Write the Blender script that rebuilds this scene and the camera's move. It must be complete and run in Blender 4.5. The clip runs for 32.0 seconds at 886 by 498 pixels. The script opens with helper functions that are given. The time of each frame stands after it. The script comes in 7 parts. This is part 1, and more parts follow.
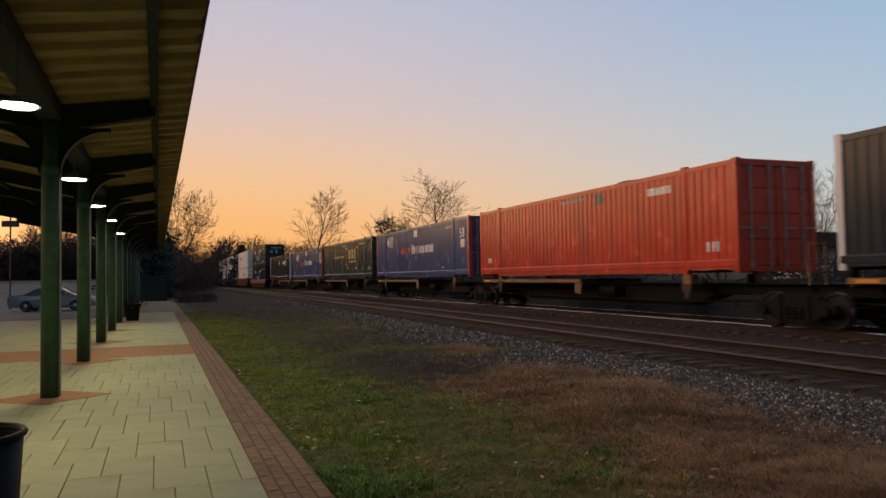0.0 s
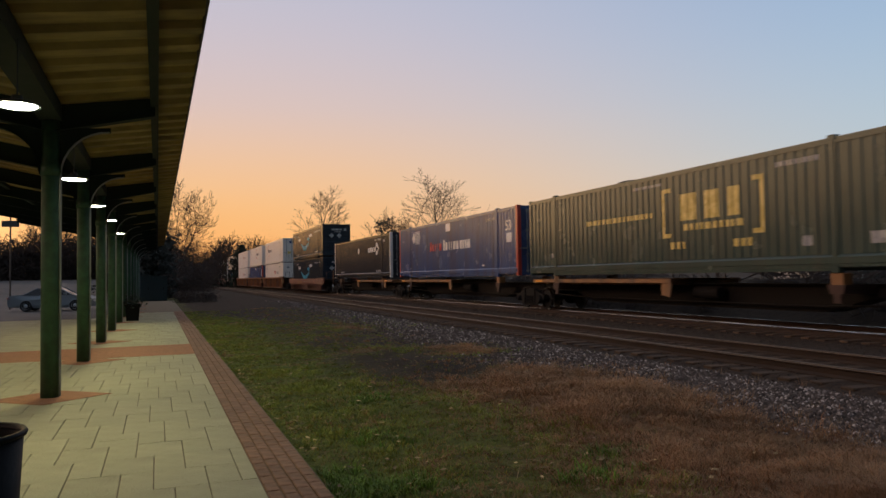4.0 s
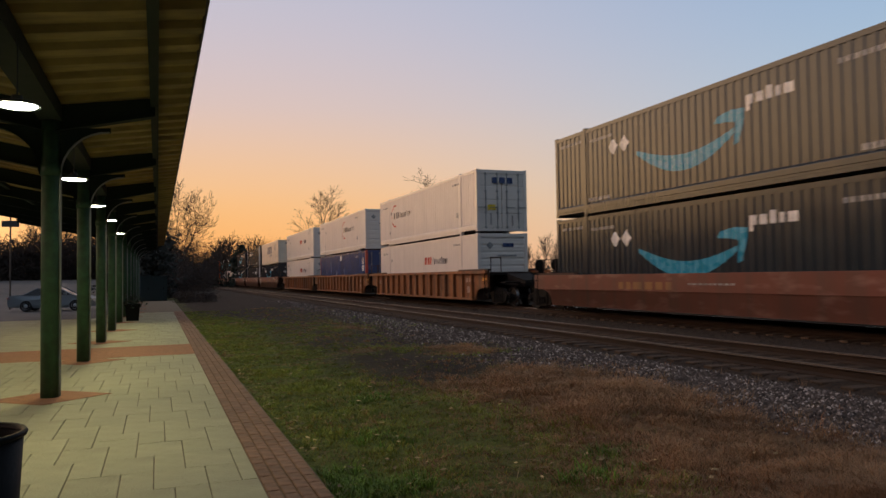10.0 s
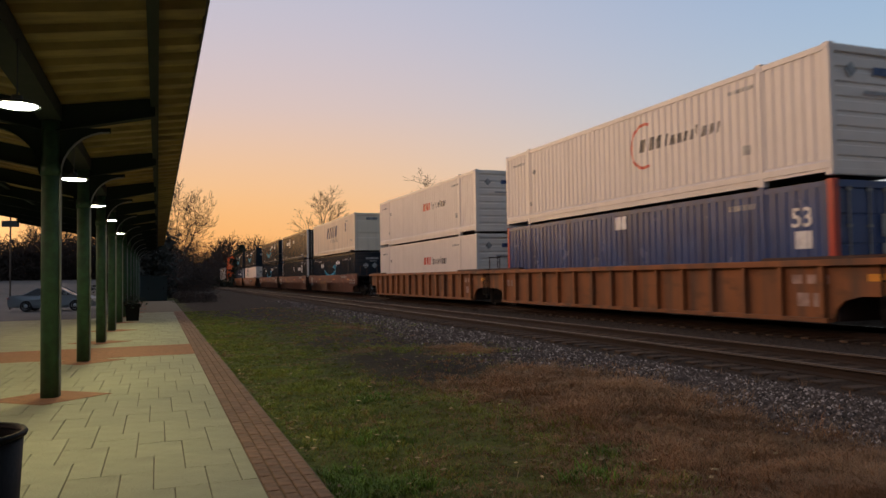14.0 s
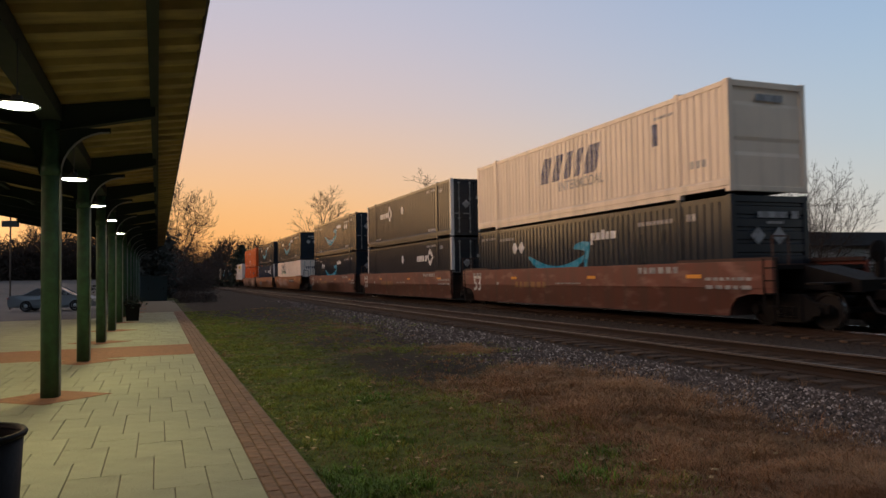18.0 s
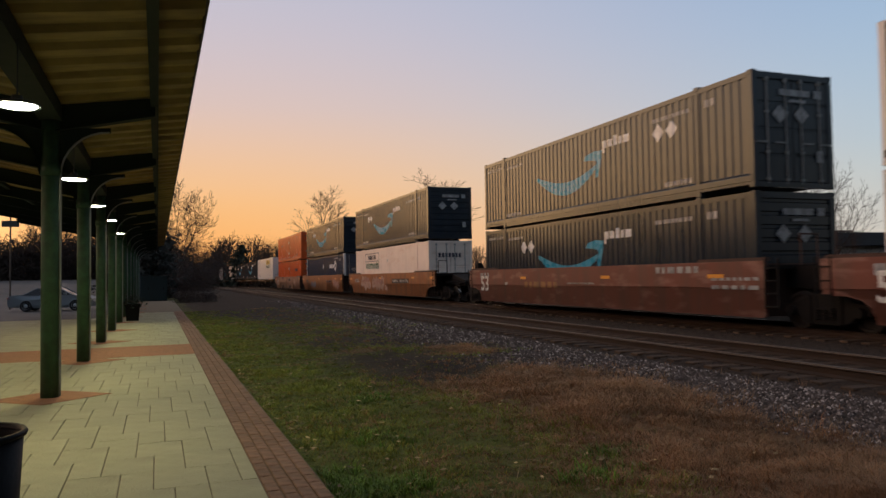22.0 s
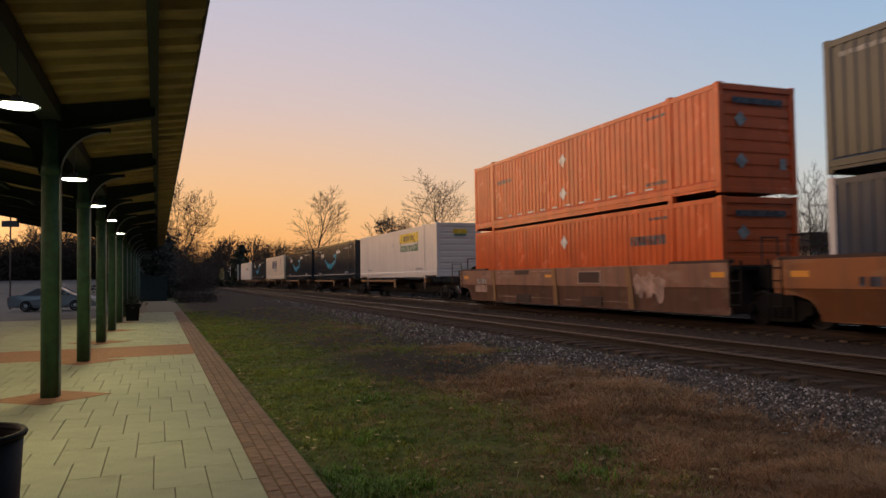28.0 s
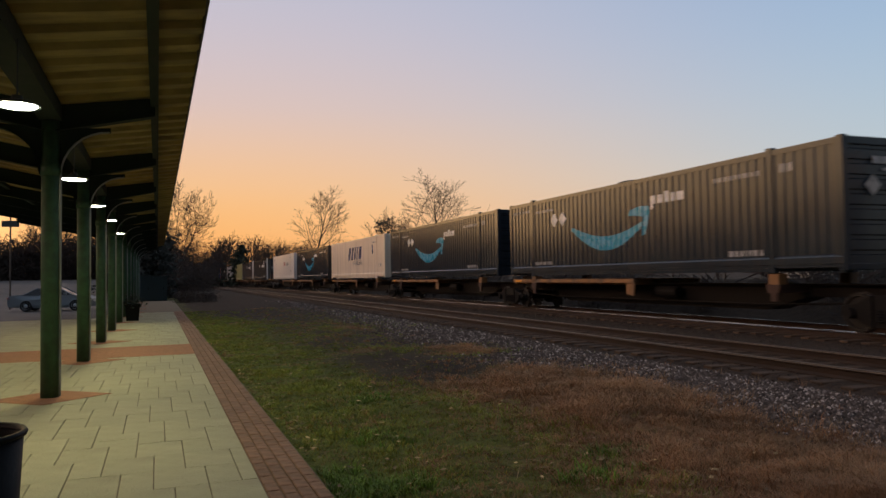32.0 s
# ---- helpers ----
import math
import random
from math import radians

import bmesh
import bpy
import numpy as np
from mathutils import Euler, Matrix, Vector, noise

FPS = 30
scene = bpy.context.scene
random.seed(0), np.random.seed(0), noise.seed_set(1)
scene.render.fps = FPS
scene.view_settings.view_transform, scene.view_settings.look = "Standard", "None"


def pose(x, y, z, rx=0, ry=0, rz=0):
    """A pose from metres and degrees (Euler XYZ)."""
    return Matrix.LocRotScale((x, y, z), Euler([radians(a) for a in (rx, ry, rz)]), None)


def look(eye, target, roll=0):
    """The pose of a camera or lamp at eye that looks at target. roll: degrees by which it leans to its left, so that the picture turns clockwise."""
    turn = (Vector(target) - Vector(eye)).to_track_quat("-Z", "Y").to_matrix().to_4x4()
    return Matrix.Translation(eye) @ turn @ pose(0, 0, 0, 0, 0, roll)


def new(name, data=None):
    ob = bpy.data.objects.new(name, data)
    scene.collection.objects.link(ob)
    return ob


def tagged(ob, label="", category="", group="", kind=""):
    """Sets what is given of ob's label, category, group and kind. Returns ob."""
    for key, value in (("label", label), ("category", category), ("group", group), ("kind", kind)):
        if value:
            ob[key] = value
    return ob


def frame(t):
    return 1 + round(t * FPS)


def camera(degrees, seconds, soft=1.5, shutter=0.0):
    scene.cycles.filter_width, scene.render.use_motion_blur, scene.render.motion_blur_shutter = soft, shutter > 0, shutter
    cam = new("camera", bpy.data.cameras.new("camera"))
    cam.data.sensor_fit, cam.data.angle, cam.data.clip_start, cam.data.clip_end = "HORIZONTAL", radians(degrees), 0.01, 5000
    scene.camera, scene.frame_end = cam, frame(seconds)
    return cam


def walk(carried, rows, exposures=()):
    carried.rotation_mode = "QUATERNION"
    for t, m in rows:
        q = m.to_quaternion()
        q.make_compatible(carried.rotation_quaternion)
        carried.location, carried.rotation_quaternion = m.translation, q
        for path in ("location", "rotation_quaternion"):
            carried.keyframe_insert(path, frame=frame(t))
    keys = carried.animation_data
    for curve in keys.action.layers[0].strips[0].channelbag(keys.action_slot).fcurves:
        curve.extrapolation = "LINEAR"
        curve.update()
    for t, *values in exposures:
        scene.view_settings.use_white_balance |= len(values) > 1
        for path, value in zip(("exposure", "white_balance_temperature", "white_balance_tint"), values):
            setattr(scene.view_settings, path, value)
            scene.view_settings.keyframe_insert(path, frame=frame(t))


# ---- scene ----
# The camera stands on the platform at eye height and looks along the tracks.
EYE, YAW, TILT = (0.0, 0.0, 1.55), radians(21.318), radians(2.145)
cam = camera(62.37, 32.0, soft=1.5, shutter=0.34)
AIM = (EYE[0] + math.sin(YAW) * math.cos(TILT), EYE[1] + math.cos(YAW) * math.cos(TILT), EYE[2] + math.sin(TILT))
walk(cam, [(0.0, look(EYE, AIM, -0.895)), (32.0, look(EYE, AIM, -0.895))], exposures=[(0.0, 0.0), (32.0, 0.0)])

# ---- world and light ----
# Clear dusk sky just after sunset: orange at the sunset's foot of the sky, paling to lilac and blue.
CORE = radians(-38)
SUNSET = radians(-45)  # azimuth from +y towards +x


def make_world():
    w = bpy.data.worlds.new("dusk_sky")
    scene.world = w
    w.use_nodes = True
    nt = w.node_tree
    nt.nodes.clear()
    N, L = nt.nodes.new, nt.links.new
    tc = N("ShaderNodeTexCoord")
    nrm = N("ShaderNodeVectorMath"); nrm.operation = "NORMALIZE"
    L(tc.outputs["Generated"], nrm.inputs[0])
    sep = N("ShaderNodeSeparateXYZ")
    L(nrm.outputs[0], sep.inputs[0])
    el = N("ShaderNodeMath"); el.operation = "ARCSINE"
    L(sep.outputs["Z"], el.inputs[0])
    deg = N("ShaderNodeMapRange")
    deg.inputs["From Min"].default_value, deg.inputs["From Max"].default_value = 0.0, radians(60)
    L(el.outputs[0], deg.inputs["Value"])

    def ramp(stops):
        r = N("ShaderNodeValToRGB")
        e = r.color_ramp.elements
        e[0].position, e[0].color = stops[0][0] / 60, (*stops[0][1], 1)
        e[1].position, e[1].color = stops[-1][0] / 60, (*stops[-1][1], 1)
        for p, c in stops[1:-1]:
            k = e.new(p / 60)
            k.color = (*c, 1)
        r.color_ramp.interpolation = "B_SPLINE"
        L(deg.outputs["Result"], r.inputs[0])
        return r

    warm = ramp(WARM_STOPS)
    cool = ramp(COOL_STOPS)
    # nearness to the sunset's azimuth
    flat = N("ShaderNodeCombineXYZ")
    L(sep.outputs["X"], flat.inputs["X"]); L(sep.outputs["Y"], flat.inputs["Y"])
    fn = N("ShaderNodeVectorMath"); fn.operation = "NORMALIZE"
    L(flat.outputs[0], fn.inputs[0])
    dot = N("ShaderNodeVectorMath"); dot.operation = "DOT_PRODUCT"
    dot.inputs[1].default_value = (math.sin(SUNSET), math.cos(SUNSET), 0)
    L(fn.outputs[0], dot.inputs[0])
    mr = N("ShaderNodeMapRange"); mr.interpolation_type = "SMOOTHSTEP"
    mr.inputs["From Min"].default_value, mr.inputs["From Max"].default_value = math.cos(radians(105)), math.cos(radians(45))
    L(dot.outputs["Value"], mr.inputs["Value"])
    mix = N("ShaderNodeMix"); mix.data_type = "RGBA"
    L(mr.outputs["Result"], mix.inputs["Factor"])
    L(cool.outputs["Color"], mix.inputs["A"]); L(warm.outputs["Color"], mix.inputs["B"])
    # the brightest part, where the sun went down
    core = N("ShaderNodeVectorMath"); core.operation = "DOT_PRODUCT"
    core.inputs[1].default_value = Vector((math.sin(CORE), math.cos(CORE), 0.17)).normalized()
    L(nrm.outputs[0], core.inputs[0])
    cr = N("ShaderNodeMapRange"); cr.interpolation_type = "SMOOTHSTEP"
    cr.inputs["From Min"].default_value, cr.inputs["From Max"].default_value = math.cos(radians(33)), 1.0
    L(core.outputs["Value"], cr.inputs["Value"])
    add = N("ShaderNodeMix"); add.data_type, add.blend_type, add.clamp_result = "RGBA", "ADD", False
    add.inputs["B"].default_value = (2.3, 1.40, 0.64, 1)
    L(cr.outputs["Result"], add.inputs["Factor"]); L(mix.outputs["Result"], add.inputs["A"])
    # the sky opposite the sunset has gone dim
    dim = N("ShaderNodeMapRange"); dim.interpolation_type = "SMOOTHSTEP"
    dim.inputs["From Min"].default_value, dim.inputs["From Max"].default_value = math.cos(radians(165)), math.cos(radians(98))
    dim.inputs["To Min"].default_value, dim.inputs["To Max"].default_value = DIM, 1.0
    L(dot.outputs["Value"], dim.inputs["Value"])
    bg = N("ShaderNodeBackground")
    L(dim.outputs["Result"], bg.inputs["Strength"])
    L(add.outputs["Result"], bg.inputs["Color"])
    out = N("ShaderNodeOutputWorld")
    L(bg.outputs[0], out.inputs[0])


DIM = 0.5
WARM_STOPS = [(0, (1.0, 0.37, 0.10)), (2.5, (1.0, 0.47, 0.14)), (7, (0.95, 0.56, 0.26)), (13, (0.71, 0.55, 0.52)), (22, (0.52, 0.53, 0.66)), (34, (0.42, 0.45, 0.54)), (60, (0.37, 0.37, 0.43))]
COOL_STOPS = [(0, (0.60, 0.53, 0.45)), (3, (0.60, 0.58, 0.52)), (9, (0.48, 0.59, 0.65)), (20, (0.29, 0.45, 0.69)), (32, (0.28, 0.36, 0.48)), (60, (0.32, 0.34, 0.42))]
make_world()
LAMP_POWER = 39.0
# Lamp added as a stand-in for the broad afterglow; the sun has set.
glow = new("afterglow_fill", bpy.data.lights.new("afterglow_fill", "SUN"))
glow.data.energy, glow.data.angle, glow.data.color = 0.52, radians(16), (1.0, 0.55, 0.38)
SUN = radians(-86)
glow.matrix_world = look((0, 0, 0), (-math.sin(SUN), -math.cos(SUN), -math.tan(radians(18))))

# ---- the tracks' line ----
TURN = radians(2.3347)  # the tracks' axis against the platform's
SIDE, BEND = 14.488, 2.3212e-4
RAIL_Z, GAUGE, APART = 0.215, 1.505, 5.2


def line(s, off=0.0):
    """A place s metres along the far track, off metres right of the near side of its wagons, and the heading there."""
    q = min(s, 50.0) + 100.0
    x = SIDE - BEND * q * q / 2
    slope = -BEND * q
    if s > 50.0:
        x += slope * (s - 50.0)
    n = math.hypot(1, slope)
    X, Y = x + off / n, s - off * slope / n
    c, k = math.cos(TURN), math.sin(TURN)
    return X * c + Y * k, -X * k + Y * c, slope


FAR, NEAR = 1.295, 1.295 - APART


def way(t):
    """Metres that the train has gone at t seconds, from its place at 16 s."""
    t -= 16.0
    return 9.8678 * t + 0.00508 * t**2 + 0.000888 * t**3 + 1.018e-4 * t**4 - 0.52e-6 * t**5 - 2.63e-7 * t**6


def train_pose(s, half=6.0, z=RAIL_Z):
    """Pose of a rigid thing whose middle is s along the track: x along its travel, z up."""
    a, b = line(s - half, FAR), line(s + half, FAR)
    return Matrix.LocRotScale(((a[0] + b[0]) / 2, (a[1] + b[1]) / 2, z), Euler((0, 0, math.atan2(a[1] - b[1], a[0] - b[0]))), None)


# ---- materials ----
def material(name, colour, rough=0.6, metal=0.0, vary=0.25, scale=3.0, bump=0.0, bump_scale=40.0, dirt=None, dirt_amount=0.0, dirt_scale=(1, 1, 1), spec=0.5, island=False, obrand=0.0, loose=0.12, dirt_detail=8, scuff=None, scuff_amount=0.5):
    m = bpy.data.materials.new(name)
    m.use_nodes = True
    nt = m.node_tree
    b = nt.nodes["Principled BSDF"]
    N, L = nt.nodes.new, nt.links.new
    tc = N("ShaderNodeTexCoord")
    n1 = N("ShaderNodeTexNoise"); n1.inputs["Scale"].default_value, n1.inputs["Detail"].default_value = scale, 6
    L(tc.outputs["Object"], n1.inputs["Vector"])
    mp = N("ShaderNodeMapRange"); mp.inputs["From Min"].default_value, mp.inputs["From Max"].default_value = 0.3, 0.7
    mp.inputs["To Min"].default_value, mp.inputs["To Max"].default_value = 1 - vary, 1 + vary * 0.6
    L(n1.outputs["Fac"], mp.inputs["Value"])
    mul = N("ShaderNodeMix"); mul.data_type, mul.blend_type = "RGBA", "MULTIPLY"
    mul.inputs["Factor"].default_value = 1
    mul.inputs["A"].default_value = (*colour, 1)
    L(mp.outputs["Result"], mul.inputs["B"])
    col = mul.outputs["Result"]
    if obrand or island:
        src = N("ShaderNodeNewGeometry").outputs["Random Per Island"] if island else N("ShaderNodeObjectInfo").outputs["Random"]
        r = N("ShaderNodeMapRange")
        r.inputs["To Min"].default_value, r.inputs["To Max"].default_value = 1 - (obrand or 0.3), 1 + (obrand or 0.3)
        L(src, r.inputs["Value"])
        m3 = N("ShaderNodeMix"); m3.data_type, m3.blend_type = "RGBA", "MULTIPLY"
        m3.inputs["Factor"].default_value = 1
        L(col, m3.inputs["A"]); L(r.outputs["Result"], m3.inputs["B"])
        col = m3.outputs["Result"]
    if dirt:
        n2 = N("ShaderNodeTexNoise"); n2.inputs["Scale"].default_value, n2.inputs["Detail"].default_value = 1.0, dirt_detail
        mapn = N("ShaderNodeMapping"); mapn.inputs["Scale"].default_value = dirt_scale
        L(tc.outputs["Object"], mapn.inputs["Vector"]); L(mapn.outputs[0], n2.inputs["Vector"])
        f = N("ShaderNodeMapRange"); f.inputs["From Min"].default_value, f.inputs["From Max"].default_value = 0.45, 0.75
        f.inputs["To Max"].default_value = dirt_amount
        L(n2.outputs["Fac"], f.inputs["Value"])
        m2 = N("ShaderNodeMix"); m2.data_type = "RGBA"
        L(f.outputs["Result"], m2.inputs["Factor"]); L(col, m2.inputs["A"])
        m2.inputs["B"].default_value = (*dirt, 1)
        col = m2.outputs["Result"]
    if scuff:
        n3 = N("ShaderNodeTexNoise"); n3.inputs["Scale"].default_value, n3.inputs["Detail"].default_value = 1.0, 7
        map3 = N("ShaderNodeMapping"); map3.inputs["Scale"].default_value, map3.inputs["Location"].default_value = (1.1, 1.1, 3.2), (7.3, 1.9, 4.4)
        L(tc.outputs["Object"], map3.inputs["Vector"]); L(map3.outputs[0], n3.inputs["Vector"])
        f3 = N("ShaderNodeMapRange"); f3.inputs["From Min"].default_value, f3.inputs["From Max"].default_value = 0.54, 0.66
        f3.inputs["To Max"].default_value = scuff_amount
        L(n3.outputs["Fac"], f3.inputs["Value"])
        m4 = N("ShaderNodeMix"); m4.data_type = "RGBA"
        L(f3.outputs["Result"], m4.inputs["Factor"]); L(col, m4.inputs["A"])
        m4.inputs["B"].default_value = (*scuff, 1)
        col = m4.outputs["Result"]
    L(col, b.inputs["Base Color"])
    b.inputs["Roughness"].default_value, b.inputs["Metallic"].default_value = rough, metal
    b.inputs["Specular IOR Level"].default_value = spec
    rv = N("ShaderNodeMapRange"); rv.inputs["To Min"].default_value, rv.inputs["To Max"].default_value = max(rough - loose, 0.02), min(rough + loose, 1)
    L(n1.outputs["Fac"], rv.inputs["Value"]); L(rv.outputs["Result"], b.inputs["Roughness"])
    if bump:
        nb = N("ShaderNodeTexNoise"); nb.inputs["Scale"].default_value, nb.inputs["Detail"].default_value = bump_scale, 5
        L(tc.outputs["Object"], nb.inputs["Vector"])
        bp = N("ShaderNodeBump"); bp.inputs["Strength"].default_value, bp.inputs["Distance"].default_value = bump, 0.02
        L(nb.outputs["Fac"], bp.inputs["Height"]); L(bp.outputs[0], b.inputs["Normal"])
    return m


def glowing(name, colour, strength):
    m = bpy.data.materials.new(name)
    m.use_nodes = True
    b = m.node_tree.nodes["Principled BSDF"]
    b.inputs["Base Color"].default_value = (*colour, 1)
    b.inputs["Emission Color"].default_value = (*colour, 1)
    b.inputs["Emission Strength"].default_value = strength
    return m


def toned(name, colour, rough):
    """Blades and leaves: the tone of their tuft, and a little of their own."""
    m = material(name, colour, rough, 0, 0.3, 1.2, island=True, obrand=0.35)
    nt = m.node_tree
    b = nt.nodes["Principled BSDF"]
    at = nt.nodes.new("ShaderNodeAttribute"); at.attribute_name = "tone"
    mul = nt.nodes.new("ShaderNodeMix"); mul.data_type, mul.blend_type = "RGBA", "MULTIPLY"
    mul.inputs["Factor"].default_value = 1
    nt.links.new(b.inputs["Base Color"].links[0].from_socket, mul.inputs["A"])
    nt.links.new(at.outputs["Color"], mul.inputs["B"])
    nt.links.new(mul.outputs["Result"], b.inputs["Base Color"])
    return m


GRIME = (0.06, 0.045, 0.035)


def paint(name, colour, rough=0.38, dirt=0.55, spec=0.5, scuff=None, scuff_amount=0.5):
    rough = rough - 0.16 if rough < 0.5 else rough
    if max(colour) < 0.06:
        dirt = 0.22
    return material(name, colour, rough, 0, 0.05 if min(colour) > 0.5 else 0.14, 1.3, 0.05, 60, GRIME, dirt, (2.0, 2.0, 0.16), spec, loose=0.05, dirt_detail=3, scuff=scuff, scuff_amount=scuff_amount)


M = {}
M["navy"] = paint("container_navy", (0.016, 0.024, 0.034), 0.36)
M["slate"] = paint("container_slate", (0.026, 0.030, 0.039), 0.36, spec=0.32)
M["slate_blue"] = paint("container_slate_blue", (0.032, 0.046, 0.078), 0.40)
M["charcoal"] = paint("container_charcoal", (0.026, 0.028, 0.033), 0.40, spec=0.32)
M["green"] = paint("container_green", (0.028, 0.050, 0.042), 0.42)
M["red"] = paint("container_red", (0.54, 0.050, 0.022), 0.42, 0.35, 0.4)
M["orange"] = paint("container_orange", (0.66, 0.112, 0.026), 0.42, 0.3, 0.4)
M["blue"] = paint("container_blue", (0.047, 0.080, 0.190), 0.42)
M["deep_blue"] = paint("container_deep_blue", (0.042, 0.074, 0.19), 0.42)
M["white"] = paint("container_white", (0.71, 0.655, 0.60), 0.46, 0.08)
M["dusty_white"] = paint("container_dusty_white", (0.80, 0.67, 0.57), 0.5, 0.10, 0.5, (0.62, 0.42, 0.30), 0.35)
M["cream"] = paint("container_cream", (0.78, 0.66, 0.51), 0.46, 0.22)
M["grey_white"] = paint("container_grey", (0.42, 0.42, 0.42), 0.45)
M["olive"] = paint("container_olive", (0.20, 0.20, 0.07), 0.5)
M["post_white"] = paint("post_white", (0.66, 0.63, 0.60), 0.45, 0.4)
M["post_red"] = paint("post_red", (0.45, 0.06, 0.04), 0.45, 0.4)
M["well_red"] = paint("wagon_oxide_red", (0.150, 0.042, 0.027), 0.55, 0.6, 0.4, (0.30, 0.16, 0.12), 0.45)
M["well_tan"] = paint("wagon_tan", (0.265, 0.092, 0.028), 0.65, 0.85, 0.4, (0.10, 0.045, 0.02), 0.5)
M["well_orange"] = paint("wagon_ochre", (0.30, 0.100, 0.027), 0.6, 0.6, 0.4, (0.34, 0.17, 0.08), 0.35)
M["well_grey"] = paint("wagon_brown_grey", (0.25, 0.112, 0.070), 0.6, 0.6, 0.4, (0.34, 0.21, 0.16), 0.45)
M["spine"] = material("wagon_rust", (0.055, 0.026, 0.017), 0.8, 0, 0.35, 2, 0.15, 30)
M["spine_yellow"] = paint("wagon_yellow_ochre", (0.25, 0.112, 0.036), 0.6, 0.8)
# Near-black underframe: shade below the wagons is put into these two colours.
M["iron"] = material("bogie_iron_shaded", (0.007, 0.0052, 0.004), 0.85, 0.0, 0.4, 5, 0.2, 40, spec=0.25)
M["wheel"] = material("wheel_steel_shaded", (0.011, 0.008, 0.0062), 0.7, 0.2, 0.3, 6)
M["tread"] = material("wheel_tread", (0.55, 0.53, 0.50), 0.25, 1.0, 0.1, 6)
M["decal_white"] = material("decal_white", (0.72, 0.70, 0.66), 0.28, 0, 0.2, 5)
M["decal_grey"] = material("decal_grey", (0.30, 0.30, 0.30), 0.28, 0, 0.3, 5)
M["decal_cyan"] = material("decal_cyan", (0.02, 0.27, 0.42), 0.28, 0, 0.15, 4)
M["decal_dark"] = material("decal_dark", (0.05, 0.05, 0.075), 0.28, 0, 0.3, 5)
M["decal_navy"] = material("decal_navy", (0.035, 0.06, 0.16), 0.28, 0, 0.3, 5)
M["decal_red"] = material("decal_red", (0.55, 0.07, 0.045), 0.28, 0, 0.2, 5)
M["decal_yellow"] = material("decal_yellow", (0.72, 0.52, 0.05), 0.28, 0, 0.15, 5)
M["decal_gold"] = material("decal_gold", (0.55, 0.42, 0.12), 0.28, 0, 0.2, 5)
M["decal_green"] = material("decal_green", (0.06, 0.22, 0.12), 0.28, 0, 0.3, 5)
M["reflector"] = material("reflector_amber", (0.75, 0.30, 0.03), 0.4, 0, 0.1, 5)
M["streak"] = material("grime_streak", (0.28, 0.25, 0.23), 0.8, 0, 0.5, 4, dirt=(0.62, 0.58, 0.54), dirt_amount=0.9, dirt_scale=(3, 9, 1.2))
M["graffiti"] = material("graffiti_pale", (0.42, 0.27, 0.22), 0.6, 0, 0.5, 2.5, dirt=(0.24, 0.09, 0.04), dirt_amount=0.8, dirt_scale=(3, 3, 3))
M["graffiti_rose"] = material("graffiti_rose", (0.33, 0.17, 0.15), 0.6, 0, 0.5, 2.5, dirt=(0.24, 0.09, 0.04), dirt_amount=0.8, dirt_scale=(4, 4, 4))
M["graffiti_blue"] = material("graffiti_blue", (0.10, 0.11, 0.16), 0.6, 0, 0.5, 2.5, dirt=(0.24, 0.09, 0.04), dirt_amount=0.8, dirt_scale=(4, 4, 4))
M["column_green"] = material("column_green_paint", (0.036, 0.096, 0.042), 0.65, 0, 0.35, 9, 0.3, 30, (0.018, 0.045, 0.022), 0.6, (7, 7, 3))
# Dark green paint taken blacker: the canopy's shade is put into this colour.
M["beam_green"] = material("beam_dark_green_shaded", (0.008, 0.019, 0.012), 0.85, 0, 0.25, 4, 0.1, 25)
M["deck"] = material("canopy_deck", (0.34, 0.265, 0.095), 0.75, 0, 0.3, 2.2, 0.15, 30, (0.10, 0.07, 0.03), 0.7, (1.2, 5, 2))
M["roofing"] = material("canopy_roofing", (0.06, 0.05, 0.045), 0.8, 0, 0.3, 2)
M["conduit"] = material("conduit_grey", (0.25, 0.26, 0.25), 0.5, 0.3, 0.1, 6)
M["lamp_shade"] = material("lamp_shade", (0.02, 0.03, 0.024), 0.6, 0.0, 0.1, 6)
M["lamp_glow"] = glowing("lamp_glow", (1.0, 0.95, 0.78), 22.0)
M["slab"] = material("paving_slab", (0.375, 0.375, 0.235), 0.72, 0, 0.16, 3, 0.7, 38, (0.20, 0.185, 0.12), 0.5, (1.6, 2.2, 2), obrand=0.06)
M["slab_rest"] = material("paving_slab_far", (0.375, 0.375, 0.235), 0.72, 0, 0.16, 3, 0.7, 38, (0.20, 0.185, 0.12), 0.5, (1.6, 2.2, 2), island=True, obrand=0.06)
M["joint"] = material("paving_joint", (0.15, 0.128, 0.085), 0.95, 0, 0.3, 6, 0.3, 60)
M["brick"] = material("border_brick", (0.255, 0.148, 0.092), 0.85, 0, 0.35, 14, 0.6, 60, (0.09, 0.065, 0.045), 0.6, (7, 7, 7), obrand=0.16)
M["brick_rest"] = material("border_brick_far", (0.255, 0.148, 0.092), 0.85, 0, 0.35, 14, 0.6, 60, (0.09, 0.065, 0.045), 0.6, (7, 7, 7), island=True, obrand=0.16)
M["stamped"] = material("stamped_red_concrete", (0.33, 0.150, 0.070), 0.85, 0, 0.35, 9, 0.6, 45, (0.20, 0.12, 0.06), 0.5, (1, 1, 1))
M["asphalt"] = material("asphalt", (0.095, 0.090, 0.086), 0.9, 0, 0.3, 0.6, 0.4, 90, (0.12, 0.11, 0.10), 0.5, (0.15, 0.15, 0.15))
M["rail_side"] = material("rail_rust", (0.040, 0.020, 0.011), 0.85, 0.1, 0.3, 4, 0.1, 60)
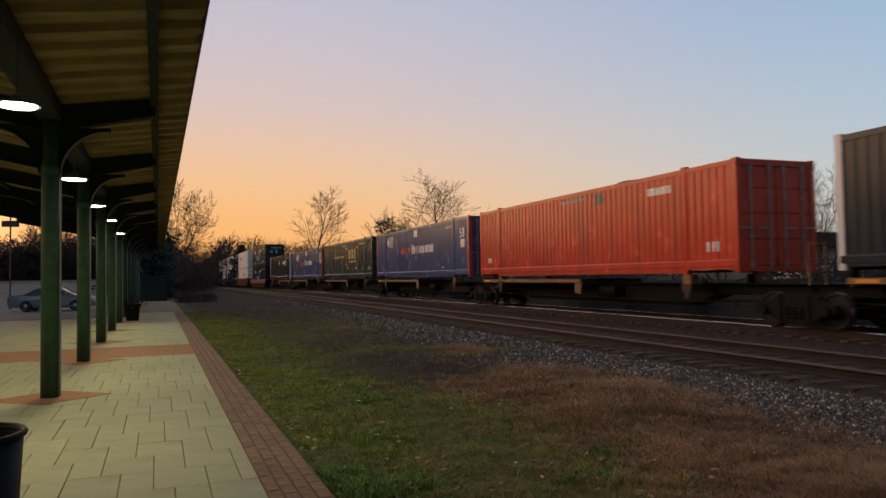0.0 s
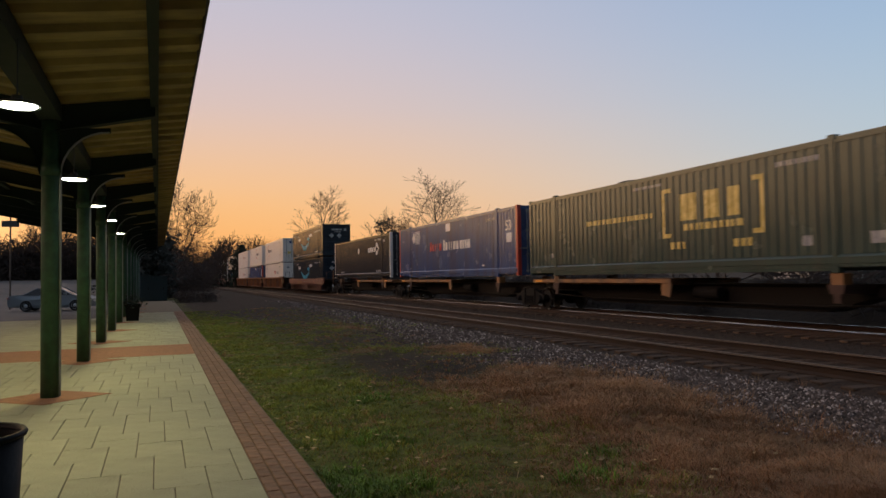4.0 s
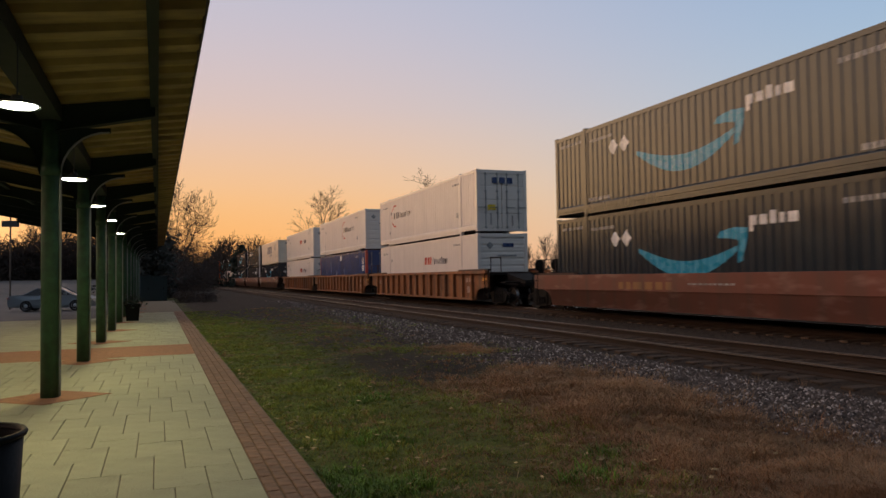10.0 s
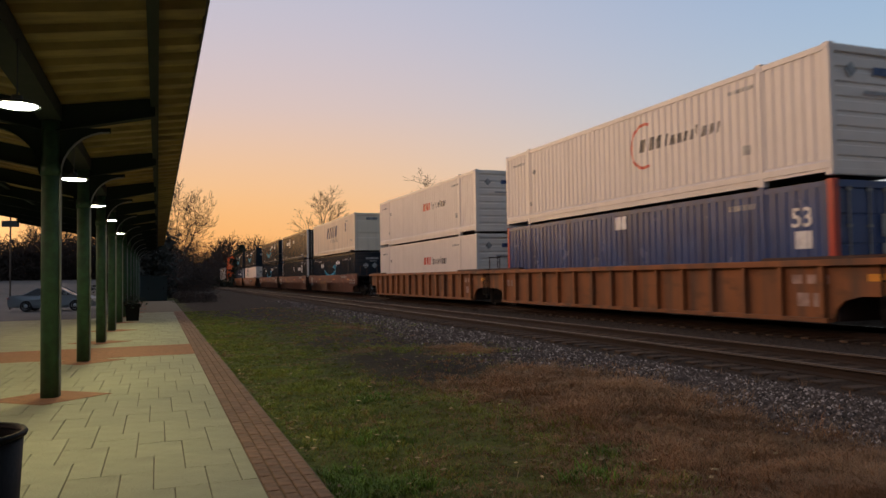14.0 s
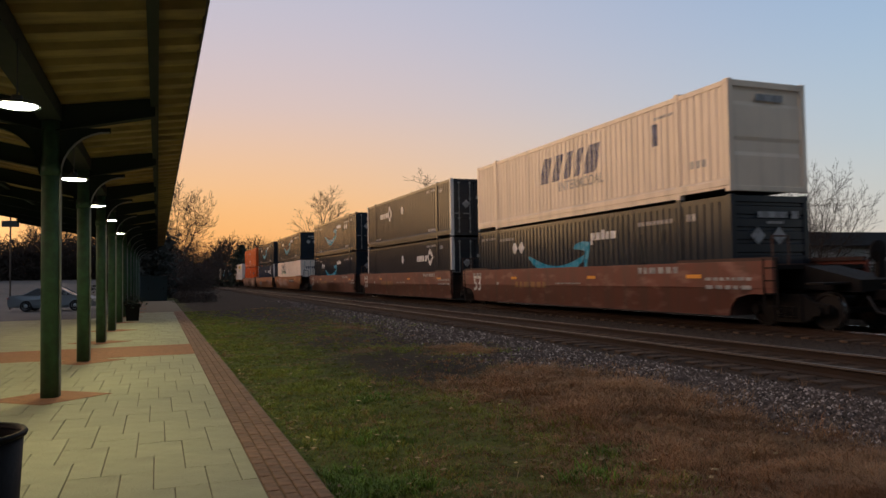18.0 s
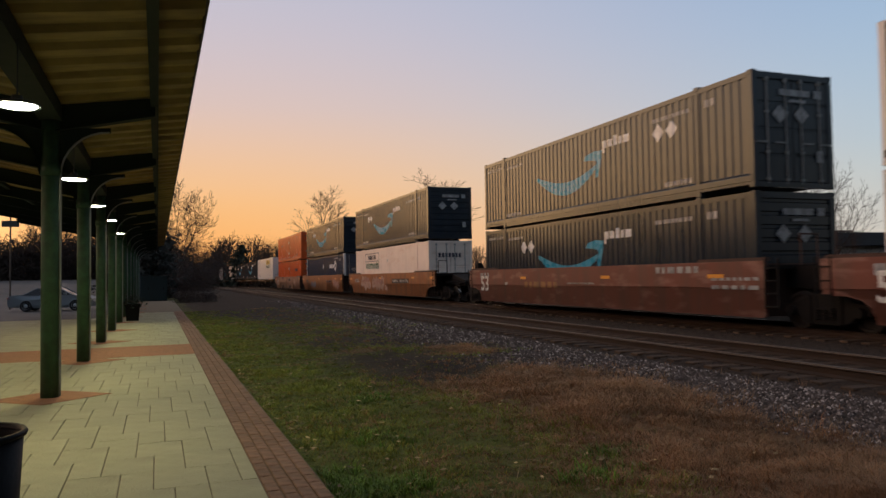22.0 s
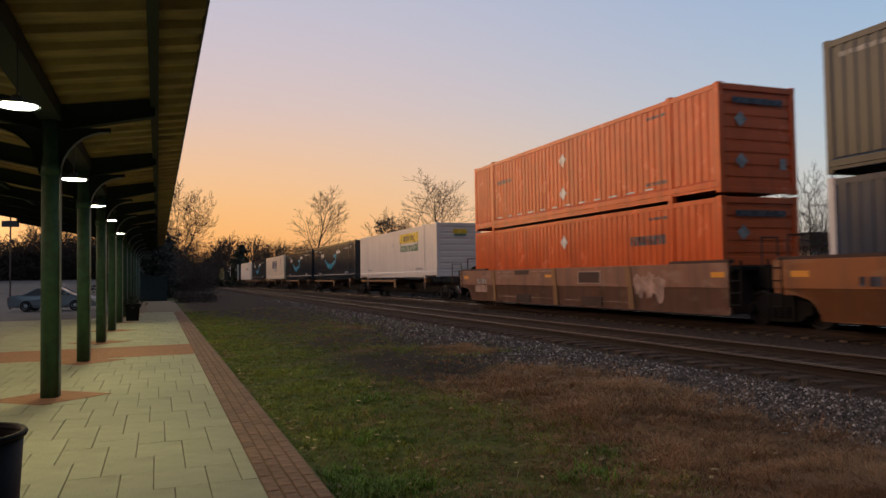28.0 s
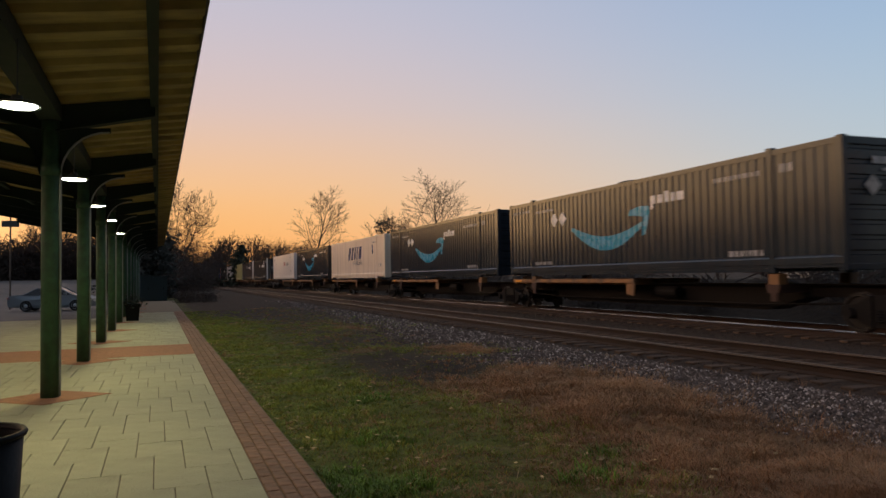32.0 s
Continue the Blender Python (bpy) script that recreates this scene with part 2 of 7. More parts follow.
M["rail_top"] = material("rail_head", (0.72, 0.69, 0.66), 0.22, 1.0, 0.1, 3)
M["rail_worn"] = material("rail_head_rusty", (0.17, 0.13, 0.10), 0.5, 0.8, 0.2, 3)
M["tie"] = material("tie_wood", (0.068, 0.037, 0.0185), 0.9, 0, 0.35, 3, 0.4, 50, obrand=0.25)
M["tie_rest"] = material("tie_wood_far", (0.068, 0.037, 0.0185), 0.9, 0, 0.35, 3, 0.4, 50, island=True, obrand=0.25)
M["stone"] = material("ballast_stone", (0.20, 0.16, 0.14), 0.9, 0, 0.2, 8, 0, 40)
nt = M["stone"].node_tree
shade = nt.nodes.new("ShaderNodeValToRGB")
for k, (p, c) in enumerate(((0.0, (0.042, 0.031, 0.026)), (0.5, (0.085, 0.065, 0.055)), (0.85, (0.19, 0.152, 0.132)), (1.0, (0.55, 0.48, 0.43)))):
    e = shade.color_ramp.elements[k] if k < 2 else shade.color_ramp.elements.new(p)
    e.position, e.color = p, (*c, 1)
nt.links.new(nt.nodes.new("ShaderNodeNewGeometry").outputs["Random Per Island"], shade.inputs[0])
nt.links.new(shade.outputs["Color"], nt.nodes["Principled BSDF"].inputs["Base Color"])
M["stone_brown"] = material("ballast_stone_rusty", (0.042, 0.027, 0.018), 0.95, 0, 0.2, 8, 0, 40, island=True, obrand=0.8)
M["bark"] = material("bark", (0.045, 0.033, 0.026), 0.95, 0, 0.3, 6)
M["twig"] = material("twig", (0.034, 0.024, 0.019), 0.95, 0, 0.3, 6)
M["evergreen"] = material("evergreen", (0.020, 0.030, 0.018), 0.9, 0, 0.5, 3, island=True, obrand=0.4)
M["ivy"] = material("ivy", (0.008, 0.011, 0.006), 0.8, 0, 0.4, 5, island=True, obrand=0.4)
M["scrub"] = material("scrub", (0.026, 0.016, 0.011), 0.95, 0, 0.4, 4, island=True, obrand=0.45)
M["grass_green"] = toned("grass_green", (0.215, 0.262, 0.042), 0.85)
M["grass_dry"] = toned("grass_dry", (0.33, 0.188, 0.092), 0.9)
M["weed"] = toned("weed_green", (0.13, 0.235, 0.028), 0.8)
M["straw"] = toned("straw_pale", (0.46, 0.36, 0.19), 0.85)
M["bin"] = material("bin_black", (0.004, 0.004, 0.0042), 0.55, 0.0, 0.25, 8, 0.1, 30, spec=0.12)
M["car_paint"] = material("car_silver_blue", (0.185, 0.205, 0.22), 0.3, 0.25, 0.03, 1)
M["car_dark"] = material("car_dark_paint", (0.05, 0.055, 0.065), 0.3, 0.4, 0.08, 3)
M["glass"] = material("car_glass", (0.010, 0.012, 0.014), 0.06, 0.0, 0.05, 3, spec=0.4)
M["rubber"] = material("tyre_rubber", (0.018, 0.018, 0.018), 0.85, 0, 0.2, 9)
M["chrome"] = material("wheel_alloy", (0.50, 0.51, 0.53), 0.3, 0.9, 0.1, 6)
M["tail"] = material("tail_lamp", (0.35, 0.02, 0.015), 0.2, 0, 0.1, 6)
M["wall_far"] = material("wall_far", (0.07, 0.06, 0.05), 0.8, 0, 0.2, 0.8)
M["wall_pale"] = material("wall_pale", (0.42, 0.39, 0.36), 0.8, 0, 0.2, 0.8, 0.1, 10)
M["roof_dark"] = material("roof_dark", (0.030, 0.032, 0.036), 0.7, 0, 0.2, 1)
M["pane"] = material("window_pane", (0.03, 0.035, 0.04), 0.1, 0, 0.1, 2, spec=0.7)
M["shed"] = material("shed_dark_green", (0.004, 0.016, 0.017), 0.5, 0, 0.2, 2)
M["pole"] = material("pole_wood", (0.09, 0.07, 0.055), 0.9, 0, 0.3, 4)
M["sign_dark"] = material("sign_dark", (0.04, 0.04, 0.045), 0.6, 0, 0.2, 3)


# ---- building helpers ----
def link(mesh, mat):
    mesh.materials.append(mat)
    return mesh


def part(name, bm, mat, parent=None, label=""):
    me = bpy.data.meshes.new(name)
    bm.to_mesh(me)
    bm.free()
    me.materials.append(mat)
    ob = new(name, me)
    if parent:
        ob.parent = parent
    return tagged(ob, label)


def mesh_of(name, bm, mat):
    me = bpy.data.meshes.new(name)
    bm.to_mesh(me)
    bm.free()
    if mat:
        me.materials.append(mat)
    return me


def piece(name, me, parent, m=None, label=""):
    ob = new(name, me)
    ob.parent = parent
    if m is not None:
        ob.matrix_local = m
    return tagged(ob, label)


COLOURED = {}


def coloured(me, mat):
    """The mesh in another material: one copy for each colour."""
    key = (me.name, mat.name)
    if key not in COLOURED:
        c = me.copy()
        c.materials.clear()
        c.materials.append(mat)
        COLOURED[key] = c
    return COLOURED[key]


def box(bm, x0, x1, y0, y1, z0, z1, chamfer=0.0, m=None):
    g = bmesh.ops.create_cube(bm, size=1.0)
    vs = g["verts"]
    for v in vs:
        v.co = Vector((x0 + (v.co.x + 0.5) * (x1 - x0), y0 + (v.co.y + 0.5) * (y1 - y0), z0 + (v.co.z + 0.5) * (z1 - z0)))
    if chamfer:
        es = list({e for v in vs for e in v.link_edges})
        r = bmesh.ops.bevel(bm, geom=es, offset=chamfer, segments=1, affect="EDGES")
        vs = list({v for f in r["faces"] for v in f.verts} | {v for v in vs if v.is_valid})
    if m is not None:
        for v in vs:
            v.co = m @ v.co
    return vs


def boxed(x0, x1, y0, y1, z0, z1, chamfer=0.0):
    bm = bmesh.new()
    box(bm, x0, x1, y0, y1, z0, z1, chamfer)
    return bm


def tube(bm, pts, radii, sides=8, caps=True):
    rings = []
    for i, p in enumerate(pts):
        p = Vector(p)
        d = (Vector(pts[min(i + 1, len(pts) - 1)]) - Vector(pts[max(i - 1, 0)])).normalized()
        a = d.orthogonal().normalized() if abs(d.z) < 0.99 else Vector((1, 0, 0))
        if abs(d.z) < 0.99:
            a = d.cross(Vector((0, 0, 1))).normalized()
        b = d.cross(a).normalized()
        r = radii[i] if isinstance(radii, (list, tuple)) else radii
        rings.append([bm.verts.new(p + (a * math.cos(k * 2 * math.pi / sides) + b * math.sin(k * 2 * math.pi / sides)) * r) for k in range(sides)])
    for r0, r1 in zip(rings, rings[1:]):
        for k in range(sides):
            bm.faces.new((r0[k], r0[(k + 1) % sides], r1[(k + 1) % sides], r1[k]))
    if caps:
        bm.faces.new(rings[0][::-1])
        bm.faces.new(rings[-1])


def lathe(bm, prof, sides=24, axis="z", at=(0, 0, 0)):
    """Turns a profile of (radius, height) about an axis."""
    rings = []
    for r, h in prof:
        ring = []
        for k in range(sides):
            c, s = r * math.cos(k * 2 * math.pi / sides), r * math.sin(k * 2 * math.pi / sides)
            co = (c, s, h) if axis == "z" else (c, h, s) if axis == "y" else (h, c, s)
            ring.append(bm.verts.new(Vector(co) + Vector(at)))
        rings.append(ring)
    for r0, r1 in zip(rings, rings[1:]):
        for k in range(sides):
            bm.faces.new((r0[k], r0[(k + 1) % sides], r1[(k + 1) % sides], r1[k]))
    for ring in (rings[0], rings[-1]):
        if (ring[0].co - ring[sides // 2].co).length > 1e-4:
            bm.faces.new(ring)
    bmesh.ops.recalc_face_normals(bm, faces=bm.faces)


def slab_of(bm, outline, y0, y1):
    """A flat plate with the outline (x, z) from y0 to y1."""
    a = [bm.verts.new((x, y0, z)) for x, z in outline]
    b = [bm.verts.new((x, y1, z)) for x, z in outline]
    bm.faces.new(a)
    bm.faces.new(b[::-1])
    for i in range(len(a)):
        j = (i + 1) % len(a)
        bm.faces.new((a[j], a[i], b[i], b[j]))
    bmesh.ops.recalc_face_normals(bm, faces=bm.faces)


def smooth(ob):
    for p in ob.data.polygons:
        p.use_smooth = True
    return ob


# ---- containers ----
LEN, WID, TALL = 16.15, 2.59, 2.955
RIB, DEEP = 0.287, 0.026


def rib_y(x, deep=DEEP):
    """Depth of the corrugated side behind its outer plane at x."""
    u = ((x + 8.0) / RIB) % 1.0
    if u < 0.40:
        return 0.0
    if u < 0.52:
        return deep * (u - 0.40) / 0.12
    if u < 0.88:
        return deep
    return deep * (1 - (u - 0.88) / 0.12)


def breaks(x0, x1):
    xs = {x0, x1}
    k = math.floor((x0 + 8.0) / RIB)
    while k * RIB - 8.0 < x1:
        for u in (0.0, 0.40, 0.52, 0.88):
            x = (k + u) * RIB - 8.0
            if x0 < x < x1:
                xs.add(round(x, 5))
        k += 1
    return sorted(xs)


def side_mesh(deep):
    bm = bmesh.new()
    prev = None
    for x in breaks(-7.93, 7.93):
        y = -WID / 2 + 0.012 + rib_y(x, deep)
        pair = (bm.verts.new((x, y, 0.40)), bm.verts.new((x, y, 2.80)))
        if prev:
            bm.faces.new((prev[0], pair[0], pair[1], prev[1]))
        prev = pair
    return mesh_of("side_wall", bm, None)


def crossings(poly, x):
    zs = []
    for (xa, za), (xb, zb) in zip(poly, poly[1:] + poly[:1]):
        if (xa <= x < xb) or (xb <= x < xa):
            zs.append(za + (zb - za) * (x - xa) / (xb - xa))
    return sorted(zs)


def decal(name, polys, mat, parent, deep=DEEP, label="", fine=0.06, whole=False):
    """Paint on the corrugated side: the outlines (x, z) laid 4 mm over its ribs, each a part of its own."""
    if len(polys) > 1 and not whole:
        return [decal(name, [q], mat, parent, deep, label, fine) for q in polys][0]
    small = False
    if isinstance(polys[0], Word):
        small = max(z for q in polys[0] for _, z in q) - min(z for q in polys[0] for _, z in q) < 0.29
        if not small:
            return [decal("letter_bar", [q], mat, parent, deep, label, fine) for q in polys[0]][0]
        polys = polys[0]
    bm = bmesh.new()
    for poly in polys:
        x0, x1 = min(p[0] for p in poly), max(p[0] for p in poly)
        xs = breaks(x0, x1)
        more = []
        for a, b in zip(xs, xs[1:]):
            n = max(1, int((b - a) / fine))
            more += [a + (b - a) * i / n for i in range(n)]
        xs = more + [xs[-1]]
        for a, b in zip(xs, xs[1:]):
            if b - a < 2e-4:
                continue
            ca, cb = crossings(poly, a + 1e-4), crossings(poly, b - 1e-4)
            if len(ca) != len(cb):
                cm = crossings(poly, (a + b) / 2)
                ca, cb = (ca, ca) if len(ca) == len(cm) else (cb, cb) if len(cb) == len(cm) else (cm, cm)
            for i in range(0, len(ca) - 1, 2):
                ya, yb = (-WID / 2 + 0.008 + rib_y(v, deep) for v in (a, b))
                vs = [bm.verts.new(c) for c in ((a, ya, ca[i]), (b, yb, cb[i]), (b, yb, cb[i + 1]), (a, ya, ca[i + 1]))]
                bm.faces.new(vs)
    bmesh.ops.remove_doubles(bm, verts=bm.verts, dist=0.002)
    ob = part(name, bm, mat, parent, label)
    return tagged(ob, label, kind="stuff") if small else ob


def rect(x0, x1, z0, z1, lean=0.0):
    return [(x0, z0), (x1, z0), (x1 + lean, z1), (x0 + lean, z1)]


class Word(list):
    """The bars of one word, kept together as one part."""


def words(x0, x1, z0, z1, n, lean=0.0, gap=0.28, tall=()):
    """A word's place taken by n plain upright bars, one to a letter, of uneven width. tall: bars that rise over the rest."""
    shares = [(1.0, 0.8, 1.15, 0.9, 0.7)[(i * 3 + n) % 5] for i in range(n)]
    unit = (x1 - x0) / sum(shares)
    h, a, out = z1 - z0, x0, Word()
    for i, sh in enumerate(shares):
        b = a + sh * unit
        g = gap * unit * 0.5
        top = z1 if not tall or i in tall else z0 + 0.76 * h
        out.append([(a + g, z0), (b - g, z0), (b - g + lean * (top - z0) / h, top), (a + g + lean * (top - z0) / h, top)])
        a = b
    return [out]


FACE = {}


def lettering(text, x0, x1, z0, mat, parent, label, deep=DEEP):
    """A plain word painted on the side in the built-in letters, from x0 to x1, its foot at z0."""
    if text not in FACE:
        cu = bpy.data.curves.new("lettering", "FONT")
        cu.body, cu.size, cu.offset = text, 1.0, 0.014
        ob = bpy.data.objects.new("lettering", cu)
        FACE[text] = ob.to_mesh().copy()
        bpy.data.objects.remove(ob)
    me = FACE[text].copy()
    lo, hi = min(v.co.x for v in me.vertices), max(v.co.x for v in me.vertices)
    f = (x1 - x0) / (hi - lo)
    for v in me.vertices:
        x = x0 + (v.co.x - lo) * f
        v.co = (x, -WID / 2 + 0.005, z0 + v.co.y * f)
    me.materials.clear()
    me.materials.append(mat)
    return piece("lettering", me, parent, None, label)


def blob(x, z, rx, rz, r):
    """An uneven rounded outline."""
    return [(x + rx * k * math.cos(a), z + rz * k * math.sin(a)) for a, k in ((i * math.pi / 8, r.uniform(0.62, 1.15)) for i in range(16))]


def diamond(x, z, r, h=None):
    h = h or r
    return [(x - r, z), (x, z - h), (x + r, z), (x, z + h)]


def swoosh(x0, x1, z0, drop):
    """A smile-like curved stroke with an arrow head at its right end."""
    n, top, low = 18, [], []
    for i in range(n + 1):
        u = i / n
        x = x0 + (x1 - 0.35 - x0) * u
        mid = z0 - drop * math.sin(math.pi * (0.06 + 0.80 * u)) + 0.10 * u
        th = 0.04 + 0.19 * math.sin(math.pi * min(u * 0.95 + 0.02, 1)) ** 0.8
        top.append((x, mid + th))
        low.append((x, mid - th))
    head = [(x1 - 1.05, z0 + 0.05), (x1 - 0.95, z0 + 0.22), (x1 - 0.45, z0 + 0.30), (x1, z0 + 0.26), (x1 - 0.03, z0 - 0.15), (x1 - 0.22, z0 - 0.62), (x1 - 0.36, z0 - 0.60), (x1 - 0.30, z0 - 0.05), (x1 - 0.60, z0 + 0.02)]
    return [top[::-1] + low, head]


def ring_arc(x, z, r, t, a0, a1, sx=1.0):
    n = 14
    o = [(x + sx * r * math.cos(a0 + (a1 - a0) * i / n), z + r * math.sin(a0 + (a1 - a0) * i / n)) for i in range(n + 1)]
    q = [(x + sx * (r - t) * math.cos(a0 + (a1 - a0) * i / n), z + (r - t) * math.sin(a0 + (a1 - a0) * i / n)) for i in range(n + 1)]
    return o + q[::-1]


def end_bar(name, x0, x1, z0, z1, mat, parent, turn=0.0, label=""):
    """Paint on the near end: y along the width, seen from the front with y to the right."""
    bm = bmesh.new()
    c = ((x0 + x1) / 2, (z0 + z1) / 2)
    vs = []
    for a, b in ((x0, z0), (x1, z0), (x1, z1), (x0, z1)):
        u, v = a - c[0], b - c[1]
        k, s = math.cos(turn), math.sin(turn)
        vs.append(bm.verts.new((LEN / 2 + 0.012, c[0] + u * k - v * s, c[1] + u * s + v * k)))
    bm.faces.new(vs)
    return part(name, bm, mat, parent, label)


SIDE_MESH = {"deep": side_mesh(DEEP), "flat": side_mesh(0.010)}
bm = bmesh.new()
out = [(0.004, 0.13), (0.004, 0.195), (-0.014, 0.205), (-0.014, 0.345), (0.032, 0.40), (0.09, 0.405), (0.09, 0.13)]
ends = [[bm.verts.new((x, -WID / 2 + y, z)) for y, z in out] for x in (-LEN / 2 + 0.06, LEN / 2 - 0.06)]
bm.faces.new(ends[0]); bm.faces.new(ends[1][::-1])
for k in range(len(out)):
    n = (k + 1) % len(out)
    bm.faces.new((ends[0][n], ends[0][k], ends[1][k], ends[1][n]))
bmesh.ops.recalc_face_normals(bm, faces=bm.faces)
BOTTOM_RAIL = mesh_of("bottom_rail", bm, None)
LOWER_RAIL = mesh_of("lower_rail", boxed(-5.96, 5.96, -WID / 2 + 0.004, -WID / 2 + 0.09, 0.045, 0.126), None)
bm = bmesh.new()
box(bm, -LEN / 2 + 0.06, LEN / 2 - 0.06, -WID / 2 + 0.002, -WID / 2 + 0.08, 2.79, 2.92)
TOP_RAIL = mesh_of("top_rail", bm, None)
bm = bmesh.new()
box(bm, -0.17, 0, 0, 0.17, 0.05, TALL - 0.05, 0.008)
box(bm, -0.18, 0.004, -0.004, 0.16, TALL - 0.12, TALL, 0.01)
box(bm, -0.18, 0.004, -0.004, 0.16, 0.05, 0.17, 0.01)
CORNER_POST = mesh_of("corner_post", bm, None)
bm = bmesh.new()
box(bm, -0.075, 0.075, -0.012, 0.10, 0.0, TALL - 0.02, 0.006)
box(bm, -0.10, 0.10, -0.016, 0.15, TALL - 0.10, TALL + 0.025, 0.01)
box(bm, -0.10, 0.10, -0.016, 0.15, 0.0, 0.12, 0.01)
MID_POST = mesh_of("intermediate_post", bm, None)
bm = bmesh.new()
box(bm, -LEN / 2 + 0.05, LEN / 2 - 0.05, -WID / 2 + 0.05, WID / 2 - 0.05, 2.86, 2.90)
k = -7.8
while k < 7.8:
    box(bm, k, k + 0.5, -WID / 2 + 0.12, WID / 2 - 0.12, 2.90, 2.918)
    k += 0.9
ROOF = mesh_of("roof", bm, None)
bm = bmesh.new()
box(bm, -LEN / 2 + 0.05, LEN / 2 - 0.05, -WID / 2 + 0.06, WID / 2 - 0.06, 0.14, 0.26)
FLOOR = mesh_of("floor", bm, None)


def end_mesh(ribs):
    bm = bmesh.new()
    x = LEN / 2 - 0.035
    prof = []
    step = (2.78 - 0.17) / ribs
    for i in range(ribs):
        z = 0.17 + i * step
        prof += [(x, z), (x, z + step * 0.62), (x - 0.028, z + step * 0.70), (x - 0.028, z + step * 0.92)]
    prof.append((x, 2.78))
    prev = None
    for px, pz in prof:
        pair = (bm.verts.new((px, -WID / 2 + 0.14, pz)), bm.verts.new((px, WID / 2 - 0.14, pz)))
        if prev:
            bm.faces.new((prev[0], prev[1], pair[1], pair[0]))
        prev = pair
    return mesh_of("end_wall", bm, None)


END_RIBBED, END_PLAIN = end_mesh(8), end_mesh(2)
bm = bmesh.new()
box(bm, LEN / 2 - 0.12, LEN / 2 + 0.0, -WID / 2 + 0.10, WID / 2 - 0.10, 2.76, 2.93, 0.01)
END_HEADER = mesh_of("end_header", bm, None)
bm = bmesh.new()
box(bm, LEN / 2 - 0.12, LEN / 2 + 0.0, -WID / 2 + 0.10, WID / 2 - 0.10, 0.06, 0.20, 0.01)
END_SILL = mesh_of("end_sill", bm, None)
bm = bmesh.new()
x = LEN / 2 - 0.03
for z0, z1 in ((0.21, 0.85), (0.90, 1.50), (1.55, 2.15), (2.20, 2.75)):
    box(bm, x - 0.05, x, 0.02, 1.13, z0, z1, 0.012)
box(bm, x - 0.05, x - 0.02, 0.012, 1.15, 0.20, 2.76)
DOOR = mesh_of("door", bm, None)
bm = bmesh.new()
tube(bm, [(LEN / 2 + 0.005, 0, 0.16), (LEN / 2 + 0.005, 0, 2.80)], 0.02, 6)
for z in (0.22, 0.9, 1.9, 2.7):
    box(bm, LEN / 2 - 0.03, LEN / 2 + 0.03, -0.05, 0.05, z, z + 0.06)
box(bm, LEN / 2 + 0.0, LEN / 2 + 0.03, 0.0, 0.38, 1.15, 1.19)
LOCK_ROD = mesh_of("lock_rod", bm, None)
FLIP = Matrix.Rotation(math.pi, 4, "Z")


def container(label, body, posts=None, end="ribbed", side="deep", rods=None, post_label=""):
    root = tagged(new("shipping_container"), label, "container", "containers on the train")
    bodym, postm = M[body], M[posts or body]
    for m in (None, FLIP):
        piece("side_wall", coloured(SIDE_MESH[side], bodym), root, m)
        piece("bottom_rail", coloured(BOTTOM_RAIL, bodym), root, m)
        piece("lower_rail", coloured(LOWER_RAIL, bodym), root, m)
        piece("top_rail", coloured(TOP_RAIL, bodym), root, m)
        piece("end_header", coloured(END_HEADER, bodym), root, m)
        piece("end_sill", coloured(END_SILL, bodym), root, m)
        for sx in (-1, 1):
            piece("intermediate_post", coloured(MID_POST, bodym), root, (m or Matrix()) @ pose(sx * 6.05, -WID / 2, 0))
        piece("corner_post", coloured(CORNER_POST, postm), root, (m or Matrix()) @ pose(LEN / 2, -WID / 2, 0), post_label)
        piece("corner_post", coloured(CORNER_POST, postm), root, (m or Matrix()) @ pose(-LEN / 2, -WID / 2, 0) @ Matrix.Diagonal((-1, 1, 1, 1)), post_label)
    piece("roof", coloured(ROOF, bodym), root)
    piece("floor", coloured(FLOOR, M["spine"]), root)
    piece("end_wall", coloured(END_RIBBED if end == "doors" else END_PLAIN, bodym), root, FLIP)
    if end == "doors":
        for sy in (1, -1):
            d = piece("door", coloured(DOOR, bodym), root, Matrix.Diagonal((1, sy, 1, 1)))
            for y in (0.25, 0.85):
                piece("lock_rod", coloured(LOCK_ROD, M[rods or "conduit"]), d, pose(0, y, 0))
    else:
        piece("end_wall", coloured(END_RIBBED if end == "ribbed" else END_PLAIN, bodym), root)
    return root


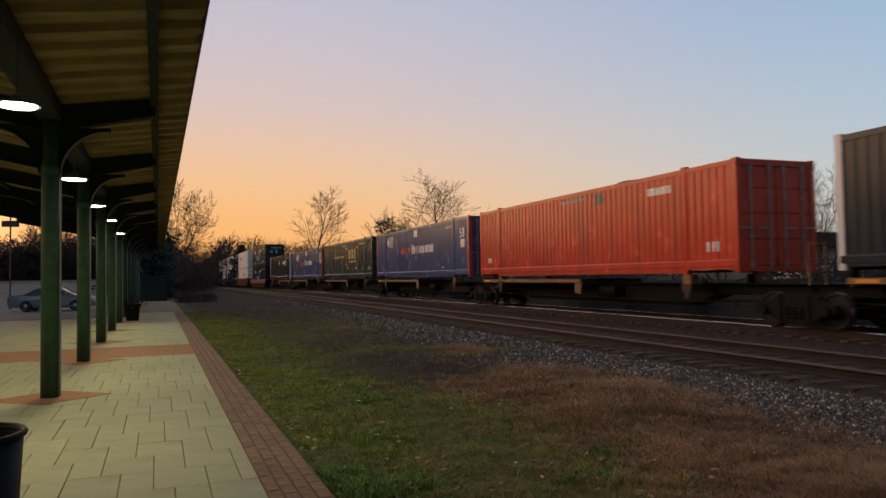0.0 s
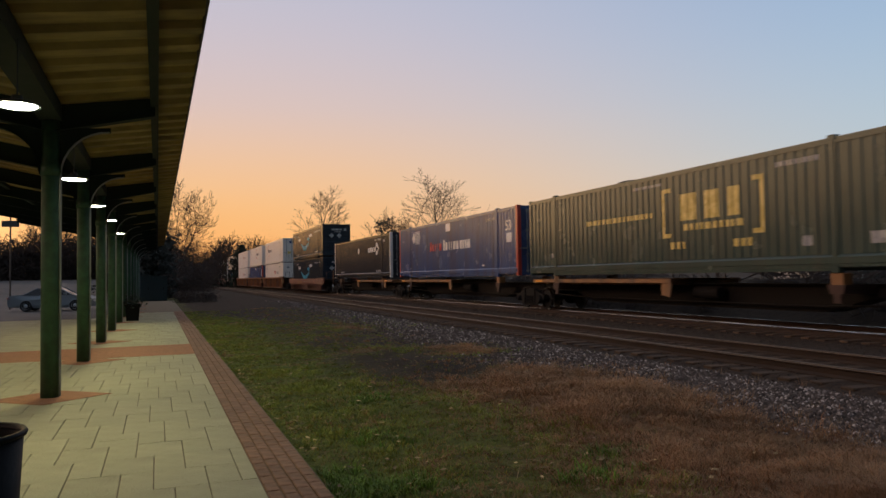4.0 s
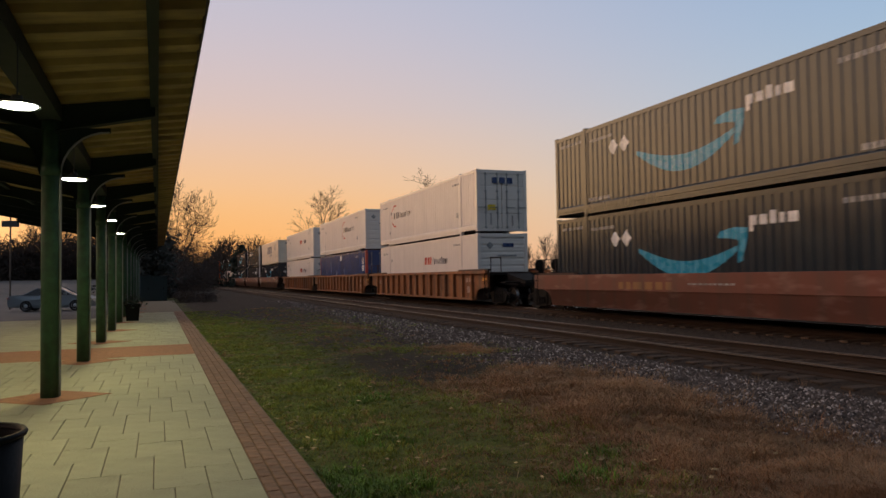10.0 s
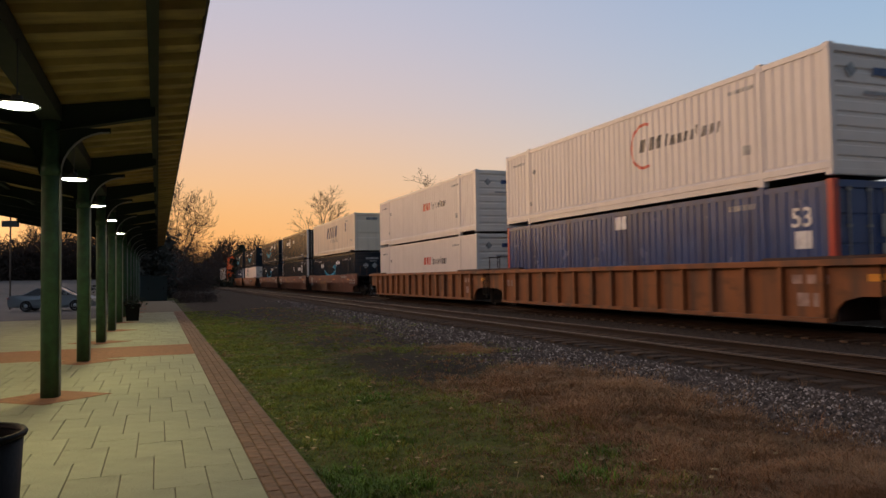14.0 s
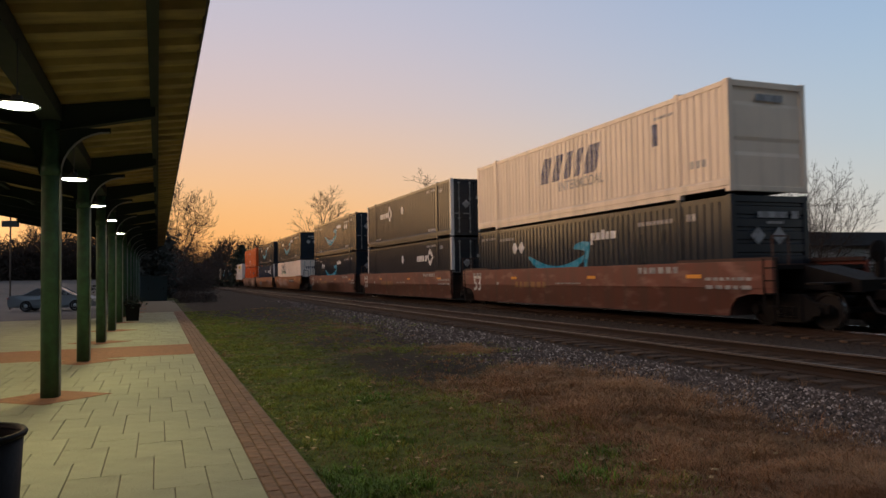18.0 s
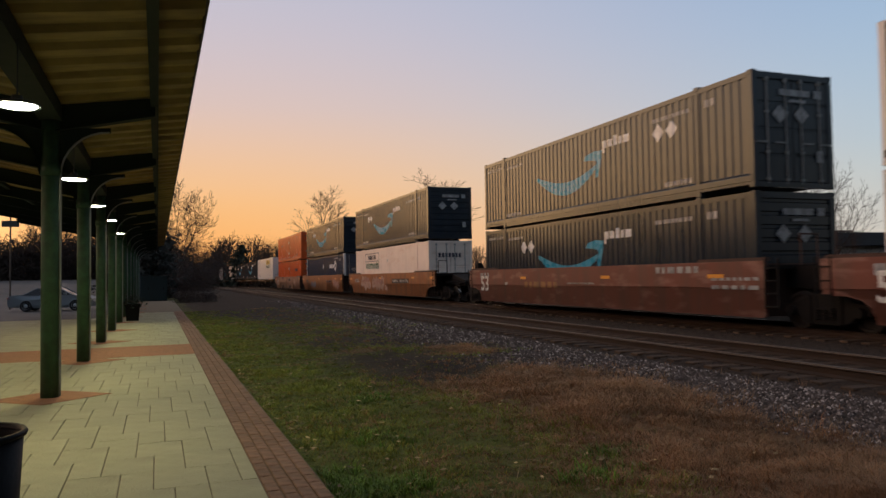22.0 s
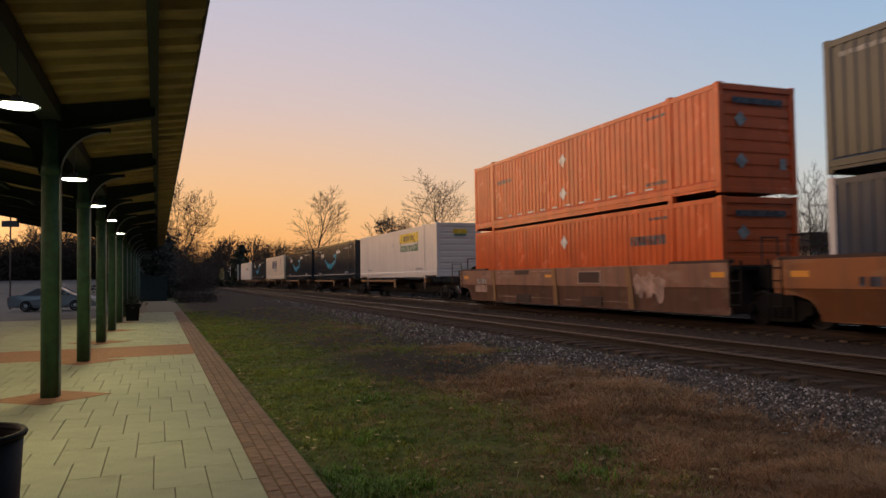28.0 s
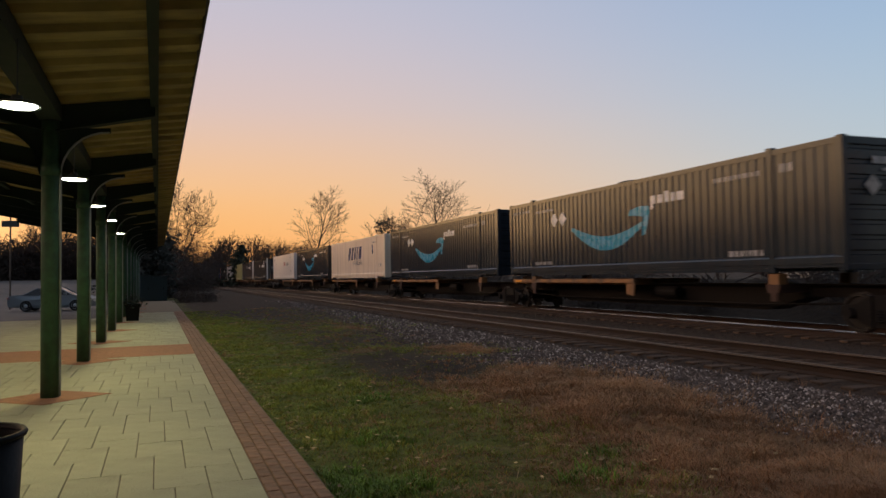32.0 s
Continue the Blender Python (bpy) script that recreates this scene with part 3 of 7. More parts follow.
def dark_swoosh_box(label, doors=False):
    """The dark navy box with a cyan curved arrow."""
    c = container(label, "navy", end="doors" if doors else "ribbed")
    decal("curved_arrow", swoosh(-3.1, 1.35, 1.80, 0.80), M["decal_cyan"], c, label="cyan curved arrow painted on the side", whole=True)
    decal("lettering", words(1.35, 3.0, 2.10, 2.42, 5, gap=0.36, tall=(2,)) + [rect(1.42, 1.56, 1.95, 2.1)], M["decal_white"], c, label="white bars of lettering")
    decal("placard", [diamond(px, 2.07, 0.24, 0.30) for px in ((4.35, 4.95) if doors else (-4.35, -3.75))], M["decal_white"], c)
    decal("lettering", words(4.1, 5.75, 2.38, 2.50, 9) + words(6.3, 6.75, 2.36, 2.56, 2), M["decal_grey"], c)
    decal("lettering", words(-7.7, -6.3, 2.52, 2.62, 6) + words(-5.8, -4.4, 2.42, 2.52, 8), M["decal_grey"], c)
    decal("lettering", words(4.6, 5.8, 0.44, 0.58, 7) + words(-5.9, -4.6, 0.44, 0.56, 7), M["decal_grey"], c)
    end_bar("placard", -0.62, -0.28, 1.72, 2.06, M["decal_grey"], c, radians(45))
    end_bar("placard", 0.08, 0.42, 1.72, 2.06, M["decal_grey"], c, radians(45))
    end_bar("lettering", -0.45, 0.55, 2.36, 2.52, M["decal_grey"], c)
    end_bar("lettering", -0.15, 0.40, 2.20, 2.27, M["decal_grey"], c)
    end_bar("label", 0.68, 0.92, 2.34, 2.54, M["decal_grey"], c)
    end_bar("label", 0.72, 0.92, 0.72, 1.0, M["decal_grey"], c)
    return c


def slate_box(label, body="charcoal", shift=0.0):
    """The dark grey box with a pale diamond mark and pale corner posts."""
    c = container(label, body, "post_white", "doors", post_label="dirty white corner post")
    decal("placard", [diamond(-0.05, 2.02, 0.24, 0.30)], M["decal_white"], c)
    decal("lettering", words(2.6 - shift, 4.35 - shift, 1.82, 2.14, 4, gap=0.2), M["decal_white"], c)
    e = 4.85 - shift
    decal("diamond_mark", [[(e - 0.5, 2.02), (e, 1.50), (e + 0.5, 2.02), (e + 0.25, 2.02), (e, 1.76), (e - 0.25, 2.02)], [(e - 0.5, 2.02), (e - 0.25, 2.02), (e, 2.28), (e + 0.25, 2.02), (e + 0.5, 2.02), (e, 2.54)]], M["decal_white"], c, whole=True)
    decal("lettering", words(4.3, 5.7, 2.56, 2.68, 9) + words(6.3, 6.8, 2.40, 2.58, 2), M["decal_grey"], c)
    decal("lettering", words(4.6, 5.75, 0.44, 0.58, 7) + words(-5.9, -4.7, 0.46, 0.56, 7), M["decal_grey"], c)
    end_bar("placard", -0.62, -0.30, 1.50, 1.82, M["decal_grey"], c, radians(45))
    end_bar("lettering", 0.1, 0.95, 1.92, 2.08, M["decal_grey"], c)
    return c


def blue_box(label, plain=False):
    c = container(label, "deep_blue" if plain else "blue", "post_red", "doors", post_label="orange-red corner post")
    if not plain:
        decal("lettering", words(-2.75, -0.75, 1.42, 1.90, 5, 0.04, 0.3, (0,)), M["decal_red"], c, label="red bars of lettering")
        decal("lettering", words(-0.65, 3.1, 1.40, 1.94, 10, 0.0, 0.28, (0,)), M["decal_white"], c, label="white bars of lettering")
        decal("emblem", [diamond(-5.35, 2.28, 0.28, 0.38)] + [rect(-5.2 + 0.04 * abs(i - 4), -4.15 - 0.03 * abs(i - 4), 1.92 + i * 0.085, 1.96 + i * 0.085) for i in range(9)], M["decal_white"], c, label="white striped emblem", whole=True)
    decal("label", [rect(-0.15, 0.45, 2.35, 2.76)], M["decal_white"], c)
    decal("lettering", words(4.9, 5.85, 2.48, 2.62, 6), M["decal_grey"], c)
    lettering("53", 6.92, 7.48, 1.96, M["decal_white"], c, "white size number")
    decal("label", [rect(7.0, 7.45, 1.46, 1.86)], M["decal_white"], c)
    decal("lettering", [rect(4.4, 4.7, 0.5, 0.57), rect(-6.1, -5.9, 0.5, 0.56)], M["decal_white"], c)
    end_bar("size_mark", 0.1, 0.4, 1.7, 2.2, M["decal_grey"], c)
    end_bar("label", 0.1, 0.4, 1.2, 1.55, M["decal_grey"], c)
    return c


def white_box(label, mark, end="ribbed", x=0.0, flat=False, body="white"):
    """Pale box. mark: "ring", an orbit and dark lettering; "red", red and dark lettering."""
    c = container(label, body, end=end, side="flat" if flat else "deep")
    dp = 0.010 if flat else DEEP
    if mark == "ring":
        decal("ring_mark", [ring_arc(x + 0.75, 1.80, 0.70, 0.09, radians(70), radians(290))], M["decal_red"], c, dp, "red open ring", 0.02)
        decal("lettering", words(x + 0.45, x + 1.6, 1.62, 2.0, 3, 0.03, 0.25) + words(x + 1.7, x + 4.05, 1.62, 1.98, 9, 0.02, 0.3, (0, 5)), M["decal_dark"], c, dp, "dark bars of lettering")
    if mark == "red":
        decal("lettering", words(x, x + 1.25, 1.62, 2.02, 3, 0.03, 0.2), M["decal_red"], c, dp, "red bars of lettering")
        decal("lettering", words(x + 1.35, x + 3.6, 1.62, 2.0, 9, 0.02, 0.3, (0, 5)), M["decal_dark"], c, dp, "dark bars of lettering")
    decal("lettering", words(5.0, 5.9, 2.46, 2.56, 6) + words(-7.5, -6.4, 2.40, 2.5, 5), M["decal_grey"], c, dp)
    decal("label", [rect(5.45, 5.7, 0.86, 1.1), rect(-6.0, -5.85, 0.7, 0.85), diamond(-5.6, 2.0, 0.12)], M["decal_grey"], c, dp)
    if end == "doors":
        for k in range(3):
            end_bar("letter_bar", -0.52 + k * 0.38, -0.22 + k * 0.38, 2.30, 2.58, M["decal_navy"], c)
        for y0, y1, z0, z1 in ((-0.88, -0.80, 0.9, 1.9), (-0.28, -0.20, 0.6, 1.7), (0.20, 0.27, 1.0, 2.0), (0.80, 0.88, 0.5, 1.6), (-0.62, -0.56, 0.35, 0.9), (0.48, 0.55, 0.3, 0.8)):
            end_bar("grime_streak", y0, y1, z0, z1, M["streak"], c)
        end_bar("label", -0.75, -0.35, 1.05, 1.3, M["decal_yellow"], c)
    else:
        end_bar("lettering", 0.0, 0.55, 2.30, 2.48, M["decal_navy"], c)
        end_bar("placard", -0.80, -0.55, 2.25, 2.50, M["decal_grey"], c, radians(45))
        end_bar("lettering", -0.3, 0.7, 1.86, 1.94, M["decal_grey"], c)
    return c


def cream_box(label):
    c = container(label, "cream", end="plain")
    decal("lettering", words(-2.2, 2.0, 1.42, 2.36, 5, 0.30, 0.32), M["decal_navy"], c, label="large navy slanted bars of lettering")
    lettering("INTERMODAL", -0.6, 2.3, 1.02, M["decal_grey"], c, "small grey lettering")
    decal("lettering", words(5.0, 5.9, 2.46, 2.54, 6) + words(6.5, 7.2, 0.8, 1.0, 3), M["decal_grey"], c)
    decal("label", [rect(4.9, 5.15, 1.7, 2.35)], M["decal_navy"], c)
    end_bar("lettering", -0.4, 0.5, 2.42, 2.60, M["decal_grey"], c)
    return c


def banner_box(label, x=1.5, yellow=True):
    c = container(label, "white" if yellow else "dusty_white", end="ribbed" if yellow else "doors", side="flat")
    d = 0.010
    if yellow:
        decal("banner", [rect(x, x + 3.55, 2.08, 2.64)], M["decal_yellow"], c, d, "yellow painted panel")
    else:
        decal("banner_frame", [rect(x, x + 3.55, 2.06, 2.10), rect(x, x + 3.55, 2.60, 2.64), rect(x, x + 0.05, 2.06, 2.64), rect(x + 3.5, x + 3.55, 2.06, 2.64)], M["decal_dark"], c, d)
    bm_words = decal("lettering", words(x + 0.75, x + 2.75, 2.20, 2.50, 7), M["decal_dark"], c, d)
    bm_words.location.y = -0.003
    lettering("Intermodal", x + 0.2, x + 3.5, 1.58, M["decal_green"], c, "dark green lettering")
    decal("label", [rect(0.02, 0.2, 1.95, 2.15), rect(0.02, 0.2, 0.52, 0.72)], M["decal_white"], c, d)
    decal("lettering", words(4.5, 5.7, 0.46, 0.58, 7) + words(-5.9, -4.9, 0.5, 0.6, 6), M["decal_grey"], c, d)
    if yellow:
        end_bar("banner", -0.35, 0.45, 2.36, 2.60, M["decal_yellow"], c)
        end_bar("lettering", -0.30, 0.40, 2.24, 2.32, M["decal_green"], c)
    else:
        for k in range(7):
            end_bar("letter_bar", -0.72 + k * 0.2, -0.60 + k * 0.2, 2.02, 2.26, M["decal_dark"], c)
    return c


def orange_box(label, low=False):
    c = container(label, "orange", end="ribbed")
    decal("placard", [diamond(0.0, 2.12, 0.22, 0.29)] + ([] if low else [diamond(0.0, 0.90, 0.22, 0.29)]), M["decal_white"], c)
    if low:
        decal("lettering", words(4.05, 5.75, 1.80, 2.08, 9, 0, 0.15), M["decal_dark"], c, label="dark bars of lettering")
    else:
        decal("lettering", words(-5.6, -4.2, 1.88, 2.04, 8), M["decal_dark"], c)
        decal("lettering", words(4.9, 5.9, 0.56, 0.66, 7), M["decal_dark"], c)
        decal("reflective_strip", [rect(-5.6 + i * 0.95, -5.2 + i * 0.95, 0.44, 0.49) for i in range(12)], M["decal_white"], c)
    decal("lettering", words(5.0, 5.9, 2.52, 2.60, 6), M["decal_dark"], c)
    end_bar("placard", -0.75, -0.45, 1.85, 2.15, M["decal_grey"], c, radians(45))
    end_bar("placard", -0.75, -0.45, 0.75, 1.05, M["decal_grey"], c, radians(45))
    end_bar("lettering", -0.85, 0.85, 2.42, 2.58, M["decal_dark"], c)
    end_bar("label", 0.70, 0.90, 0.7, 1.0, M["decal_grey"], c)
    return c


def red_box(label):
    c = container(label, "red", end="doors")
    decal("lettering", words(-0.8, 0.85, 2.58, 2.68, 11), M["decal_grey"], c)
    decal("label", [rect(1.55, 2.05, 2.36, 2.74)], M["decal_dark"], c)
    decal("lettering", words(4.4, 5.5, 2.34, 2.56, 4, 0, 0.12), M["decal_white"], c)
    decal("label", words(6.85, 7.4, 0.60, 0.86, 3) + words(-7.3, -6.9, 0.62, 0.82, 2), M["decal_white"], c)
    return c


def green_box(label):
    c = container(label, "green", end="doors")
    decal("emblem", [rect(0.2, 0.34, 1.05, 2.46), rect(0.34, 0.6, 2.34, 2.46), rect(0.34, 0.6, 1.05, 1.17), rect(3.95, 4.1, 1.0, 2.42), rect(3.7, 3.95, 2.30, 2.42), rect(3.7, 3.95, 1.0, 1.12)], M["decal_gold"], c, label="gold bracket emblem", whole=True)
    decal("emblem", words(0.85, 3.45, 1.50, 2.24, 3, 0, 0.3), M["decal_gold"], c, label="gold bars of lettering")
    decal("lettering", words(1.1, 3.4, 1.22, 1.40, 10), M["decal_gold"], c)
    decal("lettering", words(0.5, 1.25, 0.72, 0.92, 3) + words(3.0, 3.7, 0.70, 0.90, 3), M["decal_gold"], c)
    decal("lettering", words(-3.9, -0.2, 1.68, 1.84, 16), M["decal_gold"], c)
    decal("lettering", words(4.45, 5.7, 2.50, 2.62, 9) + words(-1.2, 0.2, 2.58, 2.66, 9), M["decal_grey"], c)
    decal("label", [rect(6.9, 7.4, 0.60, 0.85), rect(5.2, 5.45, 0.62, 0.85), rect(-6.4, -6.2, 0.68, 0.85)], M["decal_grey"], c)
    return c


# ---- bogies ----
WHEEL_R = 0.42
bm = bmesh.new()
lathe(bm, [(0.06, -0.07), (0.14, -0.06), (0.16, -0.02), (0.34, -0.02), (0.36, -0.065), (WHEEL_R, -0.065), (WHEEL_R, 0.05), (WHEEL_R + 0.03, 0.055), (WHEEL_R + 0.03, 0.075), (0.34, 0.07), (0.32, 0.03), (0.15, 0.02), (0.12, 0.075), (0.06, 0.08)], 28, "y")
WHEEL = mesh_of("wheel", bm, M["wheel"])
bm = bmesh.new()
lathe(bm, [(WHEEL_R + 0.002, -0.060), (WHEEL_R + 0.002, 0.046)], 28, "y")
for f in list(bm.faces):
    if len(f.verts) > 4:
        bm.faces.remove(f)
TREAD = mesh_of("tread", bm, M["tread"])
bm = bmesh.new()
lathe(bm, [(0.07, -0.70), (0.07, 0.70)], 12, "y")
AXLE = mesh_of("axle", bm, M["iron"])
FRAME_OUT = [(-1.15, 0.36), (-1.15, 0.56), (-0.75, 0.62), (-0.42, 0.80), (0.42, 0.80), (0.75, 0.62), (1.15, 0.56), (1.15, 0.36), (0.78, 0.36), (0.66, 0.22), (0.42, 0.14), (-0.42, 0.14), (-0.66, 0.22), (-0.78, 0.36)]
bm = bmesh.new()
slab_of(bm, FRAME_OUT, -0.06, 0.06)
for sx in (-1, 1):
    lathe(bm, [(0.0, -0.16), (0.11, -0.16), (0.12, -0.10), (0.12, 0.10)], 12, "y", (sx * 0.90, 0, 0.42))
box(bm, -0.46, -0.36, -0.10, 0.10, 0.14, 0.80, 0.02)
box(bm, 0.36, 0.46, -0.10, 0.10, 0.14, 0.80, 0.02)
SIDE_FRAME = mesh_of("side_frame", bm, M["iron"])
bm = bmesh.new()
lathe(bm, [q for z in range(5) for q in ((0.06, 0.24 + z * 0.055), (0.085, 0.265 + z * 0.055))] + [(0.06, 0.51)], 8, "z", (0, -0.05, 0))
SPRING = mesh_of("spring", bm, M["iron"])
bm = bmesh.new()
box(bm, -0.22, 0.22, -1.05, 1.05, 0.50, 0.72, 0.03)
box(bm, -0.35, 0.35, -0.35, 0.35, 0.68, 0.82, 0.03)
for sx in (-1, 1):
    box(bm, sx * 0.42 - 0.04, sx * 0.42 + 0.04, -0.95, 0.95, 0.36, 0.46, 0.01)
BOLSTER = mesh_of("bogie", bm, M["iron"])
ROLLING = []


def bogie(parent, x, mid=0.0):
    b = piece("bogie", BOLSTER, parent, pose(x, 0, 0), "rusty two-axle bogie, darkened for the shade under the wagon")
    for sy in (-1, 1):
        piece("side_frame", SIDE_FRAME, b, pose(0, sy * 1.0, 0))
        for x2 in (-0.2, 0.0, 0.2):
            piece("spring", SPRING, b, pose(x2, sy * 1.0, 0))
    for sx in (-1, 1):
        ax = new("wheelset", coloured(AXLE, M["iron"]))
        ax.parent = parent
        ax.matrix_local = pose(x + sx * 0.90, 0, WHEEL_R)
        for sy in (-1, 1):
            w = piece("wheel", WHEEL, ax, Matrix.Translation((0, sy * 0.755, 0)) @ (Matrix() if sy < 0 else FLIP))
        for sy in (-1, 1):
            piece("tread", TREAD, ax, Matrix.Translation((0, sy * 0.755, 0)) @ (Matrix() if sy < 0 else FLIP))
        ROLLING.append([ax, x + sx * 0.90, None])
    return b


# ---- wagons ----
# Wagon space: x along the travel, its middle under the container's middle, z from the rail head.
def spine_car(front, back, label, front_bogies, back_bogies, turned=False):
    """front, back: half lengths to the ends. A low backbone with cross arms and ochre side plates."""
    root = tagged(new("spine_car"), label, "wagon", "wagons of the train")
    bm = bmesh.new()
    slab_of(bm, [(-back, 0.72), (-back, 1.0), (front, 1.0), (front, 0.72), (6.2, 0.72), (4.9, 0.36), (-4.9, 0.36), (-6.2, 0.72)], -0.36, 0.36)
    box(bm, -back, front, -0.55, 0.55, 1.0, 1.03)
    # Sill in the same near black, its shade put into the colour.
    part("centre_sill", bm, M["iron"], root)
    for x in (-6.05, 6.05):
        bm = bmesh.new()
        slab_of(bm, [(x - 0.22, 1.02), (x + 0.22, 1.02), (x + 0.16, 0.82), (x - 0.16, 0.82)], -1.29, 1.29)
        part("cross_arm", bm, M["spine"], root)
        for sy in (-1, 1):
            part("pedestal", boxed(x - 0.16, x + 0.16, sy * 1.13 - 0.14, sy * 1.13 + 0.14, 1.0, 1.275, 0.015), M["spine_yellow"], root)
    for x0, x1 in (((-0.7, 5.75), (6.35, 8.2)) if turned else ((-7.9, 0.5),)):
        for sy in (-1, 1):
            bm = bmesh.new()
            box(bm, x0, x1, sy * 1.22 - 0.05, sy * 1.22 + 0.05, 1.04, 1.17, 0.008)
            box(bm, x0, x1, min(sy * 0.5, sy * 1.2), max(sy * 0.5, sy * 1.2), 1.13, 1.165)
            for k in range(int((x1 - x0) / 0.9) + 1):
                box(bm, x0 + k * 0.9, x0 + k * 0.9 + 0.05, min(sy * 0.36, sy * 1.17), max(sy * 0.36, sy * 1.17), 0.98, 1.10)
            part("side_plate", bm, M["spine_yellow"], root, "ochre side plate")
            bm = bmesh.new()
            e = x0 if turned else x1 - 0.75
            e += 0.0 if turned else 0.3
            slab_of(bm, [(e, 1.03), (e + 0.45, 1.03), (e + 0.36, 0.64), (e, 0.70)], min(sy * 1.2, sy * 1.24), max(sy * 1.2, sy * 1.24))
            part("step_plate", bm, M["spine_yellow"], root)
        part("reflector", boxed(x0 + 0.2, x0 + 0.75, -1.276, -1.271, 1.06, 1.14), M["reflector"], root)
    bm = bmesh.new()
    lathe(bm, [(0.0, -0.5), (0.14, -0.5), (0.17, -0.46), (0.17, 0.46), (0.14, 0.5), (0.0, 0.5)], 14, "x", (1.3, -0.62, 0.78))
    part("air_reservoir", bm, M["iron"], root)
    bm = bmesh.new()
    tube(bm, [(-back + 0.3, -0.5, 0.62), (-4.8, -0.5, 0.5), (4.8, -0.5, 0.5), (front - 0.3, -0.5, 0.62)], 0.03, 6)
    part("brake_pipe", bm, M["iron"], root)
    for x in (-6.05, 6.05):
        bm = bmesh.new()
        box(bm, x - 0.10, x + 0.10, -1.28, -1.20, 0.62, 1.02, 0.01)
        part("bracket", bm, M["spine"], root)
    for x in front_bogies + back_bogies:
        bogie(root, x)
    for end, sg in ((front, 1), (back, -1)):
        if (sg > 0 and front_bogies and front > 9.2) or (sg < 0 and back > 9.2):
            coupling(root, sg * end, sg)
            bm = bmesh.new()
            for sy in (-1.1, -0.6):
                tube(bm, [(sg * (end - 0.45), sy, 1.0), (sg * (end - 0.45), sy, 2.0)], 0.022, 6)
            for z in (1.3, 1.6, 1.95):
                tube(bm, [(sg * (end - 0.45), -1.1, z), (sg * (end - 0.45), -0.6, z)], 0.018, 6)
            part("handrail", bm, M["spine_yellow"], root)
            bm = bmesh.new()
            lathe(bm, [(0.0, -0.05), (0.24, -0.05), (0.24, 0.0), (0.05, 0.04)], 16, "x", (sg * (end - 0.5), 0.2, 1.6))
            box(bm, sg * (end - 0.5) - 0.06, sg * (end - 0.5) + 0.06, 0.1, 0.3, 1.0, 1.6)
            part("brake_wheel", bm, M["iron"], root)
    return root


def coupling(root, x, sg):
    bm = bmesh.new()
    box(bm, min(x - sg * 0.3, x + sg * 0.45), max(x - sg * 0.3, x + sg * 0.45), -0.10, 0.10, 0.66, 0.90, 0.02)
    box(bm, min(x + sg * 0.3, x + sg * 0.62), max(x + sg * 0.3, x + sg * 0.62), -0.18, 0.18, 0.62, 0.94, 0.04)
    part("coupler", bm, M["iron"], root)
    bm = bmesh.new()
    tube(bm, [(x, -0.35, 0.75), (x + sg * 0.25, -0.38, 0.42), (x + sg * 0.5, -0.30, 0.35), (x + sg * 0.7, -0.2, 0.5)], 0.03, 6)
    part("air_hose", bm, M["rubber"], root)


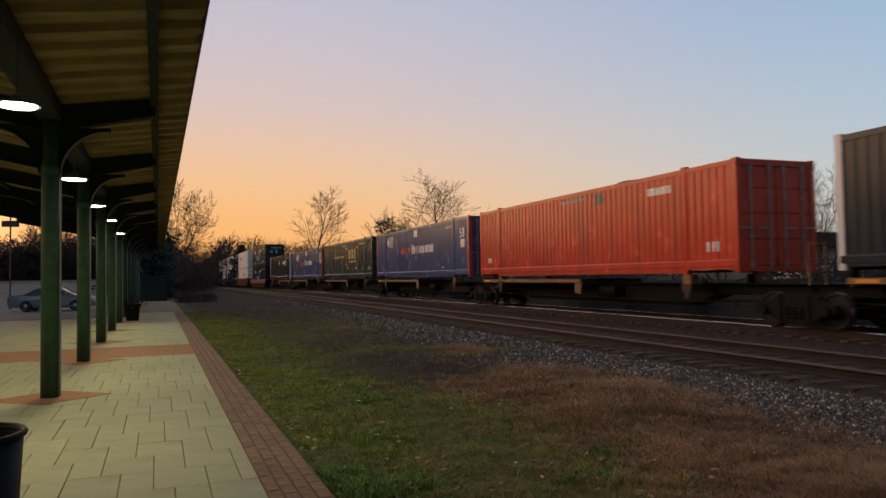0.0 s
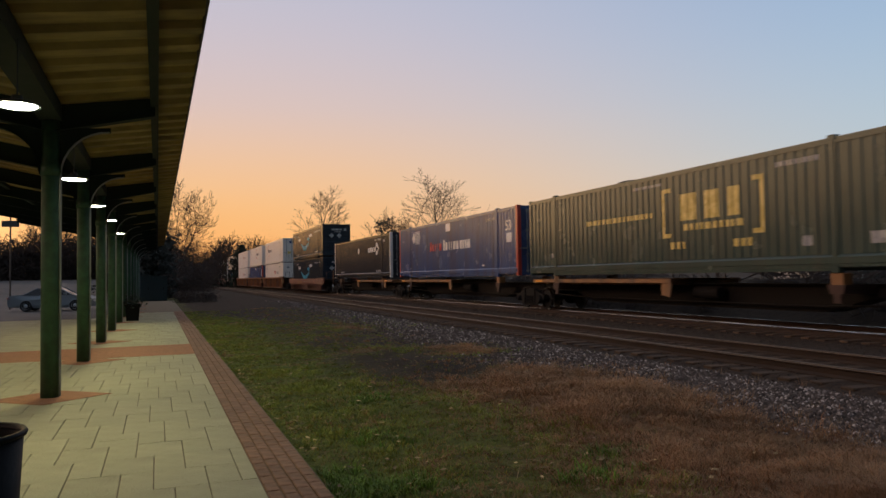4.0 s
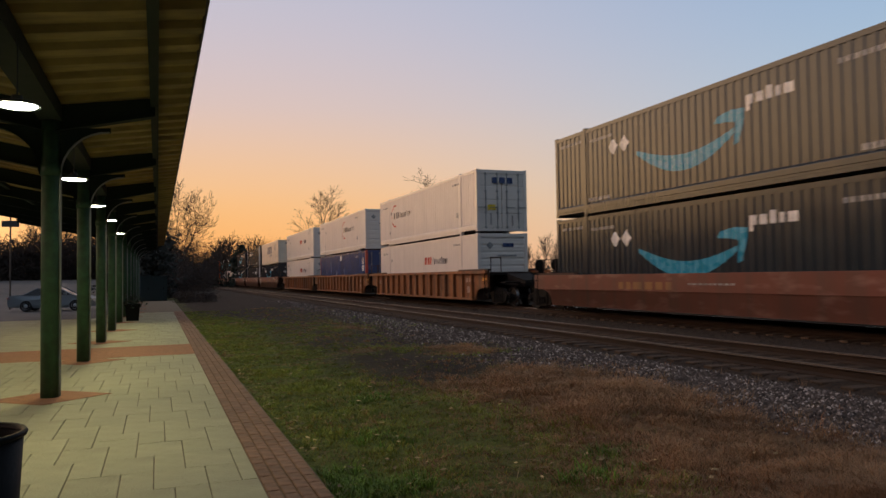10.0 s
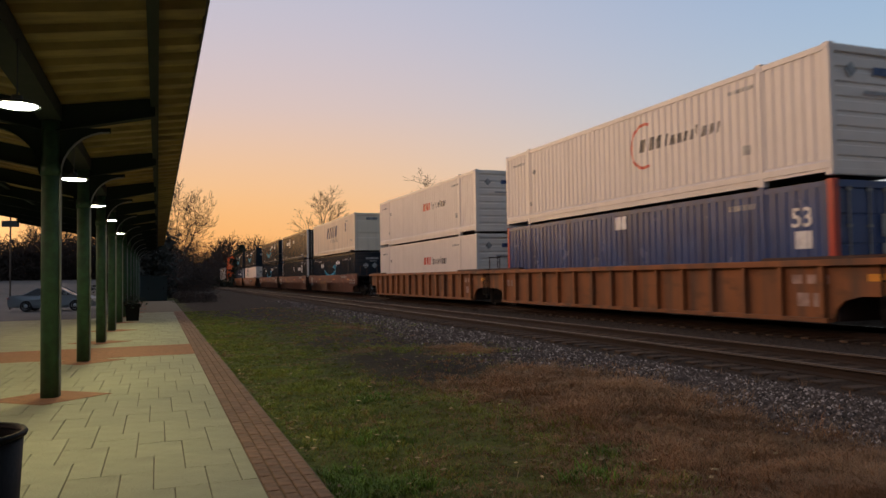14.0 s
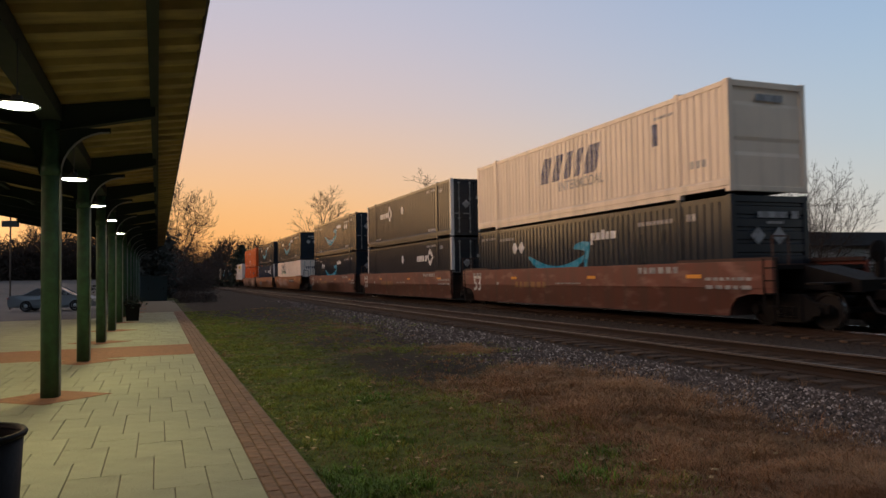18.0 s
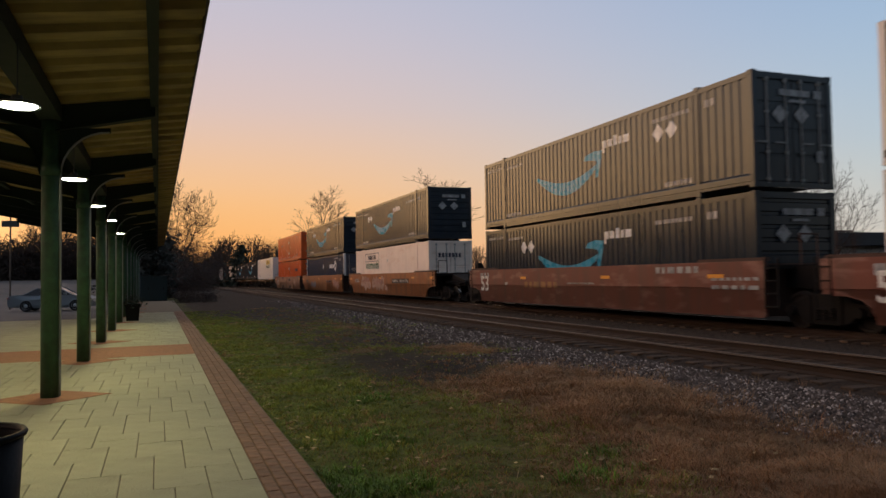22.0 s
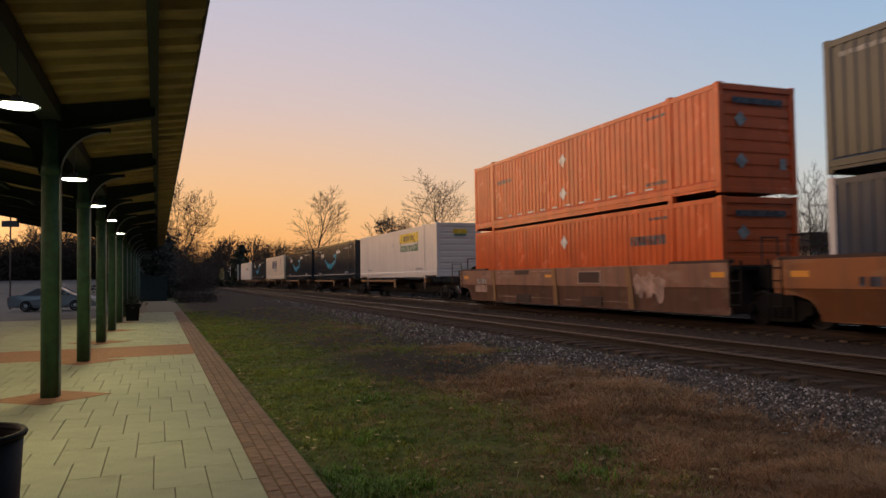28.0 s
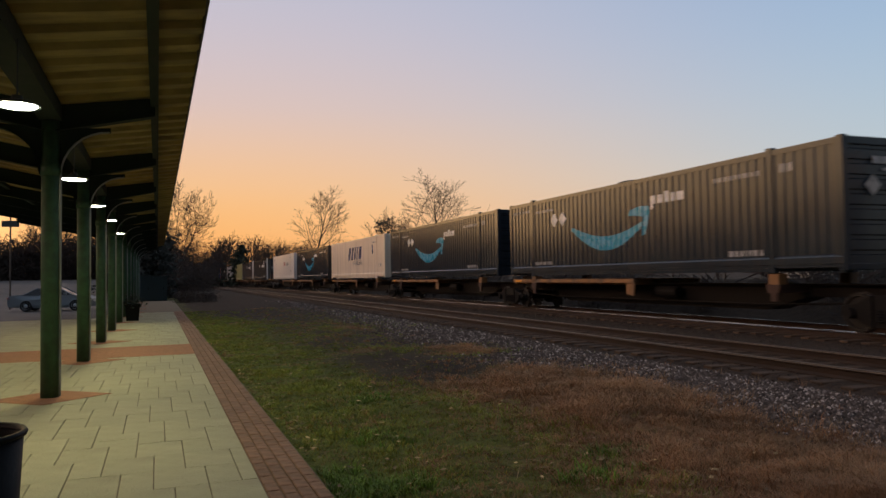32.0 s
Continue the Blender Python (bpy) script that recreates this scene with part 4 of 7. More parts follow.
def well_car(front, back, label, paintname, ribs, top, front_bogies, back_bogies, marks=None):
    """A deep well between two end platforms. top: height of its side over the rail."""
    root = tagged(new("well_car"), label, "wagon", "wagons of the train")
    P = M[paintname]
    square = not ribs and not front_bogies  # this end stands clear of the shared bogie
    F, B = (8.52 if square else 9.6), (9.75 if ribs else 9.42)
    for sy in (-1, 1):
        bm = bmesh.new()
        back_y = 1.40 if ribs else 1.44
        y0, y1 = (-back_y - 0.08, -back_y) if sy < 0 else (back_y, back_y + 0.08)
        out = [(-8.12, 0.24), (-8.2, 0.50), (-8.42, 0.70), (-8.8, 0.79), (-B, 0.80), (-B, top), (F, top)] + ([(F, 0.30), (F - 0.08, 0.24)] if square else [(F, 0.80), (8.8, 0.79), (8.42, 0.70), (8.2, 0.50), (8.12, 0.24)])
        slab_of(bm, out, y0, y1)
        part("side_sill", bm, P, root)
        yo = y0 if sy < 0 else y1
        if ribs:
            bm = bmesh.new()
            box(bm, -B - 0.04, F + 0.04, min(yo, yo + sy * 0.15), max(yo, yo + sy * 0.15), top - 0.12, top + 0.02, 0.008)
            box(bm, -8.1, 8.1, min(yo, yo + sy * 0.14), max(yo, yo + sy * 0.14), 0.22, 0.32, 0.008)
            part("chord", bm, P, root)
            for k in range(ribs + 1):
                x = -7.95 + 15.9 * k / ribs
                part("rib", boxed(x - 0.06, x + 0.06, min(yo, yo + sy * 0.135), max(yo, yo + sy * 0.135), 0.32, top - 0.12, 0.008), P, root)
        else:
            bm = bmesh.new()
            lo = 0.24 + (top - 0.24) * 0.52
            slab_of(bm, [(-8.36, 0.70), (-8.75, 0.80), (-9.1, lo)] + ([(F - 0.03, lo), (F - 0.03, 0.34), (F - 0.1, 0.26)] if square else [(9.1, lo), (8.75, 0.80), (8.36, 0.70), (8.08, 0.26)]) + [(-8.08, 0.26)], yo, yo - sy * 0.05)
            box(bm, -B - 0.02, F + 0.02, min(yo, yo + sy * 0.025), max(yo, yo + sy * 0.025), lo, top + 0.01, 0.008)
            part("side_plate", bm, P, root)
        # raised guides over the ends of the well
        for a, b in ((6.1, F), (-B, -6.6)):
            bm = bmesh.new()
            slab_of(bm, [(a, top), (b, top), (b, top + 0.09), (a + 0.12, top + 0.09)], min(sy * 1.34, sy * 1.50), max(sy * 1.34, sy * 1.50))
            part("container_guide", bm, M["spine"], root)
    bm = bmesh.new()
    box(bm, -8.1, 8.1, -1.39, 1.39, 0.24, 0.30)
    part("well_floor", bm, M["spine"], root)
    for sg in (-1, 1):
        e = front if sg > 0 else back
        bm = bmesh.new()
        a, b = sg * 8.1, sg * 8.2
        box(bm, min(a, b), max(a, b), -1.39, 1.39, 0.26, top - 0.05)
        part("bulkhead", bm, M["spine"], root)
        bm = bmesh.new()
        a, b = sg * 8.22, sg * e
        slab_of(bm, [(a, 0.95), (a, top - 0.12), (sg * 9.6, top - 0.12), (b, 1.12), (b, 0.86)], -0.55, 0.55)
        side_end = sg * (F if sg > 0 else B)
        box(bm, min(a, side_end), max(a, side_end), -1.39, 1.39, top - 0.2, top - 0.1)
        # Near black instead of the wagon's paint: shade between wagons as colour.
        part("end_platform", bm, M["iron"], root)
        # ladder and grab irons
        bm = bmesh.new()
        x = side_end + sg * (0.24 if square and sg > 0 else -0.05)
        for xx in (x - 0.2, x + 0.2):
            box(bm, xx - 0.02, xx + 0.02, -1.56, -1.525, 0.45, top + 0.05)
        for z in (0.5, 0.8, 1.1, 1.4):
            box(bm, x - 0.2, x + 0.2, -1.575, -1.53, z, z + 0.03)
        part("ladder", bm, M["iron"], root)
        bm = bmesh.new()
        for xx, yy in ((sg * 9.3, -1.2), (sg * 9.3, -0.7)):
            tube(bm, [(xx, yy, top - 0.12), (xx, yy, top + 0.62)], 0.022, 6)
        tube(bm, [(sg * 9.3, -1.2, top + 0.6), (sg * 9.3, -0.7, top + 0.6)], 0.022, 6)
        part("handrail", bm, M["spine"], root)
        if e > 10.6:
            coupling(root, sg * e, sg)
            bm = bmesh.new()
            lathe(bm, [(0.0, -0.05), (0.26, -0.05), (0.26, 0.0), (0.05, 0.04)], 16, "x", (sg * (e - 0.25), 0.35, 1.75))
            box(bm, sg * (e - 0.25) - 0.06, sg * (e - 0.25) + 0.06, 0.25, 0.45, 1.0, 1.75)
            part("brake_wheel", bm, M["iron"], root)
            bm = bmesh.new()
            box(bm, sg * (e - 0.5) - 0.25, sg * (e - 0.5) + 0.25, -1.35, 1.35, 1.02, 1.07, 0.01)
            part("crossover_step", bm, M["iron"], root)
    if paintname == "well_grey":
        # slanted stiffeners of the panelled side; dark raised plates stand for its shaded pockets
        for x0, x1, z0, z1 in ((1.4, 2.7, 1.05, 1.40), (1.6, 2.8, 0.28, 0.60), (-3.4, -2.2, 0.28, 0.58), (-3.5, -2.3, 1.36, 1.53)):
            part("pocket_shade", boxed(x0, x1, -1.560, -1.50, z0, z1, 0.006), M["spine"], root, "dark plate standing for the shade in a recess")
        for x0, x1, z0, z1 in ((1.34, 2.76, 1.40, 1.44), (1.34, 2.76, 1.01, 1.05), (1.34, 1.40, 1.05, 1.40), (2.70, 2.76, 1.05, 1.40)):
            part("pocket_frame", boxed(x0, x1, -1.566, -1.50, z0, z1, 0.004), M["graffiti"], root)
        for x in (-5.6, -0.3, 4.3):
            bm = bmesh.new()
            slab_of(bm, [(x - 0.16, top), (x + 0.10, top), (x + 0.30, 0.26), (x + 0.02, 0.26)], -1.575, -1.50)
            part("stiffener", bm, M["spine_yellow"], root)
    if marks:
        for nm, x0, x1, z0, z1, mt, n in marks:
            over = max(0.0, x1 - F + 0.12)
            x0, x1 = x0 - over, x1 - over
            bm = bmesh.new()
            if nm == "53":
                number = lettering(nm, x0, x1, z0, M[mt], root, "white size number")
                number.location.y = -1.553 + WID / 2 - 0.005
                continue
            scr = random.Random(round(x0 * 97 + z0 * 31))
            if nm == "scrawl":
                step = (x1 - x0) / n
                shapes = [blob(x0 + (k + 0.5) * step, (z0 + z1) / 2 + scr.uniform(-0.08, 0.08), step * 0.68, (z1 - z0) / 2 * scr.uniform(0.8, 1.0), scr) for k in range(n)]
            else:
                shapes = words(x0, x1, z0, z1, n)[0] if n > 1 else [rect(x0, x1, z0, z1)]
            for k, r in enumerate(shapes):
                yy = (-1.552 if z0 > 0.85 else -1.53) if nm != "scrawl" else -1.5515 - 0.0006 * k
                if nm == "panel":
                    yy += 0.002
                if ribs:
                    yy = -1.485
                bm.faces.new([bm.verts.new((px, yy, pz)) for px, pz in r])
            mark = part(nm, bm, M[mt], root)
            if n > 1:
                tagged(mark, kind="stuff")
    for x in front_bogies + back_bogies:
        bogie(root, x)
    return root


RED_MARKS = [("reflector", 1.6, 2.1, 1.18, 1.28, "reflector", 1), ("reflector", -4.2, -3.7, 1.18, 1.28, "reflector", 1), ("reflector", 6.6, 7.2, 1.18, 1.28, "reflector", 1),
             ("lettering", -3.9, -1.2, 0.86, 1.08, "spine_yellow", 6), ("lettering", -0.6, 1.2, 1.0, 1.05, "decal_grey", 9), ("53", -8.1, -7.3, 0.70, 1.3, "decal_white", 1), ("lettering", -8.2, -7.2, 1.22, 1.46, "decal_grey", 3),
             ("lettering", 4.4, 6.3, 1.32, 1.50, "decal_grey", 6), ("lettering", 7.3, 9.0, 0.9, 1.0, "decal_grey", 5), ("lettering", 7.3, 9.0, 1.12, 1.2, "decal_grey", 7), ("label", -5.6, -5.4, 0.94, 1.06, "decal_grey", 1)]
TAN_MARKS = [("label", 7.15, 7.95, 0.55, 0.85, "graffiti", 2), ("lettering", 7.0, 8.1, 1.05, 1.25, "graffiti", 3), ("reflector", 9.0, 9.5, 1.1, 1.25, "reflector", 1), ("lettering", -8.2, -7.2, 0.9, 1.15, "graffiti", 3)]
OCHRE_MARKS = [("reflector", 8.9, 9.4, 1.2, 1.34, "reflector", 1), ("reflector", -1.0, -0.5, 1.24, 1.34, "reflector", 1), ("reflector", -8.9, -8.4, 1.2, 1.34, "reflector", 1), ("reflector", 5.8, 6.3, 1.24, 1.34, "reflector", 1),
               ("lettering", -7.4, -6.2, 1.0, 1.25, "decal_grey", 4), ("scrawl", -5.5, -3.2, 0.42, 1.46, "graffiti", 3), ("scrawl", -5.3, -3.4, 0.92, 1.30, "graffiti_rose", 4), ("scrawl", -2.6, 0.2, 0.40, 1.42, "graffiti", 4), ("scrawl", -2.3, 0.0, 0.90, 1.28, "graffiti_rose", 5), ("scrawl", 0.4, 1.0, 0.45, 0.85, "graffiti", 2),
               ("panel", 1.9, 5.3, 0.96, 1.24, "spine", 1), ("lettering", 2.05, 3.2, 1.02, 1.18, "decal_grey", 6), ("lettering", 3.4, 5.15, 1.02, 1.18, "decal_grey", 9)]
OCHRE_PLAIN = OCHRE_MARKS[:4] + [("lettering", -7.2, -6.0, 1.0, 1.2, "decal_dark", 4), ("lettering", 2.2, 4.6, 0.98, 1.16, "decal_dark", 9), ("scrawl", -4.4, -2.2, 0.45, 1.10, "graffiti_blue", 4), ("scrawl", 5.2, 7.2, 0.45, 1.2, "graffiti_rose", 3)]
GREY_MARKS = OCHRE_MARKS[:3] + [("lettering", -7.4, -6.3, 1.0, 1.2, "decal_grey", 4), ("scrawl", 4.6, 6.0, 0.5, 1.45, "graffiti", 3), ("patch", -7.6, -6.3, 0.62, 0.95, "graffiti", 1), ("edge", -5.2, -0.5, 0.46, 0.49, "graffiti", 1), ("edge", 0.4, 4.2, 0.44, 0.47, "graffiti", 1), ("edge", -5.2, -3.7, 1.46, 1.49, "graffiti", 1), ("edge", -2.1, -0.5, 1.46, 1.49, "graffiti", 1)]


# ---- the train: places of the near ends of its loads along the track at 16 s ----
TRAIN = [
    (-161.55, "spine", ("slate1",)), (-142.5, "spine", ("red",)), (-125.0, "spine", ("blue",)), (-107.7, "spine", ("green",)), (-90.5, "spine", ("blue",)), (-72.4, "spine", ("slate",)),
    (-51.2, "low", ("arrow", "arrow")), (-27.7, "tan", ("xpo", "ring_doors")), (-7.65, "tan", ("blue_plain", "ring")), (11.8, "tan", ("xpo", "xpo_up")),
    (34.9, "red", ("arrow", "cream")), (54.45, "red", ("slate", "slate_up")), (74.0, "red", ("arrow", "arrow_doors")),
    (97.8, "ochre", ("banner_plain", "arrow")), (117.95, "ochre_plain", ("slate2", "arrow")), (137.35, "grey", ("orange_low", "orange")),
    (158.7, "spine", ("banner",)), (176.35, "spine", ("arrow",)), (193.7, "spine", ("arrow",)), (211.2, "spine", ("cream",)), (228.7, "spine", ("arrow",)), (246.7, "spine", ("white",)),
    (269.5, "spine", ("slate",)), (287.0, "spine", ("slate1",)), (304.5, "spine", ("olive",)), (322.0, "spine", ("grey",)), (340.0, "spine", ("slate",)), (357.5, "spine", ("blue",)),
]
ON_RAILS = []  # things that ride, with their middle along the track and their height


def load(kind):
    if kind == "arrow":
        return dark_swoosh_box("dark navy corrugated freight container with cyan arrow on its side")
    if kind == "arrow_doors":
        return dark_swoosh_box("dark navy freight container with cyan arrow, its doors facing out", True)
    if kind == "slate":
        return slate_box("dark grey freight container with pale corner posts")
    if kind == "slate_up":
        return slate_box("dark grey freight container with pale posts in the upper place", "charcoal", 7.55)
    if kind == "slate1":
        return slate_box("weathered dark grey freight container with pale corner posts", "slate")
    if kind == "slate2":
        return slate_box("dark blue-grey freight container in the lower place", "slate_blue")
    if kind == "red":
        return red_box("bright red corrugated freight container on a spine wagon")
    if kind == "blue":
        return blue_box("blue freight container with red corner posts and white lettering")
    if kind == "blue_plain":
        return blue_box("deep blue freight container with red corner posts", True)
    if kind == "green":
        return green_box("dark green freight container with gold bracket emblem")
    if kind == "xpo":
        return white_box("smooth white freight container with red and black lettering", "red", "ribbed", 0.6, True)
    if kind == "xpo_up":
        return white_box("white corrugated freight container with red and black lettering", "red", "ribbed", 0.6)
    if kind == "ring_doors":
        return white_box("white corrugated freight container with streaked doors", "ring", "doors", -5.6)
    if kind == "ring":
        return white_box("white corrugated freight container with red ring mark", "ring", "ribbed", 0.7)
    if kind == "white":
        return white_box("plain white freight container on a spine wagon", "red", "ribbed", 0.6, True)
    if kind == "cream":
        return cream_box("cream freight container with slanted navy lettering")
    if kind == "banner":
        return banner_box("white freight container with yellow banner and green lettering")
    if kind == "banner_plain":
        return banner_box("dirty white freight container with framed green lettering", -5.4, False)
    if kind == "orange":
        return orange_box("bright orange freight container with white diamond placards")
    if kind == "orange_low":
        return orange_box("orange freight container in the lower place", True)
    if kind == "olive":
        return white_box("yellow-green weathered freight container", "", "ribbed", 0, False, "olive")
    return white_box("grey weathered freight container", "", "ribbed", 0, False, "grey_white")


WELLS = {"low": ("well_red", 0, 1.31, RED_MARKS[3:5], "oxide-red smooth-sided well wagon carrying two stacked containers"),
         "tan": ("well_tan", 14, 1.55, TAN_MARKS, "tan ribbed well wagon carrying two stacked containers"),
         "red": ("well_red", 0, 1.58, RED_MARKS, "oxide-red well wagon with amber reflectors"),
         "ochre": ("well_orange", 0, 1.58, OCHRE_MARKS, "ochre well wagon with pale painted scrawls on its side"),
         "ochre_plain": ("well_orange", 0, 1.58, OCHRE_PLAIN, "ochre well wagon with dark lettering and faded scrawls"),
         "grey": ("well_grey", 0, 1.56, GREY_MARKS, "brown-grey weathered well wagon carrying two orange containers")}


def build_train():
    for i, (near, kind, loads) in enumerate(TRAIN):
        mid = near + LEN / 2
        gap_front = near - (TRAIN[i - 1][0] + LEN) if i else 2.6
        gap_back = TRAIN[i + 1][0] - (near + LEN) if i + 1 < len(TRAIN) else 2.6
        h = LEN / 2
        cut_f, cut_b = gap_front > 4.6, gap_back > 4.6
        f, b = h + gap_front / 2 - (0.45 if cut_f else 0.05), h + gap_back / 2 - (0.45 if cut_b else 0.05)
        well = kind != "spine"
        # a joint within a car shares one bogie, which belongs to the unit ahead of it
        fb = [min(f - 1.55, 9.9) if well else f - 1.6] if cut_f else []
        bb = [-(min(b - 1.55, 9.9) if well else b - 1.6)] if cut_b else [-(h + gap_back / 2)]
        if well:
            paintname, ribs, top, marks, lab = WELLS[kind]
            car = well_car(f, b, lab, paintname, ribs, top, fb, bb, marks)
        else:
            car = spine_car(f, b, "low rusty spine wagon with ochre side plates", fb, bb, cut_b)
        ON_RAILS.append((car, mid, RAIL_Z))
        for w in ROLLING:
            if w[2] is None:
                w[2] = mid
        z = 0.585 if well else 1.49
        for lo in loads:
            ON_RAILS.append((load(lo), mid, z))
            z += TALL + 0.026


build_train()


# ---- ground: one sheet to the horizon ----
NEAR_X = {}


def near_x(y):
    """x of the near track's middle at the world's y, to a quarter of a metre along it."""
    k = round(y * 4)
    if k not in NEAR_X:
        NEAR_X[k] = near_x_at(k / 4)
    return NEAR_X[k]


def near_x_at(y):
    s = y
    for _ in range(3):
        X, Y, _k = line(s, NEAR)
        s += y - Y
    return line(s, NEAR)[0]


def wave(x, y, f, seed=0.0):
    return noise.noise((x * f + seed, y * f - seed, seed))


def ground_z(x, y, d):
    """d: metres right of the near track's middle."""
    if d < -7.5:
        z = -0.03
    elif d < -1.9:
        u = (d + 7.5) / 5.6
        z = -0.03 + 0.07 * u * u * (3 - 2 * u)
    elif d < 7.0:
        c = min(abs(d), abs(d - APART))
        z = 0.050 - 0.045 * min(1.0, max(0.0, (c - 1.12) / 0.25)) + 0.034 * min(1.0, max(0.0, (c - 1.45) / 0.6))
    elif d < 9.5:
        z = 0.04 - 0.28 * (d - 7.0) / 2.5
    elif d < 13.5:
        u = (d - 9.5) / 4.0
        z = -0.24 + 1.5 * u * u * (3 - 2 * u)
    elif d < 21.0:
        u = (d - 13.5) / 7.5
        z = 1.26 - 1.5 * u * u * (3 - 2 * u)
    else:
        z = -0.24
    if x > 1.3 and d < -2.6 and y < 70:
        z += 0.05 * max(0.0, wave(x, y, 0.8, 3.1)) * min(1, (x - 1.3) / 0.8) + 0.02 * wave(x, y, 2.7, 8.3)
        z += 0.10 * math.exp(-((d + 4.9 + 0.3 * wave(y, 0, 0.5, 5)) / 0.7) ** 2) * max(0, 0.6 + wave(x, y, 0.35, 2.2)) * (1 if y < 13 else 0.3)
    if x < 1.15:
        z = -0.36 if y < 95 else -0.16
    return z


def rise(v):
    return 1 / (1 + math.exp(-max(-40.0, min(40.0, v))))


def covers(x, y, d):
    """Shares of dry grass, dirt and gravel on the ground."""
    w = wave(x, y, 0.7, 11.0) * 0.7 + wave(x, y, 2.1, 4.0) * 0.45
    # Past the far track full dirt puts shade under the wagons into colour.
    if d > 7.2:
        return 0.5, 1.0, max(0.0, 1 - (d - 7.2) / 1.5)
    # the dry belt ends where the gravel comes nearer to the platform
    past = rise((y - 10.7 + 0.30 * (x - 5.0) - 0.5 * w) * 3.0)
    near_edge = 5.45 + 0.11 * (y - 4.5)
    far_edge = 5.35 + 0.055 * (y - 11.0)
    edge = near_edge + (far_edge - near_edge) * past
    gravel = rise((x - edge + 0.5 * w) * (6.0 - 3.2 * past)) * (1 - 0.55 * rise((y - 24) * 0.3))
    lawn = 3.05 + 0.16 * min(y - 4.5, 4.5) + 0.75 * w
    dry = rise((x - lawn) * 3.0) * (1 - 0.75 * past) + 0.03 + 0.25 * max(0.0, wave(x, y, 1.1, 9.5))
    far = rise((y - 30 - 4 * w) * 0.35)
    dirt = rise((x - 3.0 - 0.35 * w) * 4.0) * rise((y - 9.7 - max(0.0, x - 4.2) * 0.9 - 0.5 * w) * 3.0) * (1 - 0.35 * rise((y - 19) * 0.7)) + 0.95 * far * (1 if x > 1.6 + w else 0.5)
    patch = math.exp(-(((x - 5.9 + 0.35 * w) / 0.85) ** 2 + ((y - 14.0) / 1.1) ** 4)) + 0.8 * math.exp(-(((x - 5.5) / 0.6) ** 2 + ((y - 22.0) / 1.3) ** 2)) + 0.7 * math.exp(-(((x - 4.2) / 0.6) ** 2 + ((y - 15.2) / 0.7) ** 2))
    patch = min(1.0, 1.2 * patch)
    if d >= 20:
        return 0.8, 0.2, 0.0
    return min(1.0, max(dry, patch)), min(1.0, max(0.0, dirt)) * (1 - patch), gravel * (1 - patch)


def ticks(parts):
    out = []
    for a, b, step in parts:
        n = max(1, round((b - a) / step))
        out += [a + (b - a) * i / n for i in range(n)]
    return out + [parts[-1][1]]


